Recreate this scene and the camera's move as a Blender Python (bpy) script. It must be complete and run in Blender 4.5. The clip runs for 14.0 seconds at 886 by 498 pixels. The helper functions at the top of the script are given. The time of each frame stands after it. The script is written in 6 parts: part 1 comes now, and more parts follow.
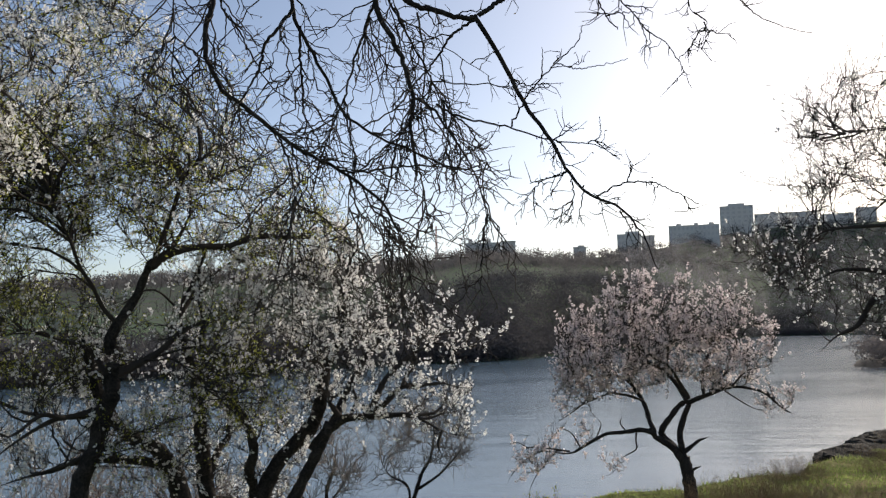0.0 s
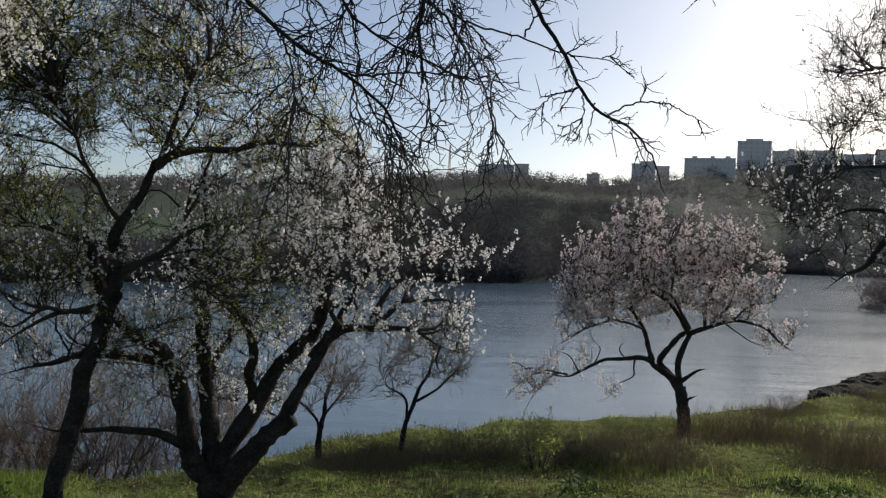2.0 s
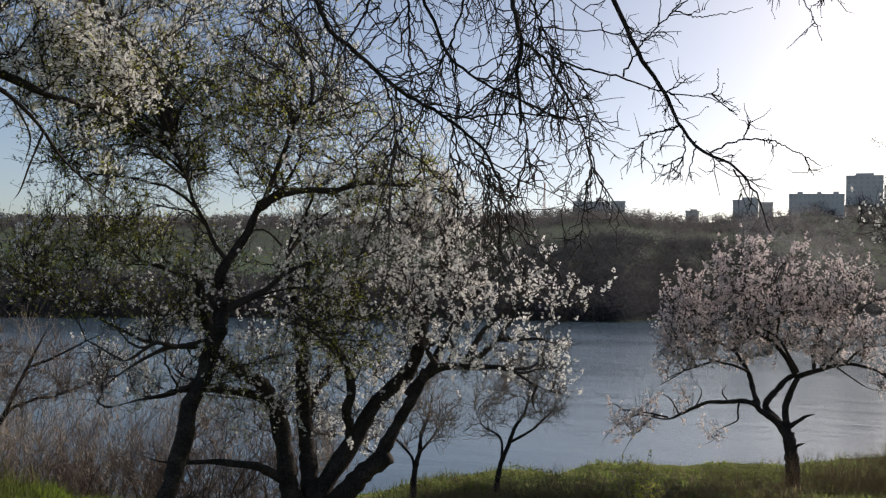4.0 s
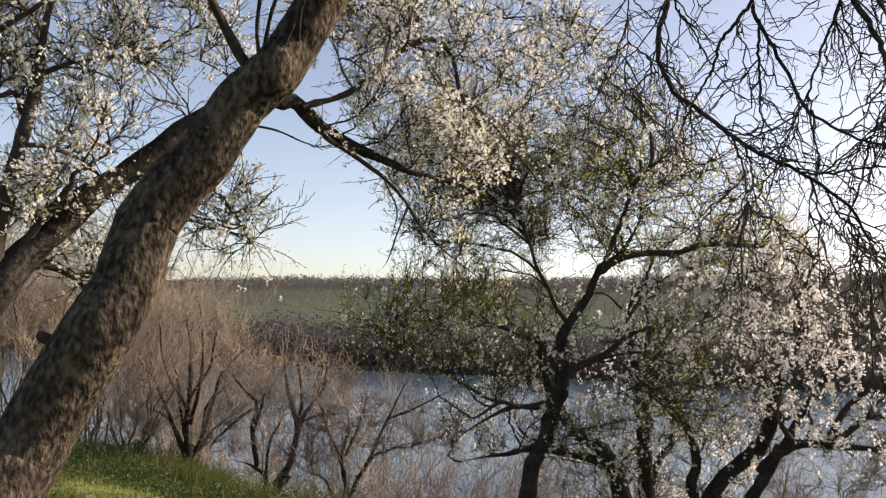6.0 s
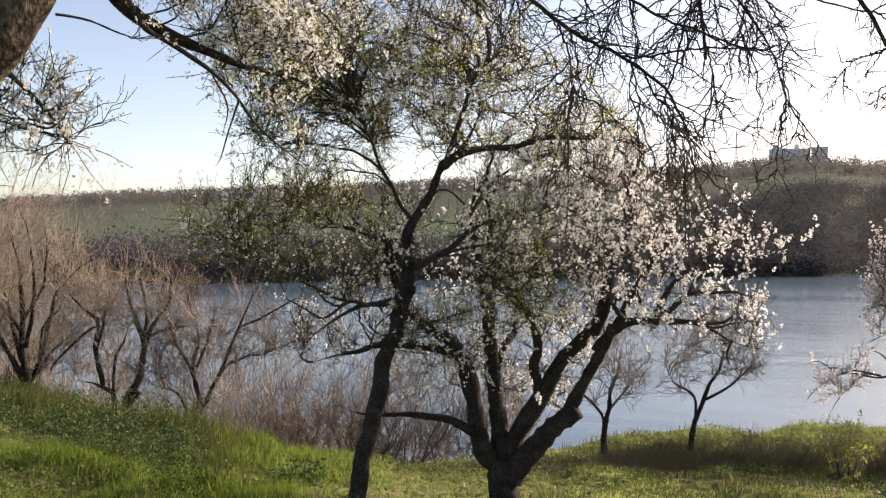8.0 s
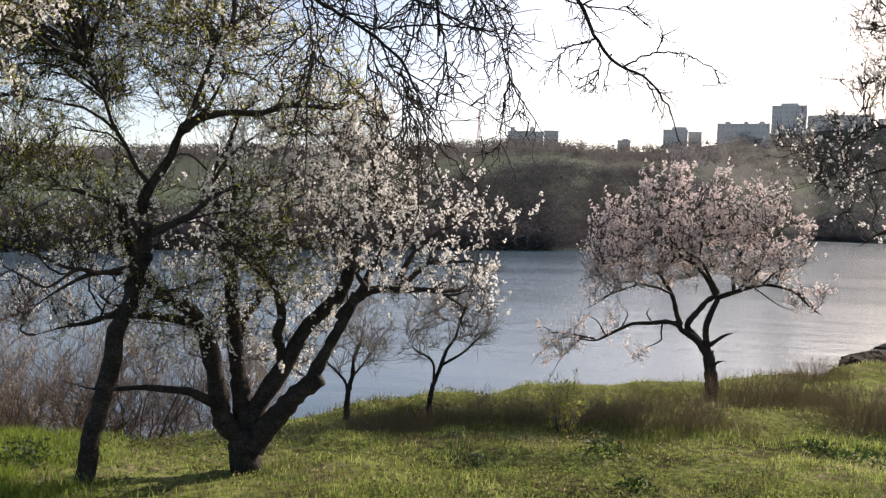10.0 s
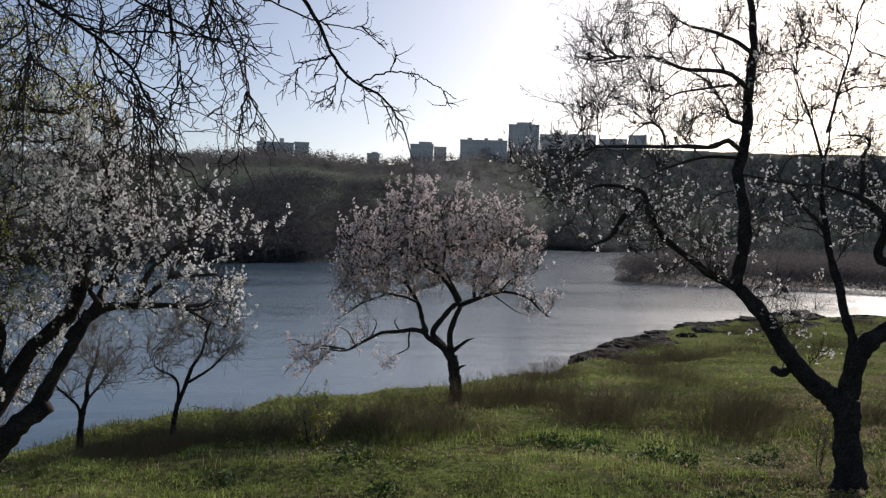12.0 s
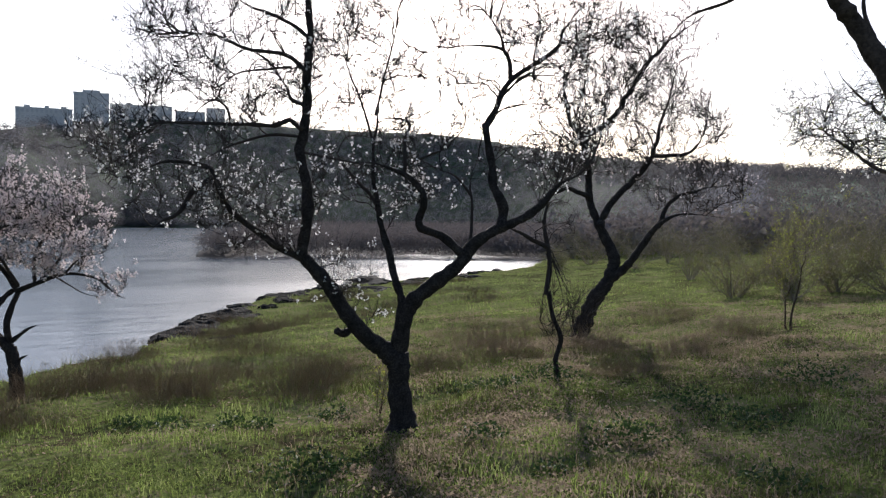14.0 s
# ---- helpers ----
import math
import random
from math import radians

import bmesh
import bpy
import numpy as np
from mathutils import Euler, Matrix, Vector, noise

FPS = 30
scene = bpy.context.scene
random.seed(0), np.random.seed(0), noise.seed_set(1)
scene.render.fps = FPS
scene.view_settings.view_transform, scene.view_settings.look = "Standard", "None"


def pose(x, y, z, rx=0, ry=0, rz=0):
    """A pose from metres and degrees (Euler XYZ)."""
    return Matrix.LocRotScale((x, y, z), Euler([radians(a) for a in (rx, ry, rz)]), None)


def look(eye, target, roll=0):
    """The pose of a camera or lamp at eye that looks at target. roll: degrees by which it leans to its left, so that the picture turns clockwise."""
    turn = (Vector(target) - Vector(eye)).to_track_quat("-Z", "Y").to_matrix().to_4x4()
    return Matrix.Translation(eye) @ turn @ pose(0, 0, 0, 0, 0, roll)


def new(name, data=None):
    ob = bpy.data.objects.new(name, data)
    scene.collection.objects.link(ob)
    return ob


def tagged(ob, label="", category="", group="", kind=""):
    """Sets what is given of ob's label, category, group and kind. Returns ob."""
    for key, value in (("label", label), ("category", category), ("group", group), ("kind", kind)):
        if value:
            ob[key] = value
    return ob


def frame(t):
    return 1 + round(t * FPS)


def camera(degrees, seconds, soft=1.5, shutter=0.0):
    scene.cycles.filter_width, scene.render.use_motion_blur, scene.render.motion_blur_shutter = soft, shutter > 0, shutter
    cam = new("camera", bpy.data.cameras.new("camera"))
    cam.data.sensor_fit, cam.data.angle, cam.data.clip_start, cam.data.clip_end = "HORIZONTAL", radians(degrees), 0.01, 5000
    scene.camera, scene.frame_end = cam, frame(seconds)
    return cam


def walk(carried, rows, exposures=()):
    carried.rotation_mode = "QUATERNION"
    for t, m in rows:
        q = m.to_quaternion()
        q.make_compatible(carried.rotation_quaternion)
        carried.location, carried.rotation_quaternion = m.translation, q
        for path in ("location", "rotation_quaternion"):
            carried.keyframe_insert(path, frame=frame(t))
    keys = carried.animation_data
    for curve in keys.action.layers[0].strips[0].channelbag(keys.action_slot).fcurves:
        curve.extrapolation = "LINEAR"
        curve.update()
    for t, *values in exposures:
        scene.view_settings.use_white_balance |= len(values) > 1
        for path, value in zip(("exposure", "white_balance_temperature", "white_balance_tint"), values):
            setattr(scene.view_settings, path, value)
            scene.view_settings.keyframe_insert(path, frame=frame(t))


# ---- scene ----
cam = camera(54.8, 14.0, soft=1.25)
# seconds, eye x y z, yaw to the left, pitch up, lean to the right
ROWS = [
    (0.0, -0.000, 0.000, 1.600, -0.09, 5.40, 1.00),
    (0.5, 0.000, -0.020, 1.587, -1.99, 2.60, -0.97),
    (1.0, 0.009, -0.006, 1.579, -1.44, 1.56, -2.04),
    (1.5, 0.020, 0.026, 1.583, 0.26, 1.60, -2.94),
    (2.0, 0.030, 0.054, 1.586, 0.56, -0.03, -2.28),
    (2.2, 0.032, 0.056, 1.586, 0.54, -0.26, -1.73),
    (4.3, 0.019, 0.037, 1.591, 9.67, 2.75, -2.55),
    (4.5, 0.019, 0.041, 1.595, 11.86, 3.05, -2.46),
    (5.0, 0.011, 0.051, 1.600, 18.54, 4.01, -1.67),
    (5.5, 0.003, 0.055, 1.599, 25.26, 4.51, -1.67),
    (6.0, -0.002, 0.042, 1.598, 29.52, 5.20, -3.65),
    (6.5, -0.002, 0.031, 1.604, 29.52, 6.36, -5.59),
    (7.0, 0.009, 0.034, 1.595, 25.06, 4.79, -4.73),
    (7.5, 0.020, 0.043, 1.577, 23.20, 1.67, -3.52),
    (7.7, 0.023, 0.053, 1.570, 21.72, -0.01, -2.10),
    (9.8, 0.063, 0.027, 1.543, 3.98, -2.47, -2.17),
    (10.0, 0.066, 0.019, 1.542, 2.44, -2.25, -2.07),
    (10.5, 0.070, 0.007, 1.542, -1.39, -1.86, -1.80),
    (11.0, 0.083, 0.006, 1.547, -5.64, -1.52, -1.94),
    (11.5, 0.085, -0.015, 1.543, -9.72, -1.21, -1.95),
    (12.0, 0.096, -0.024, 1.544, -14.06, -0.90, -1.85),
    (12.5, 0.102, -0.047, 1.542, -18.07, -0.73, -1.59),
    (13.0, 0.096, -0.120, 1.535, -24.75, -1.23, -0.96),
    (13.5, 0.088, -0.182, 1.535, -34.30, -1.99, -0.68),
    (14.0, 0.096, -0.266, 1.552, -41.53, -2.03, -0.55),
]


def held(x, y, z, yaw, pitch, lean):
    a, b = radians(yaw), radians(pitch)
    ahead = Vector((-math.sin(a) * math.cos(b), math.cos(a) * math.cos(b), math.sin(b)))
    return look((x, y, z), Vector((x, y, z)) + ahead, -lean)


STOPS = [(0.0, 0.57, 6850, 10), (0.5, 0.2, 6600, 8), (1.0, -0.05, 6450, 8), (1.5, -0.02, 6450, 8), (2.2, 0.18, 6750, 9), (4.3, 0.38, 7100, 13), (5.0, 0.7, 7550, 16), (6.2, 1.22, 8050, 18), (7.0, 1.32, 8050, 18), (7.7, 1.38, 8000, 18), (9.8, 1.13, 7500, 16), (10.5, 0.82, 7250, 15), (11.0, 0.47, 6950, 14), (12.0, 0.0, 6500, 12), (13.0, 0.0, 6250, 12), (14.0, 0.46, 6150, 13)]
walk(cam, [(row[0], held(*row[1:])) for row in ROWS], STOPS)

# ---- daylight ----
SUN_AZ, SUN_EL = -43.0, 24.0   # degrees to the left of +y, degrees up
world = bpy.data.worlds.new("sky")
scene.world = world
world.use_nodes = True
wn = world.node_tree.nodes
sky = wn.new("ShaderNodeTexSky")
sky.sky_type = "NISHITA"
sky.sun_disc = False
sky.sun_elevation = radians(SUN_EL)
sky.sun_rotation = radians(-SUN_AZ)
sky.air_density, sky.dust_density, sky.ozone_density = 0.7, 1.4, 1.0
wn["Background"].inputs["Strength"].default_value = 0.11
world.node_tree.links.new(sky.outputs[0], wn["Background"].inputs["Color"])
sun = new("sun", bpy.data.lights.new("sun", "SUN"))
sun.data.energy, sun.data.angle, sun.data.color = 3.6, radians(0.6), (1.0, 0.94, 0.87)
az, el = radians(SUN_AZ), radians(SUN_EL)
to_sun = Vector((-math.sin(az) * math.cos(el), math.cos(az) * math.cos(el), math.sin(el)))
sun.matrix_world = look(to_sun * 50, (0, 0, 0))


# ---- materials ----
def material(name, colours, scale=4.0, fine=40.0, rough=0.8, bump=0.3, depth=0.01, through_light=0.0, pieces=False, stretch=(1, 1, 1), metal=0.0, spec=0.3, mix=0.55, island=0.6, spread=1.0):
    """Procedural surface: two noises drive a colour ramp and a bump; thin ones let light through."""
    m = bpy.data.materials.new(name)
    m.use_nodes = True
    n, l = m.node_tree.nodes, m.node_tree.links
    bsdf = n["Principled BSDF"]
    co = n.new("ShaderNodeTexCoord")
    mp = n.new("ShaderNodeMapping")
    mp.inputs["Scale"].default_value = stretch
    l.new(co.outputs["Object"], mp.inputs["Vector"])
    big, small = n.new("ShaderNodeTexNoise"), n.new("ShaderNodeTexNoise")
    big.inputs["Scale"].default_value, big.inputs["Detail"].default_value = scale, 4
    small.inputs["Scale"].default_value, small.inputs["Detail"].default_value = fine, 5
    for node in (big, small):
        l.new(mp.outputs[0], node.inputs["Vector"])
    blend = n.new("ShaderNodeMix")
    blend.inputs["Factor"].default_value = mix
    l.new(big.outputs["Fac"], blend.inputs["A"])
    l.new(small.outputs["Fac"], blend.inputs["B"])
    fac = blend.outputs[0]
    if pieces:
        geo = n.new("ShaderNodeNewGeometry")
        more = n.new("ShaderNodeMix")
        more.inputs["Factor"].default_value = island
        l.new(fac, more.inputs["A"])
        l.new(geo.outputs["Random Per Island"], more.inputs["B"])
        fac = more.outputs[0]
    ramp = n.new("ShaderNodeValToRGB")
    lo, hi = (0.5 - 0.16 - 0.34 * island, 0.5 + 0.16 + 0.34 * island) if pieces else (0.34, 0.66)
    lo, hi = 0.5 - (0.5 - lo) * spread, 0.5 + (hi - 0.5) * spread
    while len(ramp.color_ramp.elements) < len(colours):
        ramp.color_ramp.elements.new(0.5)
    for i, c in enumerate(colours):
        ramp.color_ramp.elements[i].position = lo + (hi - lo) * i / max(len(colours) - 1, 1)
        ramp.color_ramp.elements[i].color = (*c, 1)
    l.new(fac, ramp.inputs["Fac"])
    l.new(ramp.outputs["Color"], bsdf.inputs["Base Color"])
    bsdf.inputs["Roughness"].default_value = rough
    bsdf.inputs["Metallic"].default_value = metal
    bsdf.inputs["Specular IOR Level"].default_value = spec
    if bump:
        b = n.new("ShaderNodeBump")
        b.inputs["Strength"].default_value, b.inputs["Distance"].default_value = bump, depth
        l.new(blend.outputs[0], b.inputs["Height"])
        l.new(b.outputs[0], bsdf.inputs["Normal"])
    if through_light:
        thin, both = n.new("ShaderNodeBsdfTranslucent"), n.new("ShaderNodeMixShader")
        l.new(ramp.outputs["Color"], thin.inputs["Color"])
        both.inputs["Fac"].default_value = through_light
        l.new(bsdf.outputs[0], both.inputs[1])
        l.new(thin.outputs[0], both.inputs[2])
        l.new(both.outputs[0], n["Material Output"].inputs["Surface"])
    return m


BARK_DARK = material("dark_bark", [(0.013, 0.0115, 0.011), (0.033, 0.028, 0.025), (0.07, 0.06, 0.052)], 9, 60, 0.92, 0.8, 0.02, spec=0.1)
BARK_BROWN = material("brown_bark", [(0.03, 0.022, 0.016), (0.065, 0.048, 0.036), (0.11, 0.08, 0.06)], 9, 60, 0.92, 0.8, 0.02, spec=0.1)
BARK_WARM = material("weathered_bark", [(0.016, 0.014, 0.012), (0.042, 0.034, 0.027), (0.078, 0.063, 0.047), (0.13, 0.104, 0.076)], 26, 120, 0.95, 1.0, 0.016, stretch=(1, 1, 0.6), mix=0.62, spec=0.08, spread=0.7)
TWIG_DARK = material("dark_twig", [(0.022, 0.019, 0.017), (0.07, 0.057, 0.049)], 6, 50, 0.85, 0.2, 0.002, pieces=True, spec=0.1)
TWIG_BROWN = material("dry_twig", [(0.17, 0.133, 0.103), (0.26, 0.208, 0.163), (0.34, 0.28, 0.222)], 3, 40, 0.85, 0.2, 0.002, pieces=True)
TWIG_UMBER = material("umber_twig", [(0.06, 0.045, 0.038), (0.11, 0.08, 0.066), (0.17, 0.13, 0.105)], 3, 40, 0.85, 0.2, 0.002, pieces=True, spec=0.1)
BLOSSOM = material("white_blossom", [(0.78, 0.745, 0.72), (0.85, 0.835, 0.81), (0.90, 0.895, 0.875)], 12, 90, 0.7, 0.0, 0.001, 0.5, pieces=True)
BLOSSOM_PINK = material("pinkish_blossom", [(0.70, 0.58, 0.57), (0.79, 0.70, 0.69), (0.84, 0.79, 0.77)], 12, 90, 0.7, 0.0, 0.001, 0.45, pieces=True)
LEAF_YOUNG = material("young_leaf", [(0.22, 0.235, 0.03), (0.36, 0.38, 0.06), (0.46, 0.46, 0.13)], 8, 60, 0.55, 0.0, 0.001, 0.68, pieces=True)
STRAW = material("dry_grass", [(0.20, 0.145, 0.085), (0.29, 0.22, 0.13), (0.36, 0.29, 0.18)], 0.8, 6, 0.8, 0.0, 0.001, 0.45, pieces=True, spec=0.06)
BUD = material("bud", [(0.10, 0.06, 0.045), (0.25, 0.2, 0.12)], 8, 60, 0.7, 0.0, 0.001, 0.3, pieces=True)
GRASS = material("meadow_grass", [(0.095, 0.085, 0.05), (0.11, 0.128, 0.042), (0.165, 0.22, 0.054), (0.225, 0.295, 0.078), (0.29, 0.33, 0.12)], 0.55, 2.2, 0.6, 0.0, 0.001, 0.6, pieces=True, island=0.15, spec=0.06, spread=0.45)
TURF = material("turf", [(0.07, 0.06, 0.034), (0.105, 0.118, 0.044), (0.15, 0.182, 0.058), (0.19, 0.17, 0.095)], 0.6, 9, 1.0, 1.0, 0.08, spec=0.0, spread=0.6)
HERB = material("meadow_herb", [(0.085, 0.078, 0.045), (0.105, 0.125, 0.042), (0.15, 0.19, 0.05), (0.205, 0.25, 0.078)], 0.7, 3.0, 0.6, 0.0, 0.001, 0.5, pieces=True, island=0.15, spec=0.06, spread=0.55)
FRESH = material("fresh_grass", [(0.1, 0.145, 0.024), (0.155, 0.22, 0.036), (0.235, 0.29, 0.065)], 0.8, 4, 0.6, 0.0, 0.001, 0.6, pieces=True, spec=0.06)
# Dark grass tone; over the meadow's hollow it paints shade.
DARK_SHADE_GRASS = material("dark_shade_grass", [(0.062, 0.07, 0.026), (0.1, 0.115, 0.034), (0.145, 0.155, 0.048)], 0.9, 4, 0.7, 0.0, 0.001, 0.4, pieces=True, spec=0.06)
WITHERED = material("withered_weed", [(0.19, 0.148, 0.105), (0.28, 0.22, 0.155), (0.36, 0.29, 0.21)], 0.8, 5, 0.8, 0.0, 0.001, 0.5, pieces=True, spec=0.05)
WEED = material("weed_leaf", [(0.02, 0.04, 0.012), (0.04, 0.075, 0.02), (0.07, 0.11, 0.03)], 5, 30, 0.6, 0.1, 0.002, 0.3, pieces=True)
ROCK = material("bank_rock", [(0.012, 0.011, 0.010), (0.03, 0.027, 0.023), (0.055, 0.05, 0.04)], 1.2, 9, 0.95, 1.0, 0.08, spec=0.05)
SHORE_EARTH = material("bank_earth", [(0.04, 0.032, 0.024), (0.075, 0.06, 0.046), (0.11, 0.088, 0.064)], 0.5, 6, 0.95, 0.8, 0.06)
HILL = material("hill_turf", [(0.088, 0.083, 0.08), (0.08, 0.092, 0.07), (0.078, 0.113, 0.06), (0.105, 0.103, 0.094)], 0.012, 0.09, 0.95, 0.3, 1.0, spec=0.05)
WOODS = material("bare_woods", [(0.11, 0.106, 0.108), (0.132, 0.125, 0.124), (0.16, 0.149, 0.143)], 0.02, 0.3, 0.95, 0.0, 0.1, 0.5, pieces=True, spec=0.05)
# Paler, greyer copy of bare_woods: distance haze put into the colour.
HAZE_WOODS = material("haze_grey_woods", [(0.19, 0.186, 0.2), (0.22, 0.214, 0.226), (0.25, 0.24, 0.248)], 0.02, 0.3, 0.95, 0.0, 0.1, 0.5, pieces=True, spec=0.05)
DARK_WOODS = material("dark_thicket", [(0.082, 0.079, 0.083), (0.095, 0.09, 0.093), (0.11, 0.103, 0.104)], 0.02, 0.3, 0.95, 0.0, 0.1, 0.25, pieces=True, spec=0.05)
ISLET_SCRUB = material("islet_scrub", [(0.15, 0.13, 0.12), (0.19, 0.165, 0.152), (0.24, 0.205, 0.185)], 0.05, 0.5, 0.95, 0.0, 0.1, 0.22, pieces=True, spec=0.05)
SCRUB_GREEN = material("willow_scrub", [(0.10, 0.098, 0.045), (0.15, 0.148, 0.058), (0.2, 0.188, 0.085)], 0.2, 2, 0.8, 0.0, 0.1, 0.45, pieces=True)
CONCRETE = material("pale_concrete", [(0.60, 0.55, 0.49), (0.66, 0.61, 0.55), (0.70, 0.65, 0.60)], 0.05, 0.8, 0.85, 0.2, 0.05)
# Panes nearly as pale as CONCRETE: haze painted into the glass colour.
GLASS_HAZED = material("hazed_window", [(0.54, 0.5, 0.455), (0.6, 0.555, 0.51)], 0.3, 2, 0.5, 0.0, 0.01, spec=0.3)
STEEL = material("mast_steel", [(0.25, 0.12, 0.1), (0.4, 0.3, 0.28)], 0.5, 3, 0.5, 0.0, 0.01, metal=0.6)

WATER = bpy.data.materials.new("river_water")
WATER.use_nodes = True
n, l = WATER.node_tree.nodes, WATER.node_tree.links
bsdf = n["Principled BSDF"]
bsdf.inputs["Base Color"].default_value = (0.05, 0.085, 0.115, 1)
bsdf.inputs["Roughness"].default_value = 0.16
bsdf.inputs["IOR"].default_value = 1.33
co = n.new("ShaderNodeTexCoord")
wave_mix = n.new("ShaderNodeMix")
heights = []
for size, stretch in ((0.9, (1.0, 1.6, 1)), (0.12, (1.0, 2.2, 1)), (0.018, (1.0, 3.0, 1))):
    mp, nz = n.new("ShaderNodeMapping"), n.new("ShaderNodeTexNoise")
    mp.inputs["Scale"].default_value = stretch
    nz.inputs["Scale"].default_value, nz.inputs["Detail"].default_value = size, 5
    l.new(co.outputs["Object"], mp.inputs[0])
    l.new(mp.outputs[0], nz.inputs["Vector"])
    heights.append(nz)
bump_a, bump_b = n.new("ShaderNodeBump"), n.new("ShaderNodeBump")
bump_a.inputs["Strength"].default_value, bump_a.inputs["Distance"].default_value = 0.07, 0.2
bump_b.inputs["Strength"].default_value, bump_b.inputs["Distance"].default_value = 0.06, 1.2
l.new(heights[0].outputs["Fac"], bump_a.inputs["Height"])
l.new(heights[1].outputs["Fac"], bump_b.inputs["Height"])
l.new(bump_a.outputs[0], bump_b.inputs["Normal"])
l.new(bump_b.outputs[0], bsdf.inputs["Normal"])
streak = n.new("ShaderNodeMapRange")
streak.inputs["From Min"].default_value, streak.inputs["From Max"].default_value = 0.4, 0.62
streak.inputs["To Min"].default_value, streak.inputs["To Max"].default_value = 0.165, 0.215
l.new(heights[2].outputs["Fac"], streak.inputs["Value"])
l.new(streak.outputs[0], bsdf.inputs["Roughness"])


# ---- mesh tools ----
rng = np.random.default_rng(7)


def bake(name, chunks, mat, parent=None, label="", smooth=True, kind=""):
    """One mesh object out of (verts, faces) arrays; faces are rows of 3 or 4 indices."""
    me = bpy.data.meshes.new(name)
    verts = np.concatenate([v.reshape(-1, 3) for v, f in chunks])
    loops, sizes, base = [], [], 0
    for v, f in chunks:
        loops.append((f + base).ravel())
        sizes.append(np.full(len(f), f.shape[1]))
        base += v.size // 3
    loops, sizes = np.concatenate(loops).astype(np.int32), np.concatenate(sizes).astype(np.int32)
    me.vertices.add(len(verts))
    me.vertices.foreach_set("co", verts.astype(np.float32).ravel())
    me.loops.add(len(loops))
    me.loops.foreach_set("vertex_index", loops)
    me.polygons.add(len(sizes))
    me.polygons.foreach_set("loop_start", np.concatenate([[0], np.cumsum(sizes)[:-1]]).astype(np.int32))
    me.polygons.foreach_set("loop_total", sizes)
    me.polygons.foreach_set("use_smooth", np.full(len(sizes), smooth))
    me.update(calc_edges=True)
    me.validate()
    me.materials.append(mat)
    ob = new(name, me)
    if parent:
        ob.parent = parent
    return tagged(ob, label, kind=kind)


def unit(v):
    return v / np.maximum(np.linalg.norm(v, axis=-1, keepdims=True), 1e-9)


def tubes(P, R, sides=4):
    """Round tapering tubes along polylines P (n, k, 3) with radii R (n, k)."""
    n_, k = P.shape[:2]
    T = unit(np.gradient(P, axis=1))
    ref = np.where(np.abs(T[:, 0, 2:3]) < 0.9, [[0, 0, 1.0]], [[1.0, 0, 0]])
    a = unit(np.cross(T[:, 0], ref))
    rings = []
    ang = np.arange(sides) * 2 * np.pi / sides
    for i in range(k):
        a = unit(a - (a * T[:, i]).sum(-1, keepdims=True) * T[:, i])
        b = np.cross(T[:, i], a)
        rings.append(P[:, i, None] + R[:, i, None, None] * (np.cos(ang)[None, :, None] * a[:, None] + np.sin(ang)[None, :, None] * b[:, None]))
    V = np.stack(rings, 1)
    i, s = np.meshgrid(np.arange(k - 1), np.arange(sides), indexing="ij")
    q = np.stack([i * sides + s, i * sides + (s + 1) % sides, (i + 1) * sides + (s + 1) % sides, (i + 1) * sides + s], -1).reshape(-1, 4)
    F = (q[None] + (np.arange(n_) * k * sides)[:, None, None]).reshape(-1, 4)
    return V.reshape(-1, 3), F


def smooth_path(ctrl, k):
    """Catmull-Rom curve through control points, k even samples."""
    c = np.array(ctrl, float)
    c = np.concatenate([[2 * c[0] - c[1]], c, [2 * c[-1] - c[-2]]])
    seg = len(c) - 3
    u = np.linspace(0, seg - 1e-6, k)
    i = u.astype(int)
    t = (u - i)[:, None]
    p0, p1, p2, p3 = c[i], c[i + 1], c[i + 2], c[i + 3]
    return 0.5 * (2 * p1 + (p2 - p0) * t + (2 * p0 - 5 * p1 + 4 * p2 - p3) * t**2 + (3 * p1 - p0 - 3 * p2 + p3) * t**3)


def wander(n_, k, amount):
    """Kinked sideways drift along n polylines, none at the root."""
    w = rng.normal(0, 1, (n_, k, 3)).cumsum(1) * amount
    w -= w[:, :1]
    return w


def reach(skel, heading, targets, k=7, crook=0.06, lift=0.25, sag=1.5):
    """Crooked branches from the fitting place of a skeleton to each target."""
    d = np.linalg.norm(targets[:, None] - skel[None], axis=-1)
    d = d + sag * np.maximum(skel[None, :, 2] - targets[:, None, 2], 0)
    near = np.argsort(d, 1)[:, :6]
    pick = near[np.arange(len(targets)), rng.integers(0, near.shape[1], len(targets))]
    a, h = skel[pick], heading[pick]
    span = np.linalg.norm(targets - a, axis=-1)[:, None]
    mid = a + h * span * 0.35 + (targets - a) * 0.25 + np.array([0, 0, 1.0]) * span * lift * rng.uniform(-0.3, 1, (len(a), 1))
    t = np.linspace(0, 1, k)[None, :, None]
    P = a[:, None] * (1 - t) ** 2 + 2 * mid[:, None] * t * (1 - t) + targets[:, None] * t**2
    return P + wander(len(a), k, crook * span[:, :, None] / k * 2), span[:, 0]


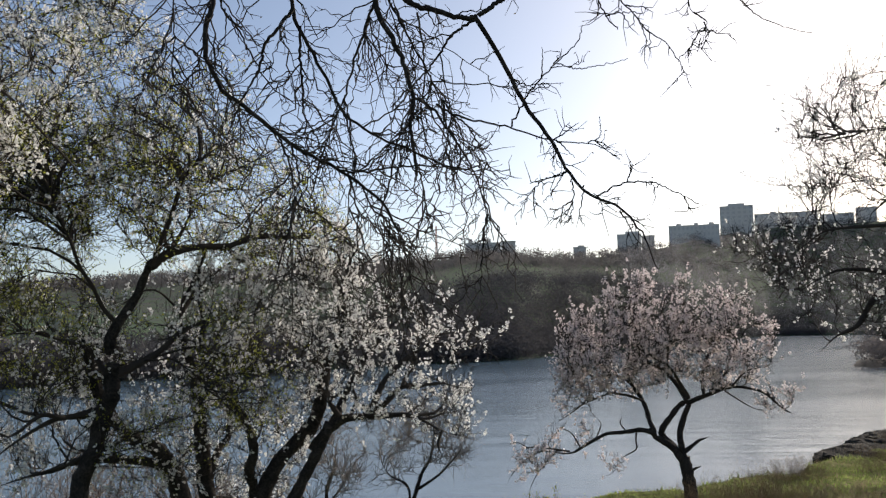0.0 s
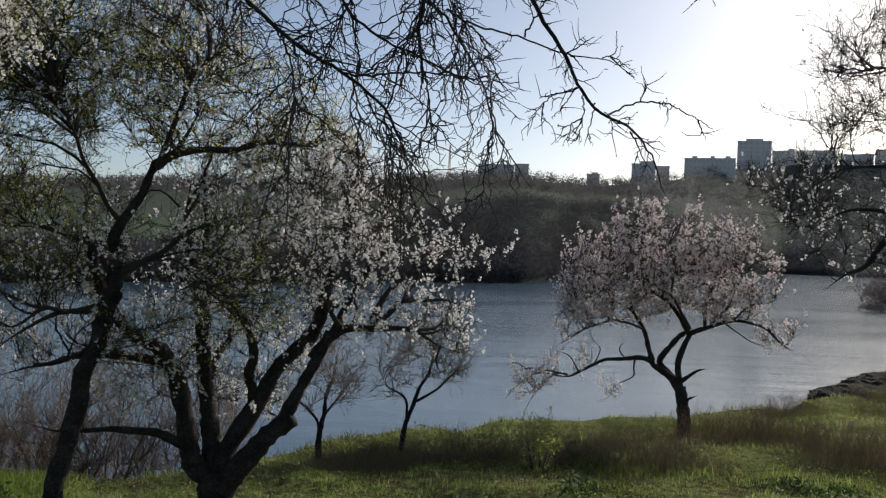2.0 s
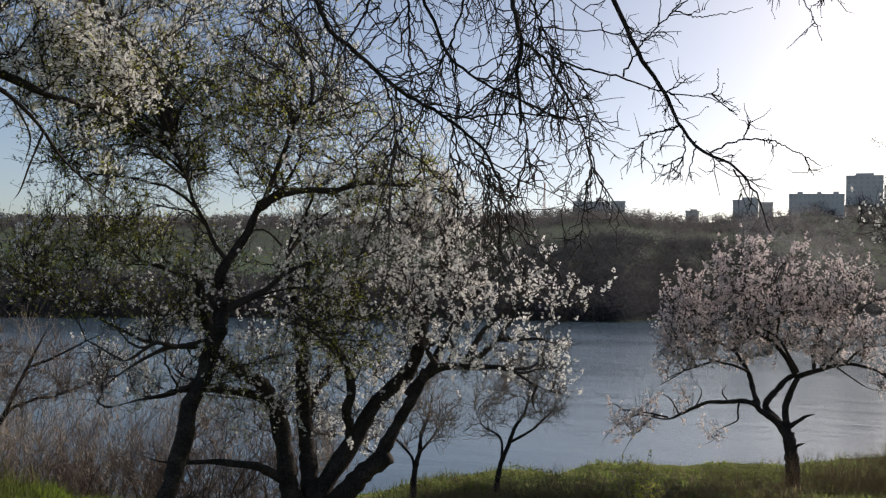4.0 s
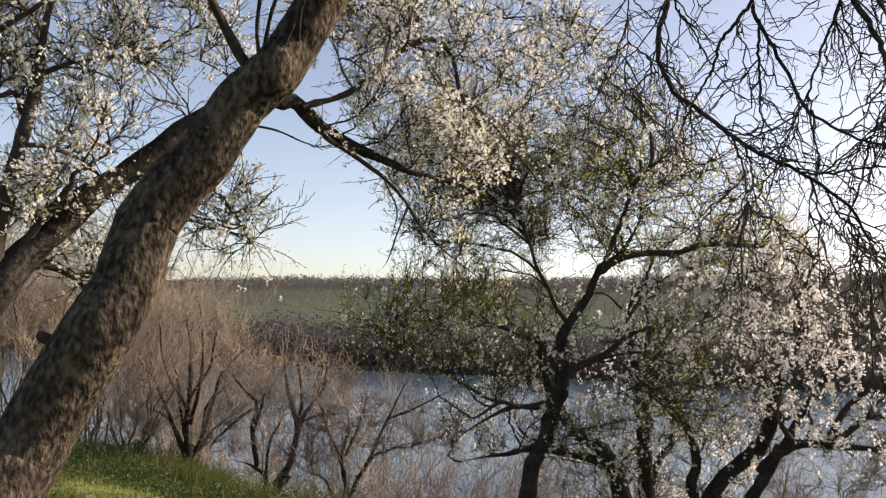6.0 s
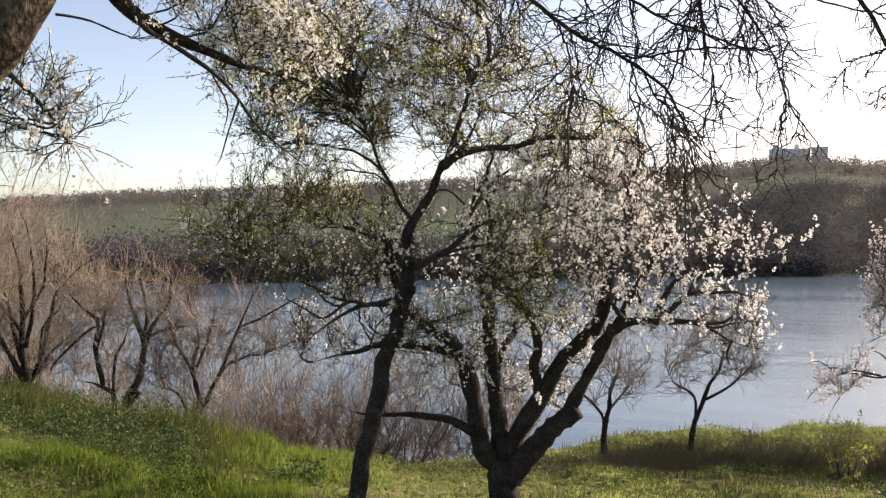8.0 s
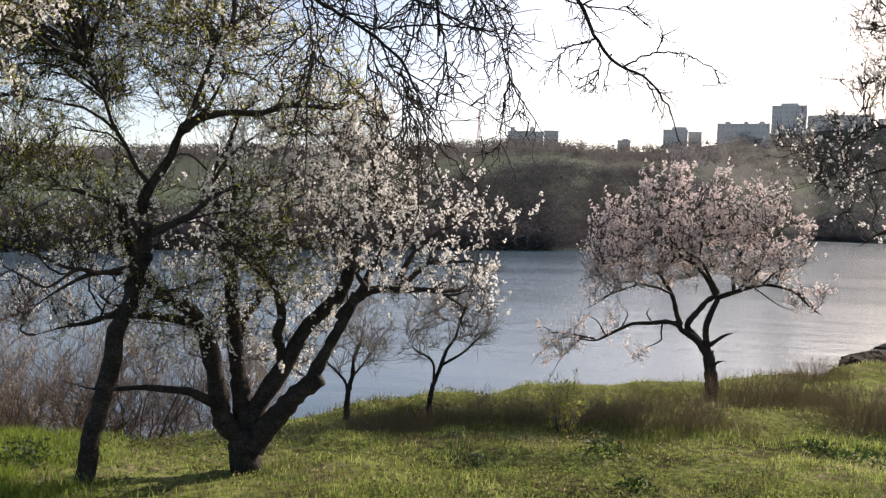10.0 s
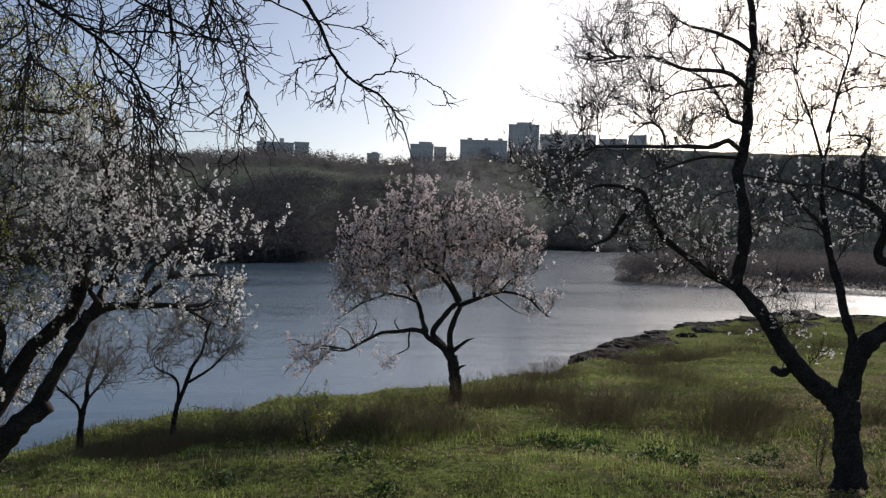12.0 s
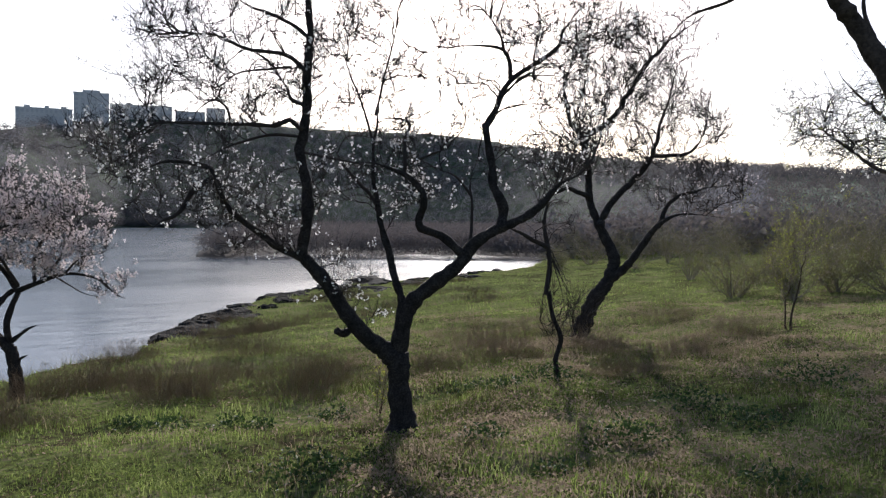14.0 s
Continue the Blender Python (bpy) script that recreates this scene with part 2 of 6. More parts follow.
def sprout(P, count, length, angle=(35, 75), lift=0.2, k=4, crook=0.18, start=0.15, zig=0.0):
    """Side shoots along polylines P: count of them, spread by length."""
    seg = np.linalg.norm(np.diff(P, axis=1), axis=-1).sum(1)
    i = rng.choice(len(P), count, p=seg / seg.sum())
    u = rng.uniform(start, 1, count) * (P.shape[1] - 1.001)
    j = u.astype(int)
    f = (u - j)[:, None]
    a = P[i, j] * (1 - f) + P[i, j + 1] * f
    t = unit(P[i, j + 1] - P[i, j])
    side = unit(np.cross(t, rng.normal(0, 1, (count, 3))))
    ang = np.radians(rng.uniform(*angle, count))[:, None]
    d = t * np.cos(ang) + side * np.sin(ang)
    d[:, 2] += lift
    d = unit(d)
    L = rng.uniform(*length, count)[:, None, None]
    s = np.linspace(0, 1, k)[None, :, None]
    bend = np.array([0, 0, 1.0]) * lift * 0.5
    Q = a[:, None] + L * s * d[:, None] + L * s**2 * bend
    if zig:
        swing = np.where(np.arange(k) % 2, 1.0, -1.0)[None, :, None] * zig * L / k * rng.uniform(0.4, 1.3, (count, k, 1))
        swing[:, 0] = 0
        Q = Q + swing * unit(np.cross(d, rng.normal(0, 1, (count, 3))))[:, None]
    return Q + wander(count, k, crook * L / k * 2)


def turned(n_):
    """Random turns, as (n, 3, 3)."""
    q = unit(rng.normal(0, 1, (n_, 4)))
    w, x, y, z = q.T
    return np.stack([np.stack([1 - 2 * (y * y + z * z), 2 * (x * y - z * w), 2 * (x * z + y * w)], -1),
                     np.stack([2 * (x * y + z * w), 1 - 2 * (x * x + z * z), 2 * (y * z - x * w)], -1),
                     np.stack([2 * (x * z - y * w), 2 * (y * z + x * w), 1 - 2 * (x * x + y * y)], -1)], 1)


def flower(petals=5):
    """A cupped open blossom of diameter 2 with separate petals."""
    v, f = [], []
    for i in range(petals):
        a = 2 * math.pi * i / petals
        for r, da, z in ((0.05, 0, 0), (0.98, -0.52, 0.3), (0.98, 0.52, 0.36)):
            v.append((r * math.cos(a + da), r * math.sin(a + da), z))
        f.append([3 * i, 3 * i + 1, 3 * i + 2])
    return np.array(v), np.array(f)


LEAF = (np.array([(0, 0, 0), (0.3, 0.5, 0.1), (0, 1.2, 0), (-0.3, 0.5, 0.1)]), np.array([[0, 1, 2, 3]]))
SHARD = (np.array([(-0.5, -0.25, -0.2), (0.5, -0.2, 0.1), (0.0, 0.55, 0.1)]), np.array([[0, 1, 2]]))


def strew(shape, at, size, turn=None):
    """Copies of a small shape at places, with sizes and turns, as one chunk."""
    v, f = shape
    turn = turned(len(at)) if turn is None else turn
    V = np.einsum("nij,vj->nvi", turn, v) * np.asarray(size)[:, None, None] + at[:, None]
    return V.reshape(-1, 3), (f[None] + (np.arange(len(at)) * len(v))[:, None, None]).reshape(-1, f.shape[1])


def along(P, count, loose=0.012, start=0.25):
    i = rng.integers(0, len(P), count)
    u = rng.uniform(start, 1, count) * (P.shape[1] - 1.001)
    j = u.astype(int)
    f = (u - j)[:, None]
    return P[i, j] * (1 - f) + P[i, j + 1] * f + rng.normal(0, loose, (count, 3))


def taper(r0, r1, k):
    return np.asarray(r0).reshape(-1, 1) * np.linspace(1, 0, k)[None] ** 0.8 + np.asarray(r1).reshape(-1, 1)


class Limbs:
    """The main stems of a tree: radii at root and tip, and a few bends (right, back, up) from its foot."""

    def __init__(self):
        self.all = []

    def add(self, r0, r1, bends):
        self.all.append((r0, r1, bends))


def inside(crowns, count):
    """Random places in a crown of overlapping ellipsoids."""
    c = np.array(crowns, float)
    vol = c[:, 3] * c[:, 4] * c[:, 5]
    i = rng.choice(len(c), count, p=vol**0.6 / (vol**0.6).sum())
    return c[i, :3] + c[i, 3:] * unit(rng.normal(0, 1, (count, 3))) * rng.uniform(0.25, 1, (count, 1)) ** 0.5


def knotted(path, rad, sides, rough, even=False):
    """A thick stem with uneven, ridged bark; fine furrows where the stem is even."""
    k = len(path)
    V, F = tubes(path[None], rad[None], sides)
    V = V.reshape(k, sides, 3)
    for i in range(k):
        for s in range(sides):
            p = Vector(V[i, s])
            d = noise.noise(p * 4) * (0.12 if even else 0.5) + noise.noise(Vector((p.x * 24, p.y * 24, p.z * 10))) * 0.5 + noise.noise(p * 60) * 0.5 + 0.35 * abs(noise.noise(Vector((p.x * 14, p.y * 14, p.z * 32))))
            V[i, s] += (V[i, s] - path[i]) * rough * d
    return V.reshape(-1, 3), F


def tree(name, foot, limbs, crown, label, group="", bark=None, seed=1, n1=60, n2=450, n3=4000, bloom=0, bloom_size=0.016, petals=None,
         leaves=0, leaf_size=0.014, buds=0, twig_len=(0.12, 0.3), twig_r=0.0022, lift=0.25, droop=0.0, sides=10, rough=0.12, boughs=(), twig_mat=None, category="tree", limb_mat=None, branch_r=1.0, fine=1.0, shoots=(0, (0.2, 0.5), 0.003, 0.6), open_share=0.6):
    """A tree: an Empty at the foot, its trunk, limbs, branches, twigs, blossom and leaves as parts."""
    global rng
    rng = np.random.default_rng(seed)
    x, y, z, turn = foot
    thing = tagged(new(name), label, category, group)
    thing.matrix_world = pose(x, y, z, 0, 0, turn)
    bark, twig_mat = bark or BARK_DARK, twig_mat or TWIG_DARK
    skel, head = [], []
    for i, (r0, r1, bends) in enumerate(limbs.all):
        c = np.array(bends)
        span = np.linalg.norm(np.diff(c, axis=0), axis=1).sum()
        big = i == 0 and bark is BARK_WARM
        k = int(span * (90 if big else 16 if r0 > 0.03 else 24)) + 6
        path = smooth_path(bends, k)
        amount = 0.4 * r0 if r0 < 0.03 else 0.25 * r0 if r0 < 0.08 else 0.035 * r0
        crook = np.stack([np.interp(np.arange(k), np.linspace(0, k - 1, max(int(span * 7), 3)), rng.normal(0, amount, max(int(span * 7), 3))) for _ in range(3)], 1)
        crook[0] *= 0
        path = path + crook
        rad = np.linspace(r0, r1, k)
        if r1 <= 0.025 and i:
            rad = rad * np.clip((k - np.arange(k)) / (0.4 * k), 0.22, 1)
        rad = rad * (1 + 0.08 * rng.normal(0, 1, k) * (not big))
        if i == 0:
            rad[: k // 6] *= np.linspace(1.35, 1, len(rad[: k // 6]))
        last = path[-1] + (path[-1] - path[-2]) * 0.15
        path, rad = np.concatenate([path, [last]]), np.concatenate([rad, [r1 * 0.05]])
        V, F = knotted(path, rad, 40 if big else sides, rough if r0 > 0.02 else 0.05, big) if r0 > 0.02 else tubes(path[None], rad[None], 6)
        bake("trunk" if i == 0 else "limb", [(V, F)], limb_mat if limb_mat and i else bark if r0 > 0.03 else twig_mat if bark is BARK_DARK else bark, thing)
        if i or len(limbs.all) == 1:
            lo = len(path) // 4
            skel.append(path[lo:-1])
            head.append(unit(np.gradient(path, axis=0))[lo:-1])
    skel, head = np.concatenate(skel), np.concatenate(head)
    P1, s1 = reach(skel, head, inside(crown, n1), 9, 0.1, lift)
    skel2 = np.concatenate([skel[::2], P1[:, 2:].reshape(-1, 3)])
    head2 = np.concatenate([head[::2], unit(np.gradient(P1, axis=1))[:, 2:].reshape(-1, 3)])
    P2, s2 = reach(skel2, head2, inside(crown, n2), 6, 0.17, lift)
    P3 = sprout(np.concatenate([P2, P1[:, ::2][:, :5].repeat(1, 0)[:, [0, 1, 2, 3, 4, 4]]]), n3, twig_len, (25, 75), lift - droop, 3, 0.2, 0.3)
    crown_ = bake("crown", [tubes(P1, taper(branch_r * np.clip(s1 * 0.012, 0.004, 0.014), 0.002, 9), 5)], twig_mat, thing, kind="stuff")
    spray = [tubes(P2, taper(fine * np.clip(s2 * 0.01, 0.0025, 0.007), 0.0012, 6), 3), tubes(P3, taper(np.full(n3, twig_r), 0.0008, 3), 3)]
    count, span, thick, rise = shoots
    if count:
        P4 = sprout(np.concatenate([P2, P1[:, [0, 1, 3, 5, 7, 8]]]), count, span, (20, 70), rise, 6, 0.1, 0.2, 0.35)
        P5 = sprout(P4, count * 2, (0.25 * span[0], 0.45 * span[1]), (25, 65), 0.6 * rise, 4, 0.15, 0.2, 0.3)
        spray += [tubes(P4, taper(np.full(count, thick), 0.0009, 6), 3), tubes(P5, taper(np.full(count * 2, 0.6 * thick), 0.0007, 4), 3)]
    bake("twig_spray", spray, twig_mat, crown_, kind="stuff")
    for group_, c1, c2, c3, span, fall in boughs:
        B = []
        for r0, r1, bends in group_.all:
            path = smooth_path(bends, 40) + rng.normal(0, 0.0016, (40, 3))
            bake("bough", [tubes(path[None], np.linspace(r0, r1, 40)[None], 7)], BARK_DARK, thing)
            B.append(path[::5][:8])
        B = np.array(B)
        C1 = sprout(B, c1, (0.25 * span, span), (25, 65), -fall, 10, 0.07, 0.1, 0.22)
        C2 = sprout(np.concatenate([C1, B[:, [1, 1, 2, 3, 3, 4, 5, 5, 6, 7]]]), c2, (0.1 * span, 0.45 * span), (25, 70), -0.7 * fall, 6, 0.09, 0.1, 0.25)
        C3 = sprout(C2, c3, (0.015, 0.07), (35, 80), 0.0, 3, 0.25)
        bake("twig_curtain", [tubes(C1, taper(np.full(c1, 0.0016), 0.0009, 10), 5), tubes(C2, taper(np.full(c2, 0.0011), 0.0007, 6), 4), tubes(C3, taper(np.full(c3, 0.0009), 0.0006, 3), 3)], TWIG_DARK, thing, kind="stuff")
        at = C3[: c3 // 2, -1]
        bake("bud_scatter", [strew(LEAF, at, rng.uniform(0.5, 1.3, len(at)) * 0.006)], BUD, thing, "brown and pale green buds", False, kind="stuff")
    if bloom:
        n4 = int(bloom // 4 * open_share) if count else 0
        at = along(np.concatenate([P3, P2[:, 3:]]), bloom // 4 - n4, 0.008)
        if n4:
            at = np.concatenate([at, along(P4[: count * 2 // 3], n4, 0.006, 0.15)])
        at = at.repeat(4, 0)
        at = at + rng.normal(0, 1.0, at.shape) * bloom_size * [0.8, 0.8, 1.25]
        bake("blossom", [strew(flower(), at, rng.uniform(0.75, 1.2, len(at)) * bloom_size)], petals or BLOSSOM, crown_, "open white blossom", False, kind="stuff")
    if leaves:
        at = along(P3, leaves)
        bake("foliage", [strew(LEAF, at, rng.uniform(0.6, 1.3, leaves) * leaf_size)], LEAF_YOUNG, crown_, "yellow-green young leaves", False, kind="stuff")
    if buds:
        at = along(P3, buds, 0.003)
        bake("bud_scatter", [strew(LEAF, at, rng.uniform(0.6, 1.3, buds) * 0.006)], BUD, crown_, "brown and pale green buds", False, kind="stuff")
    return thing


# ---- land and water ----
WATER_Z = -8.0
# bank's edge: angle to the left of +y, and distance
EDGE_AZ = np.array([-180, -62, -55, -47.3, -42.4, -33, -28, -24.4, -21.6, -15.5, -8.8, 0.6, 11.3, 20.9, 29.2, 39.8, 49.7, 70, 180.0])
EDGE_R = np.array([900, 900, 140, 60, 52, 44, 33.5, 25.0, 18.0, 14.3, 13.5, 11.3, 9.0, 7.6, 7.8, 10.2, 13.6, 16, 18.0])
SHORE_AZ = np.array([-180, -60, -50, -45, -41, -25, -21, -15, -5, 10, 30, 45, 70, 180.0])
SHORE_R = np.array([160, 160, 700, 1000, 1000, 740, 740, 430, 265, 215, 175, 183, 190, 190.0])
CREST_AZ = np.array([-180, -69, -65, -60, -57.5, -53, -49.5, -44, -40.5, -34.5, -29, -22, -18.2, -14.4, -11.7, -9.5, -8, -6.2, -4.7, -1, 0.4, 6.2, 20, 33, 40, 45, 50, 56, 180.0])
CREST_EL = np.array([3.0, 3.25, 3.4, 3.7, 3.95, 4.35, 4.75, 5.5, 5.85, 6.0, 6.2, 6.3, 6.0, 5.35, 5.05, 4.9, 4.9, 5.1, 5.3, 5.15, 5.0, 4.55, 3.85, 3.05, 2.6, 2.05, 1.4, 0.6, 0.6])


def polar(x, y):
    return np.degrees(np.arctan2(-x, y)), np.hypot(x, y)


def fold(x, y, scale, seed=0.0):
    """Smooth uneven relief from a few crossing waves."""
    out = 0
    for i, (a, s) in enumerate(((0.3, 1.0), (1.4, 1.7), (2.5, 2.9), (0.9, 4.3))):
        u = (x * math.cos(a + seed) + y * math.sin(a + seed)) * s / scale
        w = (-x * math.sin(a) + y * math.cos(a)) * s / scale
        out = out + np.sin(u * 2.1 + 1.3 * np.sin(w * 1.7 + i) + i * 2 + seed) / s
    return out / 2


def land(x, y):
    """Height of the near ground: a falling meadow, the bank's edge and the slope to the river."""
    x, y = np.asarray(x, float), np.asarray(y, float)
    a, r = polar(x, y)
    yc = np.minimum(y, 24)
    z = -0.064 * yc - 0.0009 * np.maximum(yc, 0) ** 2 - 0.03 * np.maximum(y - 24, 0) + 0.02 * np.maximum(x - 10, 0)
    z = z + 0.10 * fold(x, y, 3.0) * np.clip(r / 5 - 0.2, 0, 1) + 0.055 * fold(x, y, 1.1, 2) * np.clip(r / 3 - 0.8, 0, 1)
    z = z + 0.05 * np.maximum(fold(x, y, 0.62, 1.0), -0.3) * np.clip(r / 3 - 0.8, 0, 1) * np.clip(2.5 - r / 12, 0, 1)
    lip = np.clip((r - 8.1 - 0.25 * fold(x, y, 2.0, 5.0)) / 0.9, 0, 1)
    z = z - 0.16 * lip * np.clip((a + 17) / 6, 0, 1) * np.clip((14 - a) / 5, 0, 1) * np.clip((12 - r) / 2.5, 0, 1)
    over = r - np.interp(a, EDGE_AZ, EDGE_R) - 0.3
    drop = np.where(over > 0, 0.62 * over - 0.62 * 1.2 * (1 - np.exp(-np.maximum(over, 0) / 1.2)), 0)
    return np.maximum(z - drop, WATER_Z - 2.5)


def hill(a, r):
    """Height of the far country by angle and distance."""
    shore = np.interp(a, SHORE_AZ, SHORE_R)
    top = np.maximum(650, shore + 350)
    crest = 1.6 + top * np.tan(np.radians(np.interp(a, CREST_AZ, CREST_EL))) - 4
    u = np.clip((r - shore) / (top - shore), -0.2, 1.0)
    foot = np.where(a < -48, -5.0, WATER_Z)
    step = np.interp(a, [-30, -18, -10, 15], [0.06, 0.1, 0.35, 0.12])
    rise = np.where(u > 0, step * np.clip(u / 0.22, 0, 1) ** 0.8 + (1 - step) * np.clip(u, 0, 1) ** 1.25, u * 3)
    x, y = -r * np.sin(np.radians(a)), r * np.cos(np.radians(a))
    return foot + (crest - foot) * rise + 3.0 * fold(x, y, 120) * np.clip(u, 0, 1) * np.clip(1.3 - u, 0, 1) - np.clip(r - top, 0, 1e5) * 0.02


def grid_faces(nr, na):
    i, j = np.meshgrid(np.arange(nr - 1), np.arange(na - 1), indexing="ij")
    return np.stack([i * na + j, i * na + j + 1, (i + 1) * na + j + 1, (i + 1) * na + j], -1).reshape(-1, 4)


A = np.concatenate([np.linspace(180, 62, 30), np.linspace(60, -75, 271), np.linspace(-77, -180, 26)])
RR = np.concatenate([[0.0], np.geomspace(0.6, 165, 330)])
ra, aa = np.meshgrid(RR, A, indexing="ij")
gx, gy = -ra * np.sin(np.radians(aa)), ra * np.cos(np.radians(aa))
gx, gy = gx + 0.4, gy - 1.1
ground = bake("ground", [(np.stack([gx, gy, land(gx, gy)], -1), grid_faces(*gx.shape))], TURF)
tagged(ground, "spring meadow falling to an earthy river bank", "ground", kind="structure")
RF = np.concatenate([np.linspace(150, 400, 50), np.linspace(410, 1500, 70), [1800, 2500, 4000]])
A2 = np.concatenate([np.linspace(180, 66, 20), np.linspace(64, -80, 220), np.linspace(-83, -180, 18)])
ra, aa = np.meshgrid(RF, A2, indexing="ij")
gx, gy = -ra * np.sin(np.radians(aa)), ra * np.cos(np.radians(aa))
hills = bake("hillside", [(np.stack([gx, gy, hill(aa, ra)], -1), grid_faces(*gx.shape))], HILL)
tagged(hills, "green and brown far river bank rising to a ridge", "hill", kind="structure")
ring = np.linspace(0, 2 * np.pi, 73)[:-1]
wv = np.concatenate([[[0, 0, WATER_Z]], np.stack([3500 * np.cos(ring), 3500 * np.sin(ring), np.full(72, WATER_Z)], -1)])
wf = np.stack([np.zeros(72, int), np.arange(72) + 1, (np.arange(72) + 1) % 72 + 1], -1)
tagged(bake("water", [(wv, wf)], WATER), "grey-blue rippled river under a low sun", "water", kind="structure")


def place(a, r):
    """World x, y at an angle to the left of +y and a distance."""
    return -r * np.sin(np.radians(a)), r * np.cos(np.radians(a))


def woods(name, a, r, height, per, mat, label, category="woods", zf=None, grain=(0.06, 0.2), slim=1.0):
    """Many small bare trees: splayed shards round each place, one object."""
    x, y = place(a, r)
    z = hill(a, r) if zf is None else zf(x, y)
    c = np.stack([x, y, z], -1).repeat(per, 0)
    h = np.repeat(height, per)[:, None]
    off = rng.normal(0, 1, (len(c), 3)) * [0.26 * slim, 0.26 * slim, 0.24 * slim] + [0, 0, 0.45 * slim]
    at = c + off * h
    size = h[:, 0] * rng.uniform(*grain, len(c))
    ob = bake(name, [strew(SHARD, at, size)], mat, smooth=False)
    return tagged(ob, label, category, kind="stuff")


rng = np.random.default_rng(11)
n_ = 4200
a = rng.uniform(-72, 62, n_)
top = np.maximum(650, np.interp(a, SHORE_AZ, SHORE_R) + 350)
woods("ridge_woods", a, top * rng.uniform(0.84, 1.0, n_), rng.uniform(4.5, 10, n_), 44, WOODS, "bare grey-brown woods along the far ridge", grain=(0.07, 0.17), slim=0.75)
n_ = 4500
a = rng.uniform(-30, 62, n_)
top = np.maximum(650, np.interp(a, SHORE_AZ, SHORE_R) + 350)
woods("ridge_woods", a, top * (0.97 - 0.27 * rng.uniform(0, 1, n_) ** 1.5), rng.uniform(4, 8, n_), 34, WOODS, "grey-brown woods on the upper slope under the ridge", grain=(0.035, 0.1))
n_ = 8400
a = np.concatenate([rng.uniform(-18, 62, 4800), rng.uniform(-24, 2, 3000), rng.uniform(-48, -18, 600)])
sh = np.interp(a, SHORE_AZ, SHORE_R)
top = np.maximum(650, sh + 350)
r = sh + (top - sh) * np.interp(a, [-22, -14, -4, 12], [0.14, 0.36, 0.3, 0.1]) * rng.uniform(0, 1, n_) ** 2.4
woods("shore_woods", a, r, rng.uniform(4, 8, n_), 52, DARK_WOODS, "dark bare thicket along the far water's edge", grain=(0.04, 0.12))
n_ = 5000
a = np.concatenate([rng.uniform(-46, 62, 900), rng.uniform(-48, -8, 1500), rng.uniform(0, 62, 2600)])
sh = np.interp(a, SHORE_AZ, SHORE_R)
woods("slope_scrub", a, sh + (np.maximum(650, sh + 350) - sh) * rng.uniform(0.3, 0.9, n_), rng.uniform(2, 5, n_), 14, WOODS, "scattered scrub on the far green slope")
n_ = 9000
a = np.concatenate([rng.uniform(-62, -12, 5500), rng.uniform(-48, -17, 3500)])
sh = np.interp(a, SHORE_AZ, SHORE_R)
woods("slope_woods", a, sh + (np.maximum(650, sh + 350) - sh) * rng.uniform(0.0, 0.95, n_), rng.uniform(4, 9, n_), 34, HAZE_WOODS, "grey-brown woods over the valley's far side, haze put into their colour", grain=(0.05, 0.14))
n_ = 900
a = rng.uniform(-66, 10, n_)
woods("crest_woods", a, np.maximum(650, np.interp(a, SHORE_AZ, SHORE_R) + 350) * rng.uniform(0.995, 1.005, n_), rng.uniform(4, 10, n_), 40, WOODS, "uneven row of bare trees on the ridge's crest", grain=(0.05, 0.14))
n_ = 2600
a = rng.uniform(-80, -46, n_)
r = 190 + 550 * rng.uniform(0, 1, n_) ** 1.1
# The lighter scrub colour imitates haze lying over the valley.
woods("valley_woods", a, r, rng.uniform(3, 6.5, n_), 36, ISLET_SCRUB, "bare woods filling the valley behind the meadow, paled in colour for haze", zf=lambda x, y: np.maximum(hill(*polar(x, y)), -6))

n_ = 1500
a = rng.uniform(-82, -49, n_)
r = np.clip(75 + (a + 49) * -0.4, 60, 90) + 80 * rng.uniform(0, 1, n_) ** 1.2
woods("meadow_thicket", a, r, rng.uniform(2.4, 4.2, n_), 46, ISLET_SCRUB, "brown leafless thicket closing off the meadow", "thicket", zf=land)

# low wooded spit in the river
ia = np.linspace(-25.3, -49, 70)
ir = np.linspace(0, 1, 9)
iv = []
back = np.clip((-27.5 - ia) / 3.0, 0, 1) ** 1.5
for t in ir:
    w = np.clip((-25.3 - ia) / 2.0, 0.0, 1) ** 0.5
    rad = 206 + 4 * np.sin(ia * 1.7) + (0.5 + 60 * w + (np.interp(ia, SHORE_AZ, SHORE_R) - 250) * back) * t - 8 * np.clip((-ia - 25.3) / 24, 0, 1)
    x, y = place(ia, rad)
    iv.append(np.stack([x, y, WATER_Z - 0.4 + 3.0 * w * np.sin(np.pi * t) ** 0.6], -1))
iv = np.array(iv)
islet = tagged(bake("islet", [(iv.reshape(-1, 3), grid_faces(9, 70))], SHORE_EARTH), "low brown spit reaching into the river", "islet", kind="structure")
n_ = 5200
a = -25.7 - 24.3 * rng.uniform(0, 1, n_) ** 0.6
r = 206 + (56 + 600 * np.clip((-27.5 - a) / 3.0, 0, 1) ** 1.5) * rng.uniform(0, 1, n_) ** 1.7
woods("islet_scrub", a, r, rng.uniform(4.0, 7.0, n_) * np.clip((-25.2 - a) / 1.0, 0.5, 1), 60, ISLET_SCRUB, "brown leafless scrub on the low spit", "scrub", grain=(0.035, 0.1), zf=lambda x, y: np.full(len(x), WATER_Z + 1.2))


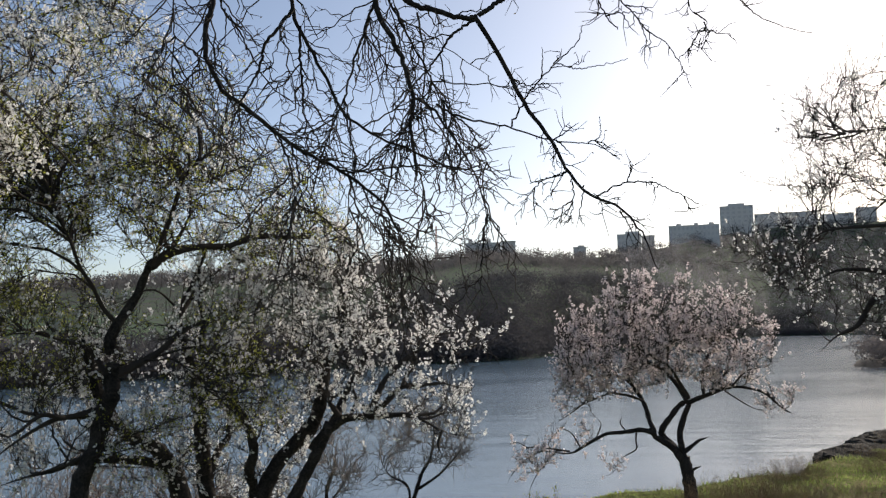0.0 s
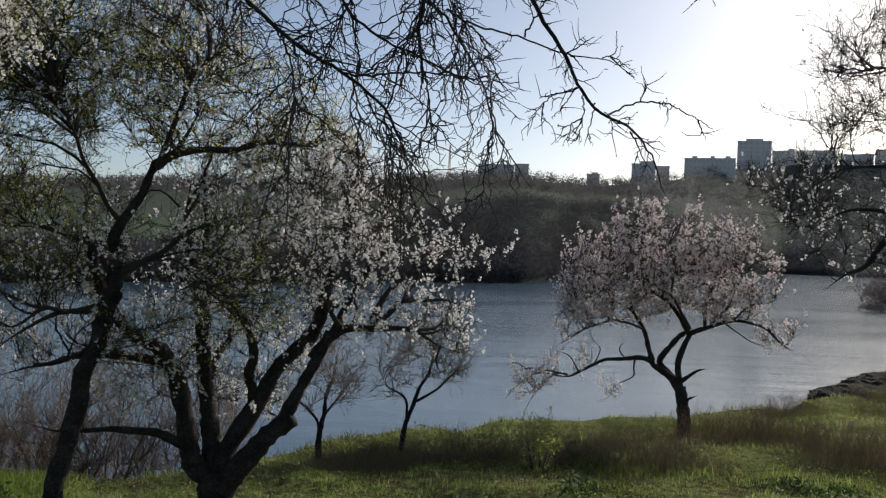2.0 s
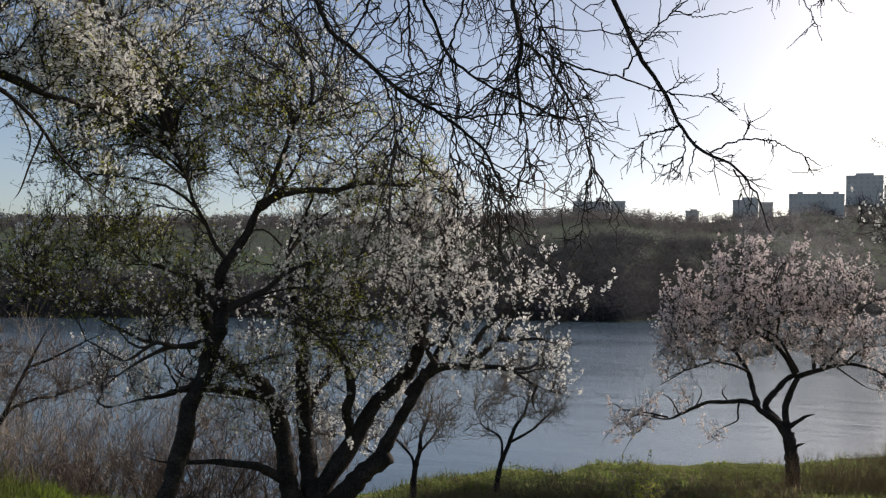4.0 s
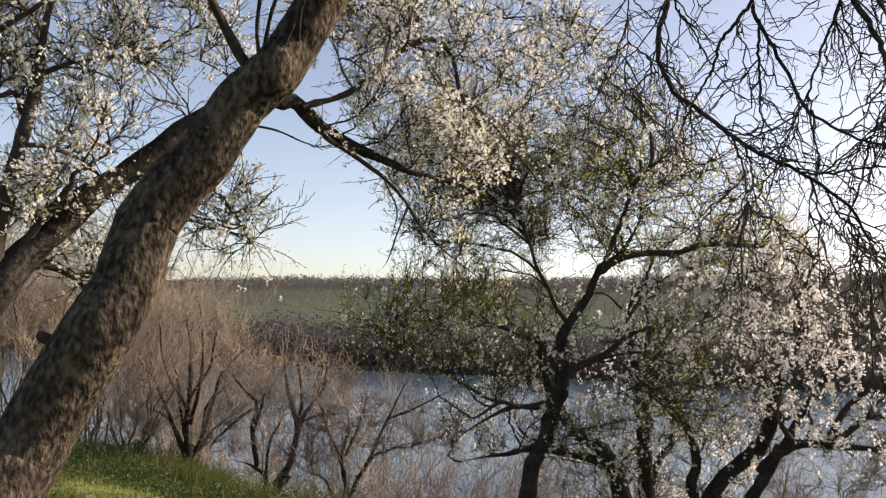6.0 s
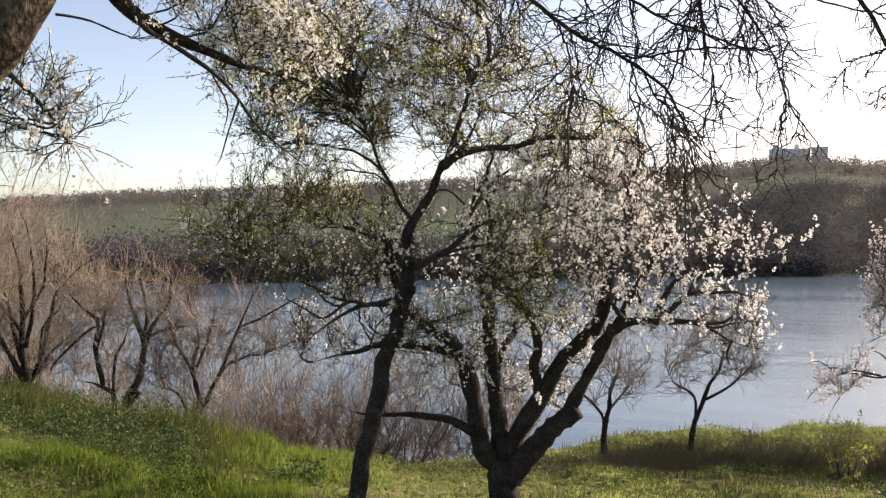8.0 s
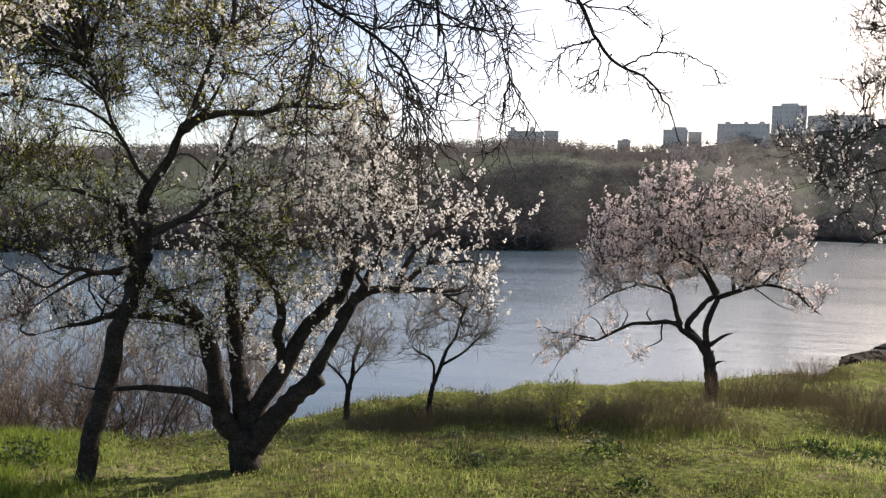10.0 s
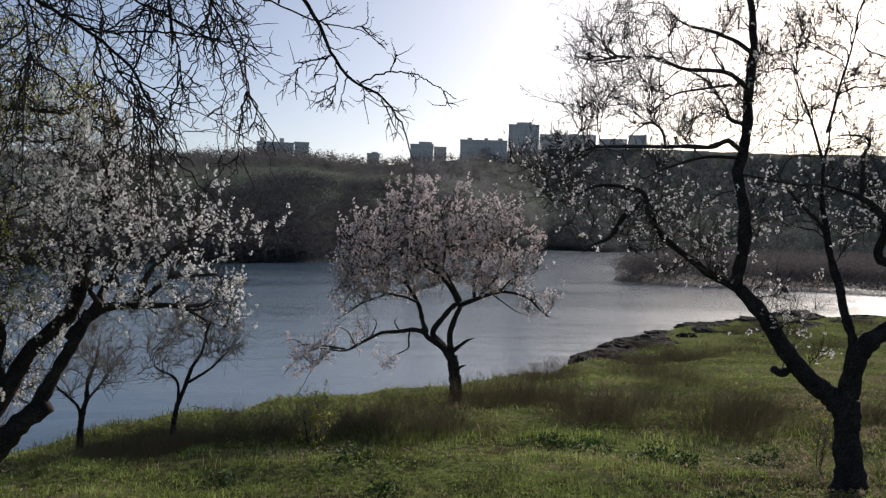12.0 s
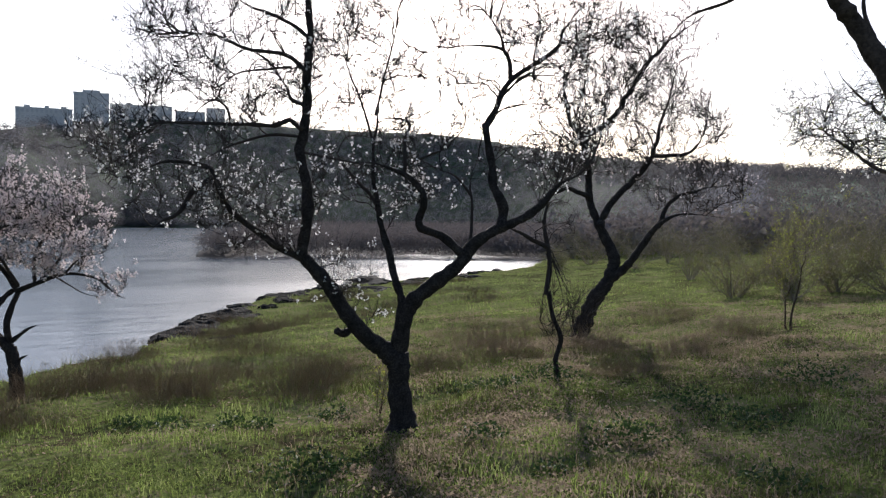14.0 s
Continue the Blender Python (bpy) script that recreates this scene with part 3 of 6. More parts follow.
# ---- far buildings on the ridge ----
def far_block(a0, a1, el0, el1, storeys, bays, label, roof=()):
    """A flat-roofed block seen between two angles, with floors of windows and roof housings."""
    am = (a0 + a1) / 2
    shore = float(np.interp(am, SHORE_AZ, SHORE_R))
    dist = max(650, shore + 350) + 25
    wide = dist * radians(abs(a1 - a0))
    z1 = 1.6 + dist * math.tan(radians(el1))
    z0 = 1.6 + dist * math.tan(radians(el0)) - 26
    x, y = place(am, dist)
    thing = tagged(new("apartment_building"), label, "building", "blocks on the ridge")
    thing.matrix_world = pose(float(x), float(y), z0, 0, 0, am)
    high, deep = z1 - z0, 14.0

    def box(cx, cy, cz, sx, sy, sz):
        s = np.array([(i, j, k) for i in (-1, 1) for j in (-1, 1) for k in (-1, 1)], float) * [sx / 2, sy / 2, sz / 2] + [cx, cy, cz]
        return s, np.array([[0, 1, 3, 2], [4, 6, 7, 5], [0, 4, 5, 1], [2, 3, 7, 6], [0, 2, 6, 4], [1, 5, 7, 3]])
    wall = bake("wall", [box(0, 0, high / 2, wide, deep, high)], CONCRETE, thing, smooth=False)
    bake("parapet", [box(0, 0, high + 0.3, wide + 0.6, deep + 0.6, 0.6)], CONCRETE, thing, smooth=False)
    for u, w, h in roof:
        bake("roof_house", [box(u * wide, 0, high + 0.6 + h / 2, w * wide, 5, h)], CONCRETE, thing, smooth=False)
    step = high / storeys
    pane = None
    for i in range(storeys):
        for j in range(bays):
            if pane is None:
                pane = bake("window", [box(0, 0, 0, wide / bays * 0.5, 0.2, step * 0.5)], GLASS_HAZED, wall, smooth=False)
                ob = pane
            else:
                ob = new("window", pane.data)
                ob.parent = wall
            ob.location = (wide * ((j + 0.5) / bays - 0.5), -deep / 2 - 0.03, step * (i + 0.55))
    return thing


far_block(-1.60, -3.96, 5.25, 5.66, 5, 9, "long pale apartment block with two roof towers", [(-0.36, 0.12, 3.6), (0.17, 0.12, 3.6)])
far_block(-4.02, -4.95, 5.25, 5.74, 5, 6, "pale lower apartment wing on the ridge")
far_block(-8.80, -9.63, 4.75, 5.22, 4, 4, "small pale house block in a dip of the ridge", [(0.1, 0.5, 1.6)])
far_block(-11.68, -13.20, 4.9, 5.95, 8, 6, "tall grey apartment block on the ridge", [(0.15, 0.6, 2.6)])
far_block(-13.24, -14.07, 5.1, 5.82, 6, 4, "grey apartment wing stepping down")
far_block(-15.00, -18.12, 5.4, 6.36, 7, 12, "long grey apartment slab on the ridge", [(-0.3, 0.1, 2.5), (0.05, 0.08, 2.5), (0.35, 0.1, 2.5)])
far_block(-18.20, -20.22, 6.1, 7.45, 10, 6, "tallest grey tower block on the ridge", [(0.0, 0.5, 3.0)])
far_block(-20.28, -23.95, 6.0, 6.85, 7, 14, "long hazy slab beside the tower block", [(-0.2, 0.1, 2.5)])
far_block(-24.15, -25.97, 5.9, 6.60, 6, 6, "grey apartment block behind blossom")
far_block(-26.05, -27.22, 6.0, 6.86, 8, 4, "narrow grey tower block at the end of the ridge")
mx, my = place(0.35, 690.0)
mast = tagged(new("radio_mast"), "thin red-grey lattice radio mast on the ridge", "mast")
mast.matrix_world = pose(float(mx), float(my), float(hill(0.35, 690.0)))
for sx, sy in ((-1, -1), (1, -1), (0, 1)):
    p = np.array([[[sx * 1.2, sy * 1.0, 0], [sx * 0.3, sy * 0.25, 32]]], float)
    bake("leg", [tubes(p, np.full((1, 2), 0.22), 5)], STEEL, mast)
for i in range(10):
    z = 1.5 + 3 * i
    w = 1.2 - 0.9 * z / 32
    p = np.array([[[-w, -w, z], [w, -w, z + 2.5]], [[w, -w, z], [0, w, z + 2.5]], [[0, w, z], [-w, -w, z + 2.5]]])
    bake("brace", [tubes(p, np.full((3, 2), 0.08), 4)], STEEL, mast)


# ---- rocks at the water's edge ----
def boulder(a, r, size, flat, seed, label):
    bm = bmesh.new()
    bmesh.ops.create_icosphere(bm, subdivisions=4, radius=1.0)
    off = Vector((seed * 3.1, seed * 1.7, 0))
    for v in bm.verts:
        d = noise.noise(v.co * 1.3 + off) * 0.5 + noise.noise(v.co * 3.5 + off) * 0.25 + noise.noise(v.co * 9 + off) * 0.08
        v.co *= 1 + d
        v.co.x *= size[0]
        v.co.y *= size[1]
        v.co.z *= flat
    me = bpy.data.meshes.new("rock")
    bm.to_mesh(me)
    bm.free()
    me.materials.append(ROCK)
    x, y = place(a, r)
    ob = tagged(new("rock", me), label, "rock", "rocks on the bank")
    ob.matrix_world = pose(float(x), float(y), float(land(x, y)) - flat * 0.55, 0, 0, a + seed * 40)
    return ob


pick = random.Random(5)
for i in range(52):
    t = pick.random()
    if i < 16:
        a = -24.6 - 4.2 * t
        inward, s = pick.uniform(-2.0, 0.1), pick.uniform(0.45, 0.85)
    elif i < 21:
        a = -32.3 - 3.2 * t
        inward, s = pick.uniform(-0.8, 1.2), pick.uniform(0.5, 1.0)
    elif i >= 30:
        a = -26.0 - 8.0 * t
        inward, s = pick.uniform(-0.9, 0.5), pick.uniform(0.3, 0.75)
    else:
        a = -36 - 10 * t
        inward, s = pick.uniform(-0.5, 1.2), pick.uniform(0.7, 1.5)
    r = float(np.interp(a, EDGE_AZ, EDGE_R)) + 0.9 + inward
    boulder(a, r, (s * pick.uniform(1.0, 1.9), s), s * (pick.uniform(0.34, 0.5) if i < 16 else pick.uniform(0.28, 0.48)), i + 1, "dark weathered rock half sunk in the bank")
for i in range(16):
    a = pick.uniform(-46, -27)
    s = pick.uniform(0.35, 0.9)
    boulder(a, float(np.interp(a, EDGE_AZ, EDGE_R)) - pick.uniform(0.5, 6.5), (s * pick.uniform(1.2, 2.2), s), pick.uniform(0.14, 0.26), 70 + i, "low dark rock showing through the meadow turf")
boulder(-28.0, 24.0, (0.5, 0.35), 0.16, 40, "small dark stone lying in the grass")


# ---- the trees ----
# white blossoming tree with five stems on the bank
LEFT_FOOT = (-1.68, 6.51, -0.46, 15.2)
LEFT = Limbs()
LEFT.add(0.13, 0.12, [(0.01, 0, -0.11), (-0.01, 0, 0.11), (-0, 0, 0.3)])
LEFT.add(0.085, 0.03, [(-0.03, 0, 0.21), (-0.17, -0.04, 0.36), (-0.23, -0.09, 0.64), (-0.32, -0.13, 1.04), (-0.44, -0.17, 1.24), (-0.68, -0.21, 1.4), (-0.86, -0.26, 1.72), (-0.92, -0.3, 2.06)])
LEFT.add(0.08, 0.025, [(-0.01, 0, 0.21), (-0.05, 0.06, 0.49), (-0.09, 0.12, 0.79), (-0.14, 0.17, 1.29), (-0.19, 0.23, 1.67), (-0.3, 0.29, 2.1), (-0.28, 0.35, 2.47)])
LEFT.add(0.035, 0.015, [(-0.09, 0.15, 0.95), (-0.02, 0.26, 1.16), (0.06, 0.38, 1.27), (0.09, 0.49, 1.56), (0.21, 0.6, 1.94)])
LEFT.add(0.085, 0.02, [(0.01, 0, 0.22), (0.06, 0.01, 0.44), (0.27, 0.03, 0.78), (0.43, 0.04, 1.08), (0.7, 0.05, 1.36), (0.8, 0.06, 1.75), (0.94, 0.08, 2.17), (0.98, 0.09, 2.52), (1.05, 0.1, 2.83)])
LEFT.add(0.045, 0.015, [(0.27, 0.05, 0.78), (0.21, -0.06, 1.02), (0.23, -0.17, 1.24), (0.11, -0.28, 1.52), (-0.04, -0.39, 1.74), (-0.15, -0.5, 2.02)])
LEFT.add(0.1, 0.07, [(0.05, -0.05, 0.17), (0.19, -0.1, 0.37), (0.37, -0.15, 0.6), (0.54, -0.2, 0.73)])
LEFT.add(0.05, 0.038, [(0.42, -0.15, 0.63), (0.51, -0.17, 0.8), (0.61, -0.2, 0.99), (0.7, -0.23, 1.2), (0.8, -0.25, 1.37)])
LEFT.add(0.04, 0.006, [(0.66, -0.20, 1.18), (0.82, -0.24, 1.34), (0.89, -0.29, 1.41), (1.06, -0.33, 1.42), (1.26, -0.37, 1.42), (1.42, -0.41, 1.40), (1.60, -0.46, 1.31), (1.80, -0.50, 1.24)])
LEFT.add(0.026, 0.005, [(1.06, -0.32, 1.42), (1.16, -0.36, 1.51), (1.22, -0.40, 1.58), (1.31, -0.44, 1.64), (1.45, -0.48, 1.66), (1.59, -0.52, 1.67), (1.68, -0.56, 1.64), (1.82, -0.60, 1.63)])
LEFT.add(0.024, 0.006, [(0.90, -0.25, 1.41), (0.84, -0.23, 1.47), (0.80, -0.20, 1.53), (0.88, -0.17, 1.60), (0.90, -0.15, 1.69)])
LEFT.add(0.02, 0.005, [(1.30, -0.45, 1.64), (1.34, -0.41, 1.73), (1.42, -0.37, 1.83), (1.40, -0.34, 1.92), (1.52, -0.30, 2.05)])
LEFT.add(0.016, 0.005, [(0.94, -0.28, 1.43), (0.99, -0.22, 1.54), (0.97, -0.16, 1.64), (1.07, -0.10, 1.74)])
LEFT.add(0.012, 0.004, [(1.60, -0.45, 1.31), (1.56, -0.48, 1.21), (1.60, -0.50, 1.11)])
LEFT.add(0.035, 0.012, [(0.75, -0.25, 1.29), (0.89, -0.14, 1.54), (1.08, -0.02, 1.84), (1.3, 0.09, 2.06), (1.44, 0.2, 2.2)])
LEFT.add(0.03, 0.01, [(1.08, -0.3, 1.43), (1.21, -0.23, 1.69), (1.45, -0.17, 1.87), (1.7, -0.1, 2.01)])
LEFT.add(0.045, 0.012, [(-0.05, 0, 0.19), (-0.17, -0.1, 0.46), (-0.4, -0.2, 0.62), (-0.63, -0.3, 0.68), (-0.95, -0.4, 0.72), (-1.23, -0.5, 0.79)])
LEFT.add(0.04, 0.012, [(-0.32, -0.1, 1.04), (-0.48, -0.23, 1.15), (-0.82, -0.35, 1.22), (-1.13, -0.47, 1.17), (-1.4, -0.6, 1.12)])

# slender leaning tree coming into leaf
FRONT_FOOT = (-2.62, 5.71, -0.40, 25.3)
FRONT = Limbs()
FRONT.add(0.07, 0.048, [(-0.07, -0.05, -0.16), (-0.01, -0.07, -0.01), (0.08, -0.09, 0.33), (0.15, -0.11, 0.64), (0.21, -0.14, 0.95), (0.29, -0.16, 1.30), (0.36, -0.18, 1.63), (0.38, -0.20, 1.80)])
FRONT.add(0.042, 0.007, [(0.38, -0.19, 1.9), (0.37, -0.2, 2.0), (0.47, -0.22, 2.2), (0.61, -0.28, 2.46), (0.73, -0.36, 2.57), (0.83, -0.44, 2.77), (0.92, -0.5, 3.04)])
FRONT.add(0.03, 0.012, [(0.4, -0.2, 1.74), (0.56, -0.15, 1.81), (0.71, -0.1, 1.9), (0.89, -0.05, 2.04), (1.1, 0, 2.09)])
FRONT.add(0.03, 0.01, [(0.6, -0.35, 2.45), (0.74, -0.3, 2.56), (1.03, -0.25, 2.6), (1.44, -0.2, 2.7), (1.87, -0.15, 2.69), (2.26, -0.1, 2.66)])
FRONT.add(0.018, 0.005, [(0.6, -0.35, 2.45), (0.74, -0.46, 2.91), (0.79, -0.57, 3.05), (0.92, -0.69, 3.17), (1.07, -0.8, 3.25)])
FRONT.add(0.017, 0.005, [(0.42, -0.2, 2.05), (0.24, -0.33, 2.31), (0.1, -0.47, 2.6), (-0.03, -0.6, 2.88)])
FRONT.add(0.02, 0.006, [(0.3, -0.1, 1.27), (0.19, -0.12, 1.2), (0.07, -0.15, 1.16), (-0.13, -0.18, 1.11)])
FRONT.add(0.024, 0.007, [(0.38, -0.1, 1.55), (0.2, -0.1, 1.5), (0.05, -0.12, 1.46), (-0.18, -0.16, 1.33), (-0.41, -0.22, 1.15)])
FRONT.add(0.018, 0.005, [(0.1, -0.12, 1.47), (-0.05, -0.2, 1.5), (-0.2, -0.3, 1.4), (-0.3, -0.35, 1.42)])
FRONT.add(0.018, 0.006, [(0.36, -0.1, 1.51), (0.14, 0, 1.45), (-0.11, 0.1, 1.51), (-0.46, 0.2, 1.65), (-0.82, 0.3, 1.8)])
FRONT.add(0.02, 0.006, [(0.39, -0.15, 1.68), (0.24, 0.03, 1.91), (-0.06, 0.22, 2.02), (-0.41, 0.4, 2.04)])

# round-crowned blossoming tree by the water
MIDDLE_FOOT = (3.46, 12.32, -0.93, -15.4)
MIDDLE = Limbs()
MIDDLE.add(0.105, 0.085, [(0, 0, -0.07), (0, 0, 0.16), (-0.03, 0, 0.39), (-0.08, 0, 0.67)])
MIDDLE.add(0.06, 0.03, [(-0.07, 0, 0.58), (-0.22, -0.01, 0.79), (-0.39, -0.03, 0.93), (-0.46, -0.04, 1), (-0.52, -0.05, 1.08)])
MIDDLE.add(0.036, 0.01, [(-0.46, -0.05, 1), (-0.64, -0.1, 1.06), (-0.85, -0.15, 1.04), (-1.15, -0.2, 0.99), (-1.4, -0.25, 0.88), (-1.68, -0.3, 0.74), (-2, -0.35, 0.77), (-2.29, -0.4, 0.72)])
MIDDLE.add(0.042, 0.012, [(-0.47, -0.05, 1.02), (-0.55, 0.03, 1.21), (-0.61, 0.11, 1.45), (-0.79, 0.19, 1.7), (-0.85, 0.27, 1.91), (-0.9, 0.35, 2.25)])
MIDDLE.add(0.05, 0.035, [(-0.1, 0, 0.65), (-0.21, 0.01, 0.82), (-0.38, 0.02, 0.98), (-0.31, 0.03, 1.17), (-0.15, 0.04, 1.34), (-0.01, 0.05, 1.43)])
MIDDLE.add(0.05, 0.035, [(-0.07, 0, 0.67), (-0.12, 0, 1.01), (-0.07, 0, 1.21), (0.03, 0, 1.42)])
MIDDLE.add(0.038, 0.007, [(0.01, 0, 1.43), (0.24, -0.07, 1.54), (0.54, -0.14, 1.66), (0.93, -0.21, 1.64), (1.15, -0.28, 1.47), (1.37, -0.35, 1.3)])
MIDDLE.add(0.036, 0.012, [(0.03, 0, 1.42), (-0.12, 0.04, 1.68), (-0.33, 0.08, 1.91), (-0.58, 0.12, 2.06), (-0.77, 0.16, 2.26), (-0.88, 0.2, 2.55)])
MIDDLE.add(0.026, 0.009, [(0.02, 0, 1.5), (-0.14, -0.09, 1.8), (-0.24, -0.17, 2.01), (-0.22, -0.26, 2.36), (-0.31, -0.35, 2.69)])
MIDDLE.add(0.028, 0.009, [(0.23, -0.05, 1.53), (0.23, 0.04, 1.87), (0.31, 0.12, 2.09), (0.45, 0.21, 2.25), (0.6, 0.3, 2.52)])
MIDDLE.add(0.022, 0.008, [(0.31, -0.1, 1.61), (0.51, -0.22, 1.86), (0.62, -0.33, 2.13), (0.72, -0.45, 2.4)])
MIDDLE.add(0.02, 0.007, [(-0.61, 0.05, 1.45), (-0.96, -0.04, 1.57), (-1.13, -0.12, 1.56), (-1.56, -0.21, 1.38), (-1.8, -0.3, 1.18)])
MIDDLE.add(0.02, 0.007, [(-0.81, 0.2, 1.71), (-1.13, 0.3, 1.83), (-1.43, 0.4, 1.71), (-1.75, 0.5, 1.51)])
MIDDLE.add(0.02, 0.007, [(-0.9, 0.3, 2.16), (-1.2, 0.45, 2.33), (-1.48, 0.6, 2.4)])
MIDDLE.add(0.018, 0.006, [(-0.54, 0.1, 2.03), (-0.65, -0, 2.43), (-0.7, -0.1, 2.85), (-0.73, -0.2, 3.1)])
MIDDLE.add(0.018, 0.006, [(0.6, -0.2, 1.67), (0.79, -0.35, 1.9), (1.06, -0.5, 1.96)])
MIDDLE.add(0.016, 0.005, [(-0.72, -0.1, 1.05), (-0.73, -0.12, 0.92), (-0.73, -0.15, 0.79), (-0.92, -0.18, 0.67), (-1.05, -0.2, 0.56)])
MIDDLE.add(0.014, 0.005, [(-0.85, -0.15, 1.04), (-0.94, -0.12, 1.16), (-0.88, -0.1, 1.29)])
MIDDLE.add(0.034, 0.02, [(-0.09, 0, 0.74), (0.01, -0.03, 0.83), (0.13, -0.07, 0.93), (0.24, -0.1, 0.97)])
MIDDLE.add(0.024, 0.012, [(-0.04, 0, 0.43), (0.05, -0.05, 0.51), (0.14, -0.1, 0.57)])
MIDDLE.add(0.016, 0.005, [(-1.66, -0.20, 0.75), (-1.96, -0.25, 0.78), (-2.25, -0.30, 0.80), (-2.49, -0.35, 0.74)])
MIDDLE.add(0.012, 0.004, [(-1.84, -0.20, 0.77), (-2.02, -0.23, 0.58), (-2.18, -0.27, 0.36), (-2.33, -0.30, 0.03)])
MIDDLE.add(0.012, 0.004, [(-2.00, -0.25, 0.78), (-2.25, -0.27, 0.66), (-2.49, -0.28, 0.43), (-2.60, -0.30, 0.23)])
MIDDLE.add(0.012, 0.004, [(-1.50, -0.20, 0.79), (-1.66, -0.15, 1.01), (-1.89, -0.10, 1.08)])
MIDDLE.add(0.012, 0.004, [(-1.30, -0.15, 0.90), (-1.22, -0.13, 1.13), (-1.31, -0.10, 1.25)])
MIDDLE.add(0.01, 0.004, [(-2.25, -0.25, 0.78), (-2.42, -0.32, 0.88), (-2.59, -0.40, 0.81)])
MIDDLE.add(0.012, 0.004, [(0.49, -0.10, 1.63), (0.68, -0.13, 1.50), (0.84, -0.17, 1.40), (1.05, -0.20, 1.33)])
MIDDLE.add(0.016, 0.005, [(1.04, -0.20, 1.62), (1.24, -0.25, 1.39), (1.39, -0.30, 1.31)])
MIDDLE.add(0.014, 0.004, [(-1.34, -0.00, 1.62), (-1.50, 0.03, 1.40), (-1.76, 0.07, 1.21), (-1.89, 0.10, 1.12)])
MIDDLE.add(0.014, 0.004, [(-0.86, -0.00, 2.36), (-1.05, -0.07, 2.14), (-1.33, -0.13, 1.92), (-1.58, -0.20, 1.85)])

# dark forked tree with thin blossom in the meadow
FORKED_FOOT = (5.19, 6.05, -0.42, -38.9)
FORKED = Limbs()
FORKED.add(0.13, 0.1, [(0, 0, -0.09), (-0.01, 0, 0.17), (-0.03, 0, 0.5), (-0.05, 0, 0.69)])
FORKED.add(0.1, 0.06, [(-0.05, 0, 0.61), (-0.18, -0.02, 0.73), (-0.34, -0.04, 0.85), (-0.55, -0.06, 1.1), (-0.74, -0.08, 1.39), (-0.93, -0.1, 1.59)])
FORKED.add(0.045, 0.03, [(-0.51, 0, 0.88), (-0.56, -0.05, 0.89), (-0.62, -0.1, 0.93)])
FORKED.add(0.055, 0.03, [(-0.93, -0.1, 1.58), (-0.9, -0.08, 1.89), (-0.87, -0.06, 2.16), (-0.93, -0.03, 2.42), (-0.96, -0.01, 2.74), (-0.93, 0.01, 3.06), (-0.91, 0.03, 3.43), (-0.89, 0.06, 3.7), (-0.92, 0.08, 4.02), (-0.98, 0.1, 4.35)])
FORKED.add(0.038, 0.009, [(-0.93, -0.1, 1.58), (-1.12, -0.16, 1.69), (-1.29, -0.23, 1.79), (-1.59, -0.29, 2.06), (-1.7, -0.35, 2.35), (-1.9, -0.41, 2.43), (-2.11, -0.47, 2.44), (-2.29, -0.54, 2.37), (-2.49, -0.6, 2.2)])
FORKED.add(0.03, 0.008, [(-1.71, -0.35, 2.33), (-1.86, -0.44, 2.19), (-1.97, -0.52, 1.99), (-2.11, -0.61, 1.92), (-2.23, -0.7, 1.79)])
FORKED.add(0.024, 0.007, [(-0.95, -0.1, 2.79), (-1.04, -0.19, 2.85), (-1.21, -0.27, 2.81), (-1.55, -0.36, 2.79), (-1.87, -0.44, 2.8), (-2.15, -0.53, 2.76), (-2.36, -0.61, 2.64), (-2.55, -0.7, 2.45)])
FORKED.add(0.018, 0.006, [(-0.97, 0, 2.73), (-1.24, -0.07, 2.73), (-1.48, -0.15, 2.66), (-1.67, -0.22, 2.58), (-1.88, -0.3, 2.44)])
FORKED.add(0.022, 0.008, [(-0.93, 0, 3.01), (-1.08, 0.07, 3.09), (-1.14, 0.13, 3.23), (-1.23, 0.2, 3.35)])
FORKED.add(0.025, 0.007, [(-0.91, 0, 3.32), (-1.08, -0.1, 3.47), (-1.43, -0.2, 3.51), (-1.71, -0.3, 3.61), (-2.03, -0.4, 3.56)])
FORKED.add(0.022, 0.007, [(-0.91, 0.1, 3.66), (-1.18, 0.2, 3.89), (-1.52, 0.3, 4.01), (-1.75, 0.4, 4.25)])
FORKED.add(0.09, 0.05, [(-0.04, 0, 0.72), (0.01, -0.02, 1.02), (0.11, -0.03, 1.21), (0.27, -0.05, 1.34), (0.51, -0.07, 1.53), (0.67, -0.08, 1.74), (0.88, -0.1, 1.88)])
FORKED.add(0.05, 0.02, [(0.88, -0.1, 1.88), (1.11, -0.15, 1.97), (1.26, -0.2, 2.1), (1.43, -0.25, 2.28), (1.63, -0.3, 2.39)])
FORKED.add(0.045, 0.02, [(0.58, -0.05, 1.6), (0.45, -0.09, 1.72), (0.24, -0.14, 1.85), (0.14, -0.18, 1.96), (0.19, -0.23, 2.11), (0.13, -0.27, 2.27), (-0.03, -0.31, 2.39), (-0.23, -0.36, 2.45), (-0.48, -0.4, 2.48)])
FORKED.add(0.055, 0.03, [(0.88, -0.1, 1.87), (0.93, -0.05, 2.07), (0.86, 0, 2.29), (0.83, 0.05, 2.56), (0.79, 0.1, 2.88)])
FORKED.add(0.035, 0.012, [(0.79, 0.1, 2.87), (0.89, 0.16, 3.06), (1.06, 0.22, 3.34), (1.46, 0.28, 3.63), (1.58, 0.34, 3.87), (1.87, 0.4, 4.16)])
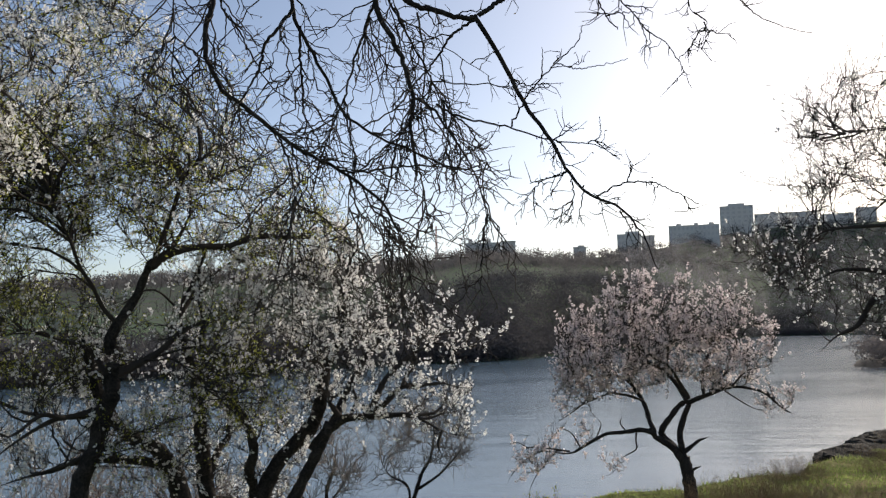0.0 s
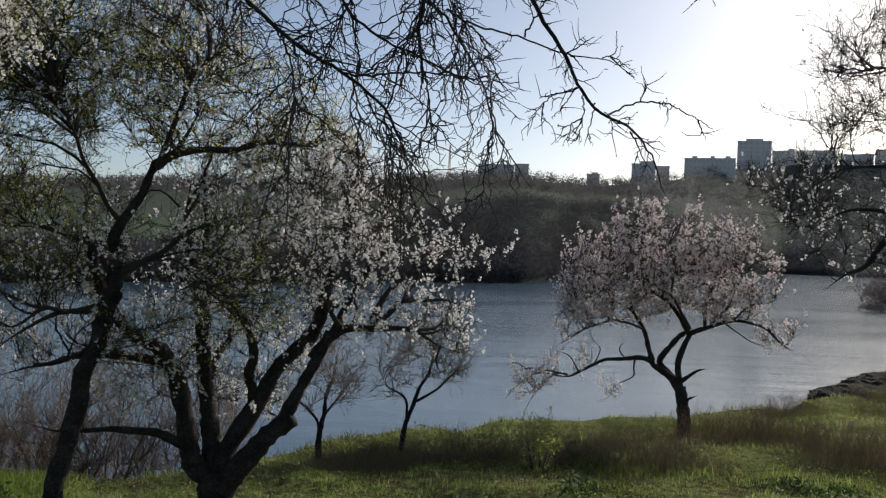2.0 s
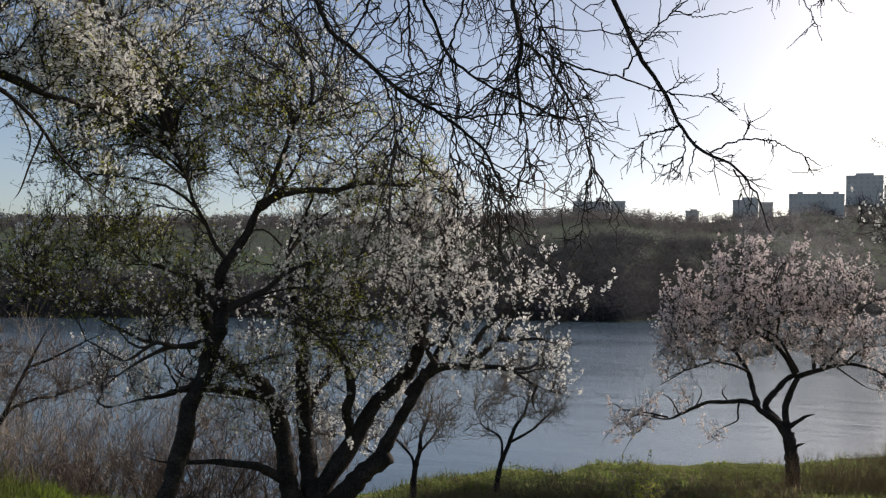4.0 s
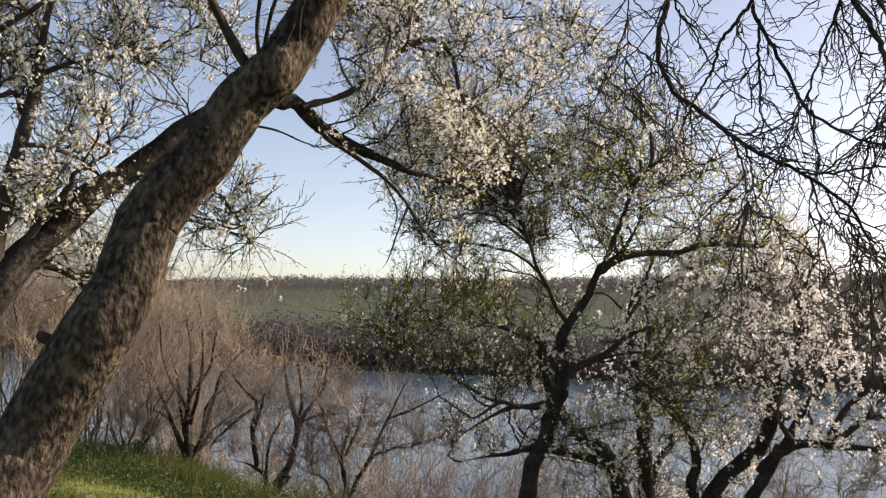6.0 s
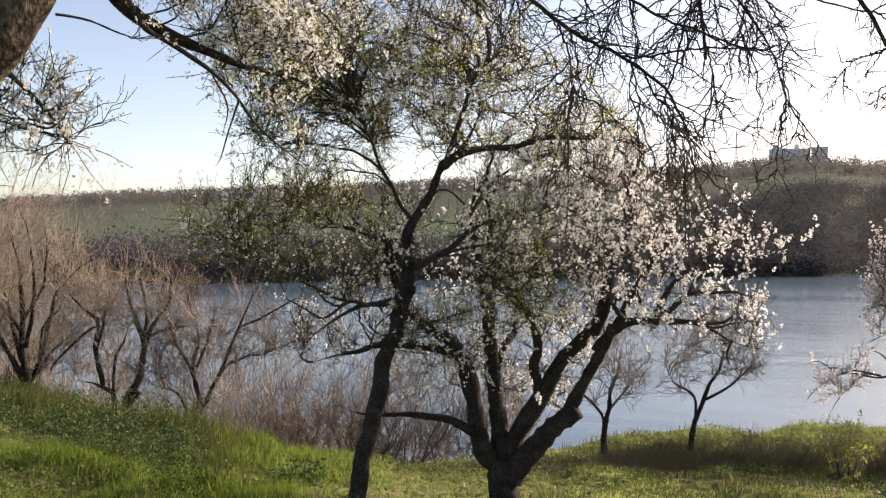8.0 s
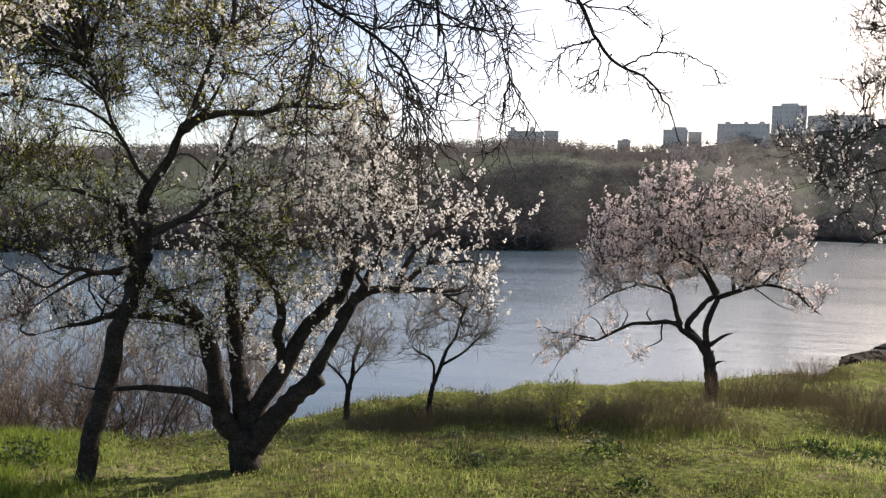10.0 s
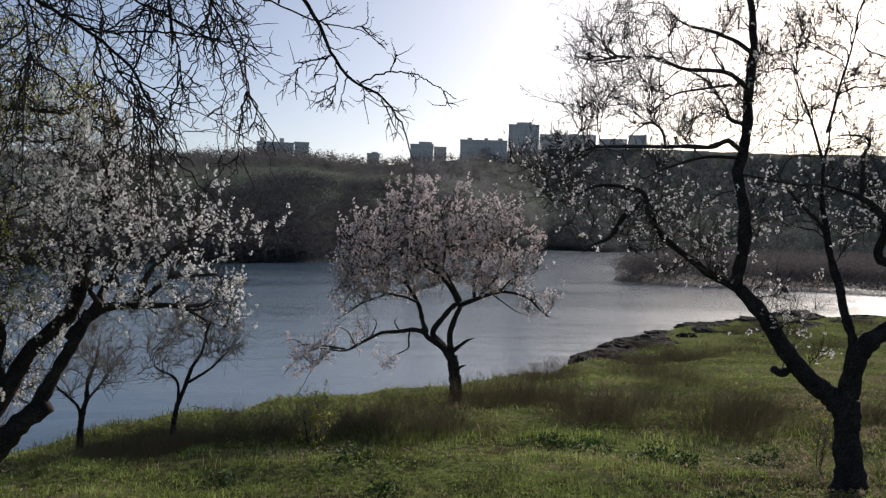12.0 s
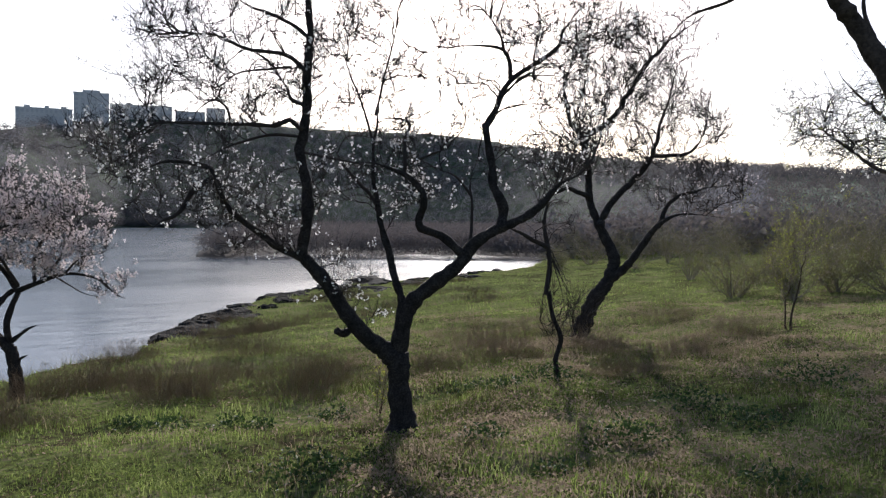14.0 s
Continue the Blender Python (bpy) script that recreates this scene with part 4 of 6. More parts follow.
FORKED.add(0.025, 0.008, [(1.03, 0.2, 3.34), (0.99, 0.1, 3.48), (0.9, 0, 3.59), (0.65, -0.1, 3.59), (0.22, -0.2, 3.49)])
FORKED.add(0.045, 0.012, [(-0.03, 0, 0.93), (-0.01, 0.03, 1.2), (-0.08, 0.05, 1.41), (-0.13, 0.08, 1.68), (-0.22, 0.1, 1.95), (-0.27, 0.12, 2.28), (-0.3, 0.15, 2.66), (-0.26, 0.18, 3.04), (-0.15, 0.2, 3.53)])
FORKED.add(0.022, 0.007, [(-0.23, 0.1, 2.03), (-0.41, 0.23, 2.28), (-0.62, 0.37, 2.53), (-0.77, 0.5, 2.74)])
FORKED.add(0.02, 0.007, [(0.62, 0, 1.64), (0.66, 0.17, 2.02), (0.64, 0.33, 2.3), (0.74, 0.5, 2.59)])
FORKED.add(0.014, 0.005, [(-1.06, 0, 3.38), (-1.27, -0.1, 3.34), (-1.54, -0.2, 3.27), (-1.71, -0.3, 3.06)])
FORKED.add(0.016, 0.005, [(0.97, 0.2, 3.56), (0.89, 0.13, 3.77), (0.73, 0.07, 3.96), (0.54, -0, 3.88)])
FORKED.add(0.016, 0.005, [(1.26, 0.2, 3.33), (1.26, 0.3, 3.58), (1.34, 0.4, 3.84), (1.32, 0.5, 4.18)])
FORKED.add(0.014, 0.004, [(-0.3, 0.1, 2.71), (-0.41, -0, 3.07), (-0.48, -0.1, 3.25), (-0.54, -0.2, 3.45)])
FORKED.add(0.014, 0.004, [(-0.28, 0.1, 2.95), (-0.19, 0.2, 3.36), (-0.09, 0.3, 3.79), (-0.07, 0.4, 4.01)])
FORKED.add(0.02, 0.006, [(0, -0.2, 2.4), (-0, -0.15, 2.71), (0.05, -0.1, 2.85), (-0.13, -0.05, 2.91), (-0.33, 0, 2.88)])
FORKED.add(0.014, 0.005, [(0.05, -0.2, 2.48), (0.27, -0.3, 2.56), (0.38, -0.4, 2.6)])
FORKED.add(0.014, 0.005, [(0.64, 0.2, 2.21), (0.49, 0.1, 2.38), (0.29, 0, 2.44)])
FORKED.add(0.014, 0.005, [(-0.94, 0, 2.58), (-0.72, -0.07, 2.53), (-0.4, -0.13, 2.47), (-0.13, -0.2, 2.42)])
FORKED.add(0.014, 0.004, [(-1.54, -0.4, 2.79), (-1.57, -0.43, 2.94), (-1.68, -0.45, 3), (-1.82, -0.47, 2.91), (-1.86, -0.5, 2.78)])

# leaning twin-stemmed tree farther along the bank
TWIN_FOOT = (12.78, 10.12, -0.68, -50.7)
TWIN = Limbs()
TWIN.add(0.17, 0.14, [(-0.03, 0, -0.15), (0.1, 0, 0.3), (0.25, 0, 0.69), (0.48, 0, 1.03)])
TWIN.add(0.13, 0.05, [(0.48, 0, 1.01), (0.62, 0.05, 1.39), (0.56, 0.1, 1.7), (0.39, 0.15, 2.02), (0.17, 0.2, 2.56), (0.11, 0.25, 3.21), (-0.01, 0.3, 3.86)])
TWIN.add(0.09, 0.02, [(0.51, 0, 1.07), (0.86, -0.12, 1.4), (1.16, -0.24, 1.83), (1.39, -0.36, 2.14), (1.78, -0.48, 2.35), (2.54, -0.6, 2.3)])
TWIN.add(0.05, 0.02, [(1.4, -0.3, 2.12), (1.61, -0.1, 2.56), (2.04, 0.1, 2.78), (2.52, 0.3, 2.9)])
TWIN.add(0.07, 0.02, [(0.36, 0, 2.13), (0.54, 0.07, 2.56), (1.06, 0.13, 3.1), (1.29, 0.2, 3.44), (1.42, 0.27, 3.96), (1.67, 0.33, 4.81), (1.77, 0.4, 5.46)])
TWIN.add(0.04, 0.015, [(1.29, 0.2, 3.44), (1.95, -0.1, 3.5), (2.2, -0.4, 3.93)])
TWIN.add(0.05, 0.02, [(0.17, 0.1, 2.64), (-0.2, -0.1, 2.82), (-0.56, -0.3, 2.7), (-0.92, -0.5, 2.54)])
TWIN.add(0.06, 0.02, [(0.02, 0.3, 3.81), (0.57, 0.28, 4.18), (0.83, 0.26, 4.6), (1.34, 0.24, 5.33), (1.84, 0.22, 5.79), (2.64, 0.2, 6.33)])
TWIN.add(0.05, 0.02, [(-0.01, 0.3, 3.86), (-0.22, 0.1, 4.11), (-0.33, -0.1, 4.78), (-0.13, -0.3, 5.36)])

# crooked thin dead stem
THIN_FOOT = (7.78, 6.34, -0.44, -49.3)
THIN = Limbs()
THIN.add(0.035, 0.025, [(0, 0, -0.04), (-0.02, 0, 0.32), (0.02, 0, 0.59), (-0.07, 0, 0.86), (-0.13, 0, 1.12)])
THIN.add(0.03, 0.02, [(-0.15, 0, 1.11), (-0.11, 0.04, 1.39), (-0.14, 0.08, 1.65), (-0.18, 0.12, 1.92), (-0.15, 0.16, 2.19), (-0.06, 0.2, 2.46)])
THIN.add(0.03, 0.012, [(-0.14, 0, 1.66), (-0.4, -0.15, 1.82), (-0.66, -0.3, 1.92)])

# old leaning tree whose crown hangs over the path
NEAR_FOOT = (-1.38, 0.38, -0.06, 55.0)
NEAR = Limbs()
NEAR.add(0.06, 0.0315, [(0.000, 0.000, -0.120), (0.237, -0.015, 0.631), (0.471, -0.029, 1.321), (0.525, -0.029, 1.461), (0.584, -0.031, 1.602), (0.644, -0.036, 1.725), (0.707, -0.045, 1.850), (0.769, -0.056, 1.957), (0.832, -0.071, 2.056), (0.911, -0.094, 2.180), (0.958, -0.110, 2.262)])
NEAR.add(0.008, 0.005, [(0.766, -0.086, 2.021), (0.740, -0.094, 2.052), (0.712, -0.101, 2.085), (0.693, -0.111, 2.116), (0.677, -0.121, 2.150)])
NEAR.add(0.0034, 0.0024, [(0.780, -0.100, 2.034), (0.767, -0.117, 2.073), (0.763, -0.137, 2.126), (0.758, -0.156, 2.152)])
NEAR.add(0.0034, 0.0024, [(0.786, -0.101, 2.044), (0.787, -0.122, 2.094), (0.794, -0.144, 2.132), (0.794, -0.164, 2.159)])
NEAR.add(0.0034, 0.0024, [(0.807, -0.106, 2.034), (0.820, -0.130, 2.091), (0.825, -0.152, 2.138), (0.825, -0.173, 2.174)])
NEAR.add(0.003, 0.002, [(0.832, -0.112, 2.065), (0.826, -0.142, 2.107), (0.836, -0.176, 2.150)])
NEAR.add(0.011, 0.009, [(0.579, -0.031, 1.586), (0.543, -0.040, 1.609), (0.531, -0.049, 1.605)])
NEAR.add(0.012, 0.009, [(0.731, -0.059, 1.921), (0.725, -0.072, 1.920), (0.718, -0.085, 1.918)])
NEAR.add(0.012, 0.009, [(0.667, -0.049, 1.791), (0.662, -0.063, 1.791), (0.655, -0.076, 1.791)])

# blossoming tree standing behind the leaning trunk
BACK_FOOT = (-2.02, 1.28, -0.08, 57.9)
BACK = Limbs()
BACK.add(0.075, 0.05, [(-0.2, 0, -0.1), (-0.16, 0, 0.35), (0.018, -0.000, 1.361), (0.031, 0.000, 1.633)])
BACK.add(0.042, 0.0045, [(0.031, 0.000, 1.633), (0.098, 0.011, 1.764), (0.177, 0.021, 1.857), (0.259, 0.032, 1.960), (0.349, 0.042, 2.049), (0.444, 0.053, 2.141), (0.574, 0.063, 2.263), (0.671, 0.074, 2.315), (0.761, 0.084, 2.320), (0.809, 0.095, 2.322), (0.865, 0.105, 2.297), (0.930, 0.116, 2.265), (1.031, 0.126, 2.231), (1.143, 0.137, 2.197), (1.235, 0.147, 2.166), (1.345, 0.158, 2.158), (1.514, 0.168, 2.147), (1.627, 0.179, 2.105), (1.765, 0.189, 2.149), (1.900, 0.200, 2.212)])
BACK.add(0.0125, 0.0026, [(0.822, 0.050, 2.302), (0.868, 0.057, 2.324), (0.918, 0.064, 2.347), (0.992, 0.071, 2.393), (1.083, 0.079, 2.479), (1.160, 0.086, 2.555), (1.258, 0.093, 2.616), (1.319, 0.100, 2.597), (1.362, 0.107, 2.546), (1.387, 0.114, 2.478), (1.417, 0.121, 2.446), (1.418, 0.129, 2.348), (1.437, 0.136, 2.274), (1.504, 0.143, 2.231), (1.570, 0.150, 2.171)])
BACK.add(0.0055, 0.002, [(1.416, 0.120, 2.452), (1.485, 0.133, 2.431), (1.570, 0.147, 2.377), (1.653, 0.160, 2.317), (1.748, 0.173, 2.248), (1.815, 0.187, 2.184), (1.903, 0.200, 2.131)])
BACK.add(0.0085, 0.002, [(0.885, 0.060, 2.264), (0.921, 0.071, 2.220), (1.021, 0.083, 2.180), (1.131, 0.094, 2.127), (1.213, 0.105, 2.067), (1.281, 0.116, 1.996), (1.380, 0.128, 1.930), (1.519, 0.139, 1.858), (1.642, 0.150, 1.789)])
BACK.add(0.005, 0.0018, [(1.325, 0.120, 2.155), (1.467, 0.147, 2.211), (1.598, 0.173, 2.275), (1.727, 0.200, 2.336)])
BACK.add(0.004, 0.0015, [(0.667, 0.050, 2.222), (0.763, 0.083, 2.226), (0.861, 0.117, 2.212), (0.945, 0.150, 2.213)])
BACK.add(0.0035, 0.0014, [(1.219, 0.100, 2.064), (1.185, 0.100, 1.963), (1.162, 0.100, 1.884), (1.142, 0.100, 1.849)])
BACK.add(0.0035, 0.0014, [(1.121, 0.080, 2.126), (1.176, 0.090, 2.035), (1.163, 0.100, 1.942)])
BACK.add(0.004, 0.0014, [(0.987, 0.060, 2.390), (0.948, 0.073, 2.446), (0.926, 0.087, 2.516), (0.900, 0.100, 2.587)])
BACK.add(0.004, 0.0014, [(1.075, 0.060, 2.472), (1.111, 0.090, 2.601), (1.196, 0.120, 2.728), (1.286, 0.150, 2.843)])
BACK.add(0.025, 0.011, [(0.031, 0.000, 1.633), (0.051, -0.007, 1.802), (0.067, -0.015, 1.931), (0.080, -0.022, 2.047), (0.094, -0.030, 2.150), (0.101, -0.037, 2.237), (0.112, -0.045, 2.341), (0.125, -0.053, 2.447), (0.129, -0.060, 2.551)])
BACK.add(0.018, 0.007, [(0.076, 0.000, 1.735), (0.162, 0.038, 1.776), (0.220, 0.075, 1.769), (0.266, 0.113, 1.742), (0.302, 0.150, 1.700)])
BACK.add(0.013, 0.005, [(0.096, 0.000, 1.773), (0.156, -0.030, 1.887), (0.209, -0.060, 1.976), (0.215, -0.090, 2.005), (0.298, -0.120, 2.060)])
BACK.add(0.009, 0.003, [(-0.028, -0.050, 2.296), (0.038, -0.083, 2.347), (0.106, -0.117, 2.410), (0.157, -0.150, 2.469)])
BACK.add(0.01, 0.003, [(0.091, 0.000, 2.133), (0.056, -0.033, 2.191), (0.015, -0.067, 2.162), (-0.044, -0.100, 2.147)])
BACK.add(0.008, 0.003, [(0.100, -0.050, 2.234), (0.183, 0.000, 2.296), (0.269, 0.050, 2.337), (0.387, 0.100, 2.411)])
BACK.add(0.008, 0.003, [(0.080, -0.050, 2.057), (0.160, 0.000, 2.066), (0.266, 0.050, 2.032), (0.347, 0.100, 1.910)])
BACK.add(0.011, 0.003, [(0.673, 0.080, 2.314), (0.822, 0.124, 2.527), (1.054, 0.168, 2.704), (1.324, 0.212, 2.811), (1.587, 0.256, 2.831), (1.927, 0.300, 2.910)])
BACK.add(0.007, 0.002, [(1.047, 0.150, 2.697), (1.249, 0.200, 2.624), (1.556, 0.250, 2.627), (1.797, 0.300, 2.583)])
BACK.add(0.008, 0.003, [(0.444, 0.050, 2.141), (0.557, 0.083, 2.056), (0.658, 0.117, 1.975), (0.747, 0.150, 1.888)])
BACK.add(0.005, 0.0015, [(1.927, 0.300, 2.910), (2.110, 0.315, 2.914), (2.240, 0.330, 2.939)])

# boughs of the same tree that hang overhead: thickly twigged ones, then thin outer ones
BOUGHS = Limbs()
BOUGHS.add(0.0085, 0.0035, [(2.019, 0.374, 2.976), (1.982, 0.407, 2.776), (1.965, 0.421, 2.615), (1.959, 0.425, 2.552), (1.945, 0.437, 2.472), (1.949, 0.434, 2.395), (1.963, 0.423, 2.353), (1.983, 0.405, 2.306), (2.033, 0.362, 2.255), (2.087, 0.311, 2.195), (2.124, 0.274, 2.155), (2.161, 0.236, 2.128), (2.202, 0.192, 2.097), (2.242, 0.146, 2.054), (2.280, 0.099, 2.001), (2.303, 0.070, 1.927)])
BOUGHS.add(0.0035, 0.0014, [(2.202, 0.192, 2.097), (2.255, 0.157, 2.096), (2.317, 0.107, 2.110), (2.378, 0.055, 2.119), (2.446, -0.012, 2.114), (2.503, -0.070, 2.106), (2.563, -0.136, 2.110)])
BOUGHS.add(0.0068, 0.0022, [(2.133, 0.336, 3.016), (2.142, 0.328, 2.799), (2.146, 0.323, 2.635), (2.151, 0.318, 2.570), (2.160, 0.309, 2.518), (2.182, 0.287, 2.458), (2.209, 0.259, 2.386), (2.229, 0.236, 2.318), (2.248, 0.215, 2.267), (2.286, 0.171, 2.222), (2.325, 0.123, 2.187), (2.373, 0.061, 2.157), (2.419, -0.002, 2.121), (2.454, -0.054, 2.101)])
BOUGHS.add(0.0042, 0.0016, [(2.166, 0.303, 2.514), (2.158, 0.296, 2.421), (2.157, 0.284, 2.323), (2.151, 0.275, 2.257), (2.168, 0.243, 2.192), (2.176, 0.220, 2.113)])
BOUGHS.add(0.0052, 0.0016, [(2.415, 0.171, 3.055), (2.411, 0.176, 2.842), (2.393, 0.198, 2.668), (2.375, 0.221, 2.599), (2.358, 0.240, 2.521), (2.342, 0.260, 2.444), (2.328, 0.276, 2.360), (2.314, 0.291, 2.306), (2.294, 0.313, 2.225), (2.272, 0.337, 2.125), (2.259, 0.351, 2.043)])
BOUGHS.add(0.0105, 0.004, [(2.269, 0.267, 3.055), (2.311, 0.218, 2.851), (2.337, 0.188, 2.681), (2.350, 0.172, 2.588), (2.372, 0.145, 2.510), (2.393, 0.118, 2.438), (2.402, 0.105, 2.379), (2.412, 0.093, 2.326), (2.405, 0.102, 2.255), (2.410, 0.095, 2.178), (2.416, 0.088, 2.099)])
BOUGHS.add(0.0042, 0.0014, [(2.412, 0.093, 2.326), (2.440, 0.054, 2.299), (2.466, 0.018, 2.237), (2.488, -0.015, 2.176), (2.507, -0.045, 2.113), (2.518, -0.062, 2.047), (2.529, -0.080, 1.982), (2.535, -0.090, 1.910)])
BOUGHS.add(0.0045, 0.0016, [(2.399, 0.269, 3.081), (2.420, 0.244, 2.866), (2.443, 0.217, 2.689), (2.473, 0.177, 2.575), (2.509, 0.130, 2.464), (2.532, 0.098, 2.374), (2.558, 0.060, 2.304), (2.571, 0.040, 2.218)])
BOUGHS.add(0.0055, 0.0018, [(2.116, 0.282, 2.543), (2.087, 0.311, 2.488), (2.061, 0.336, 2.436), (2.054, 0.342, 2.385), (2.035, 0.360, 2.325), (2.016, 0.376, 2.274), (1.995, 0.396, 2.199)])
BOUGHS.add(0.0036, 0.0012, [(2.047, 0.483, 2.825), (2.041, 0.488, 2.658), (2.043, 0.486, 2.576), (2.076, 0.457, 2.514), (2.100, 0.436, 2.451), (2.134, 0.404, 2.372), (2.168, 0.372, 2.325), (2.212, 0.327, 2.294)])
BOUGHS.add(0.0032, 0.0012, [(2.087, 0.311, 2.195), (2.111, 0.288, 2.111), (2.119, 0.279, 2.027), (2.135, 0.264, 1.951)])
BOUGHS.add(0.003, 0.0012, [(2.248, 0.215, 2.267), (2.262, 0.199, 2.187), (2.268, 0.192, 2.107), (2.255, 0.207, 2.025), (2.261, 0.200, 1.957)])
BOUGHS.add(0.003, 0.0012, [(2.381, 0.133, 2.206), (2.372, 0.145, 2.116), (2.360, 0.159, 2.035), (2.346, 0.177, 1.963), (2.367, 0.151, 1.891), (2.391, 0.120, 1.845), (2.404, 0.104, 1.810), (2.422, 0.079, 1.784)])
BOUGHS.add(0.003, 0.0012, [(2.410, 0.095, 2.178), (2.425, 0.075, 2.067), (2.432, 0.066, 1.986), (2.444, 0.049, 1.929)])
BOUGHS.add(0.003, 0.0012, [(2.242, 0.146, 2.054), (2.261, 0.123, 1.989), (2.299, 0.076, 1.950), (2.310, 0.062, 1.896)])
BOUGHS.add(0.0026, 0.0012, [(1.949, 0.434, 2.364), (1.922, 0.456, 2.350), (1.897, 0.475, 2.284), (1.911, 0.464, 2.209)])
BOUGHS.add(0.0026, 0.0012, [(1.936, 0.508, 2.951), (1.917, 0.523, 2.753), (1.910, 0.528, 2.593), (1.913, 0.527, 2.467), (1.910, 0.528, 2.358), (1.936, 0.509, 2.306), (1.928, 0.515, 2.266)])
BOUGHS.add(0.0034, 0.0012, [(2.500, 0.142, 2.618), (2.509, 0.129, 2.513), (2.512, 0.125, 2.409), (2.504, 0.136, 2.305), (2.518, 0.117, 2.202), (2.532, 0.097, 2.134)])
BOUGHS.add(0.003, 0.0012, [(2.516, 0.032, 2.291), (2.543, -0.009, 2.248), (2.560, -0.035, 2.185), (2.577, -0.062, 2.121), (2.602, -0.103, 2.070)])
BOUGHS.add(0.0045, 0.0018, [(2.560, -0.035, 2.578), (2.509, 0.021, 2.524), (2.469, 0.056, 2.445), (2.430, 0.089, 2.383), (2.402, 0.106, 2.346)])
OUTER = Limbs()
OUTER.add(0.0095, 0.0075, [(2.317, 0.288, 3.085), (2.376, 0.219, 2.859), (2.422, 0.162, 2.686), (2.452, 0.122, 2.625), (2.496, 0.062, 2.602), (2.538, -0.000, 2.579), (2.561, -0.035, 2.585)])
OUTER.add(0.0075, 0.005, [(2.561, -0.035, 2.585), (2.596, -0.093, 2.627), (2.621, -0.137, 2.667), (2.660, -0.207, 2.862), (2.677, -0.242, 3.051)])
OUTER.add(0.0076, 0.0016, [(2.558, -0.031, 2.582), (2.581, -0.069, 2.499), (2.606, -0.110, 2.404), (2.629, -0.151, 2.309), (2.649, -0.188, 2.245), (2.663, -0.214, 2.202), (2.673, -0.233, 2.155), (2.684, -0.256, 2.108), (2.704, -0.298, 2.050), (2.723, -0.339, 2.023), (2.744, -0.387, 1.995), (2.757, -0.417, 1.961), (2.767, -0.442, 1.917), (2.772, -0.456, 1.869), (2.780, -0.475, 1.819)])
OUTER.add(0.0026, 0.0012, [(2.720, -0.330, 2.035), (2.742, -0.382, 2.063), (2.766, -0.440, 2.068), (2.784, -0.487, 2.057), (2.797, -0.521, 2.037), (2.806, -0.549, 2.021), (2.818, -0.584, 1.996)])
OUTER.add(0.0024, 0.001, [(2.684, -0.256, 2.108), (2.668, -0.224, 2.098), (2.649, -0.188, 2.083), (2.631, -0.155, 2.051), (2.613, -0.123, 2.036)])
OUTER.add(0.002, 0.001, [(2.679, -0.246, 2.108), (2.668, -0.223, 2.068), (2.652, -0.192, 2.020)])
OUTER.add(0.0022, 0.001, [(2.688, -0.263, 2.092), (2.690, -0.267, 2.038), (2.685, -0.257, 1.978), (2.676, -0.239, 1.953)])
OUTER.add(0.0036, 0.0012, [(2.490, 0.070, 2.322), (2.516, 0.032, 2.291), (2.561, -0.037, 2.265), (2.604, -0.107, 2.246), (2.651, -0.191, 2.210), (2.681, -0.248, 2.195), (2.710, -0.309, 2.189), (2.734, -0.363, 2.162)])
OUTER.add(0.003, 0.0013, [(2.651, -0.089, 2.261), (2.669, -0.119, 2.328), (2.687, -0.153, 2.381), (2.717, -0.210, 2.446), (2.744, -0.264, 2.501), (2.753, -0.284, 2.558)])
OUTER.add(0.002, 0.0009, [(2.717, -0.210, 2.446), (2.744, -0.265, 2.425), (2.772, -0.325, 2.430), (2.804, -0.400, 2.441)])
OUTER.add(0.0018, 0.0009, [(2.710, -0.309, 2.189), (2.723, -0.339, 2.206), (2.725, -0.342, 2.264)])
OUTER.add(0.0026, 0.001, [(2.778, -0.339, 2.975), (2.782, -0.348, 2.798), (2.793, -0.374, 2.656), (2.811, -0.417, 2.582), (2.828, -0.463, 2.516), (2.844, -0.506, 2.477), (2.854, -0.535, 2.423), (2.860, -0.553, 2.381), (2.865, -0.566, 2.337)])
OUTER.add(0.003, 0.0016, [(2.686, -0.379, 2.923), (2.671, -0.345, 2.774), (2.676, -0.355, 2.639), (2.683, -0.371, 2.587), (2.691, -0.390, 2.536), (2.702, -0.416, 2.500)])
OUTER.add(0.0018, 0.0009, [(2.871, -0.586, 2.867), (2.864, -0.564, 2.699), (2.866, -0.570, 2.580), (2.879, -0.612, 2.524), (2.871, -0.585, 2.444)])
OUTER.add(0.003, 0.001, [(2.870, -0.581, 2.936), (2.882, -0.620, 2.775), (2.897, -0.673, 2.632), (2.908, -0.714, 2.567), (2.919, -0.758, 2.519), (2.932, -0.814, 2.484), (2.946, -0.883, 2.456)])
# tree at the end of the pan, trunk leaning over
CORNER_FOOT = (3.91, 0.93, -0.06, -72.6)
CORNER = Limbs()
CORNER.add(0.054, 0.036, [(0.15, 0, -0.1), (0.14, 0, 0.8), (0.09, 0, 1.38), (-0.02, 0, 1.76), (-0.11, 0, 1.92), (-0.26, 0, 2.18), (-0.39, 0, 2.43), (-0.47, 0, 2.61), (-0.59, 0, 2.86)])
CORNER.add(0.015, 0.005, [(-0.29, 0, 2.28), (-0.37, 0.1, 2.52), (-0.36, 0.2, 2.74)])
CORNER.add(0.014, 0.004, [(-0.02, 0, 1.76), (-0.13, 0.24, 1.84), (-0.32, 0.48, 1.86), (-0.49, 0.72, 1.99), (-0.68, 0.96, 2.14), (-0.83, 1.2, 2.26)])
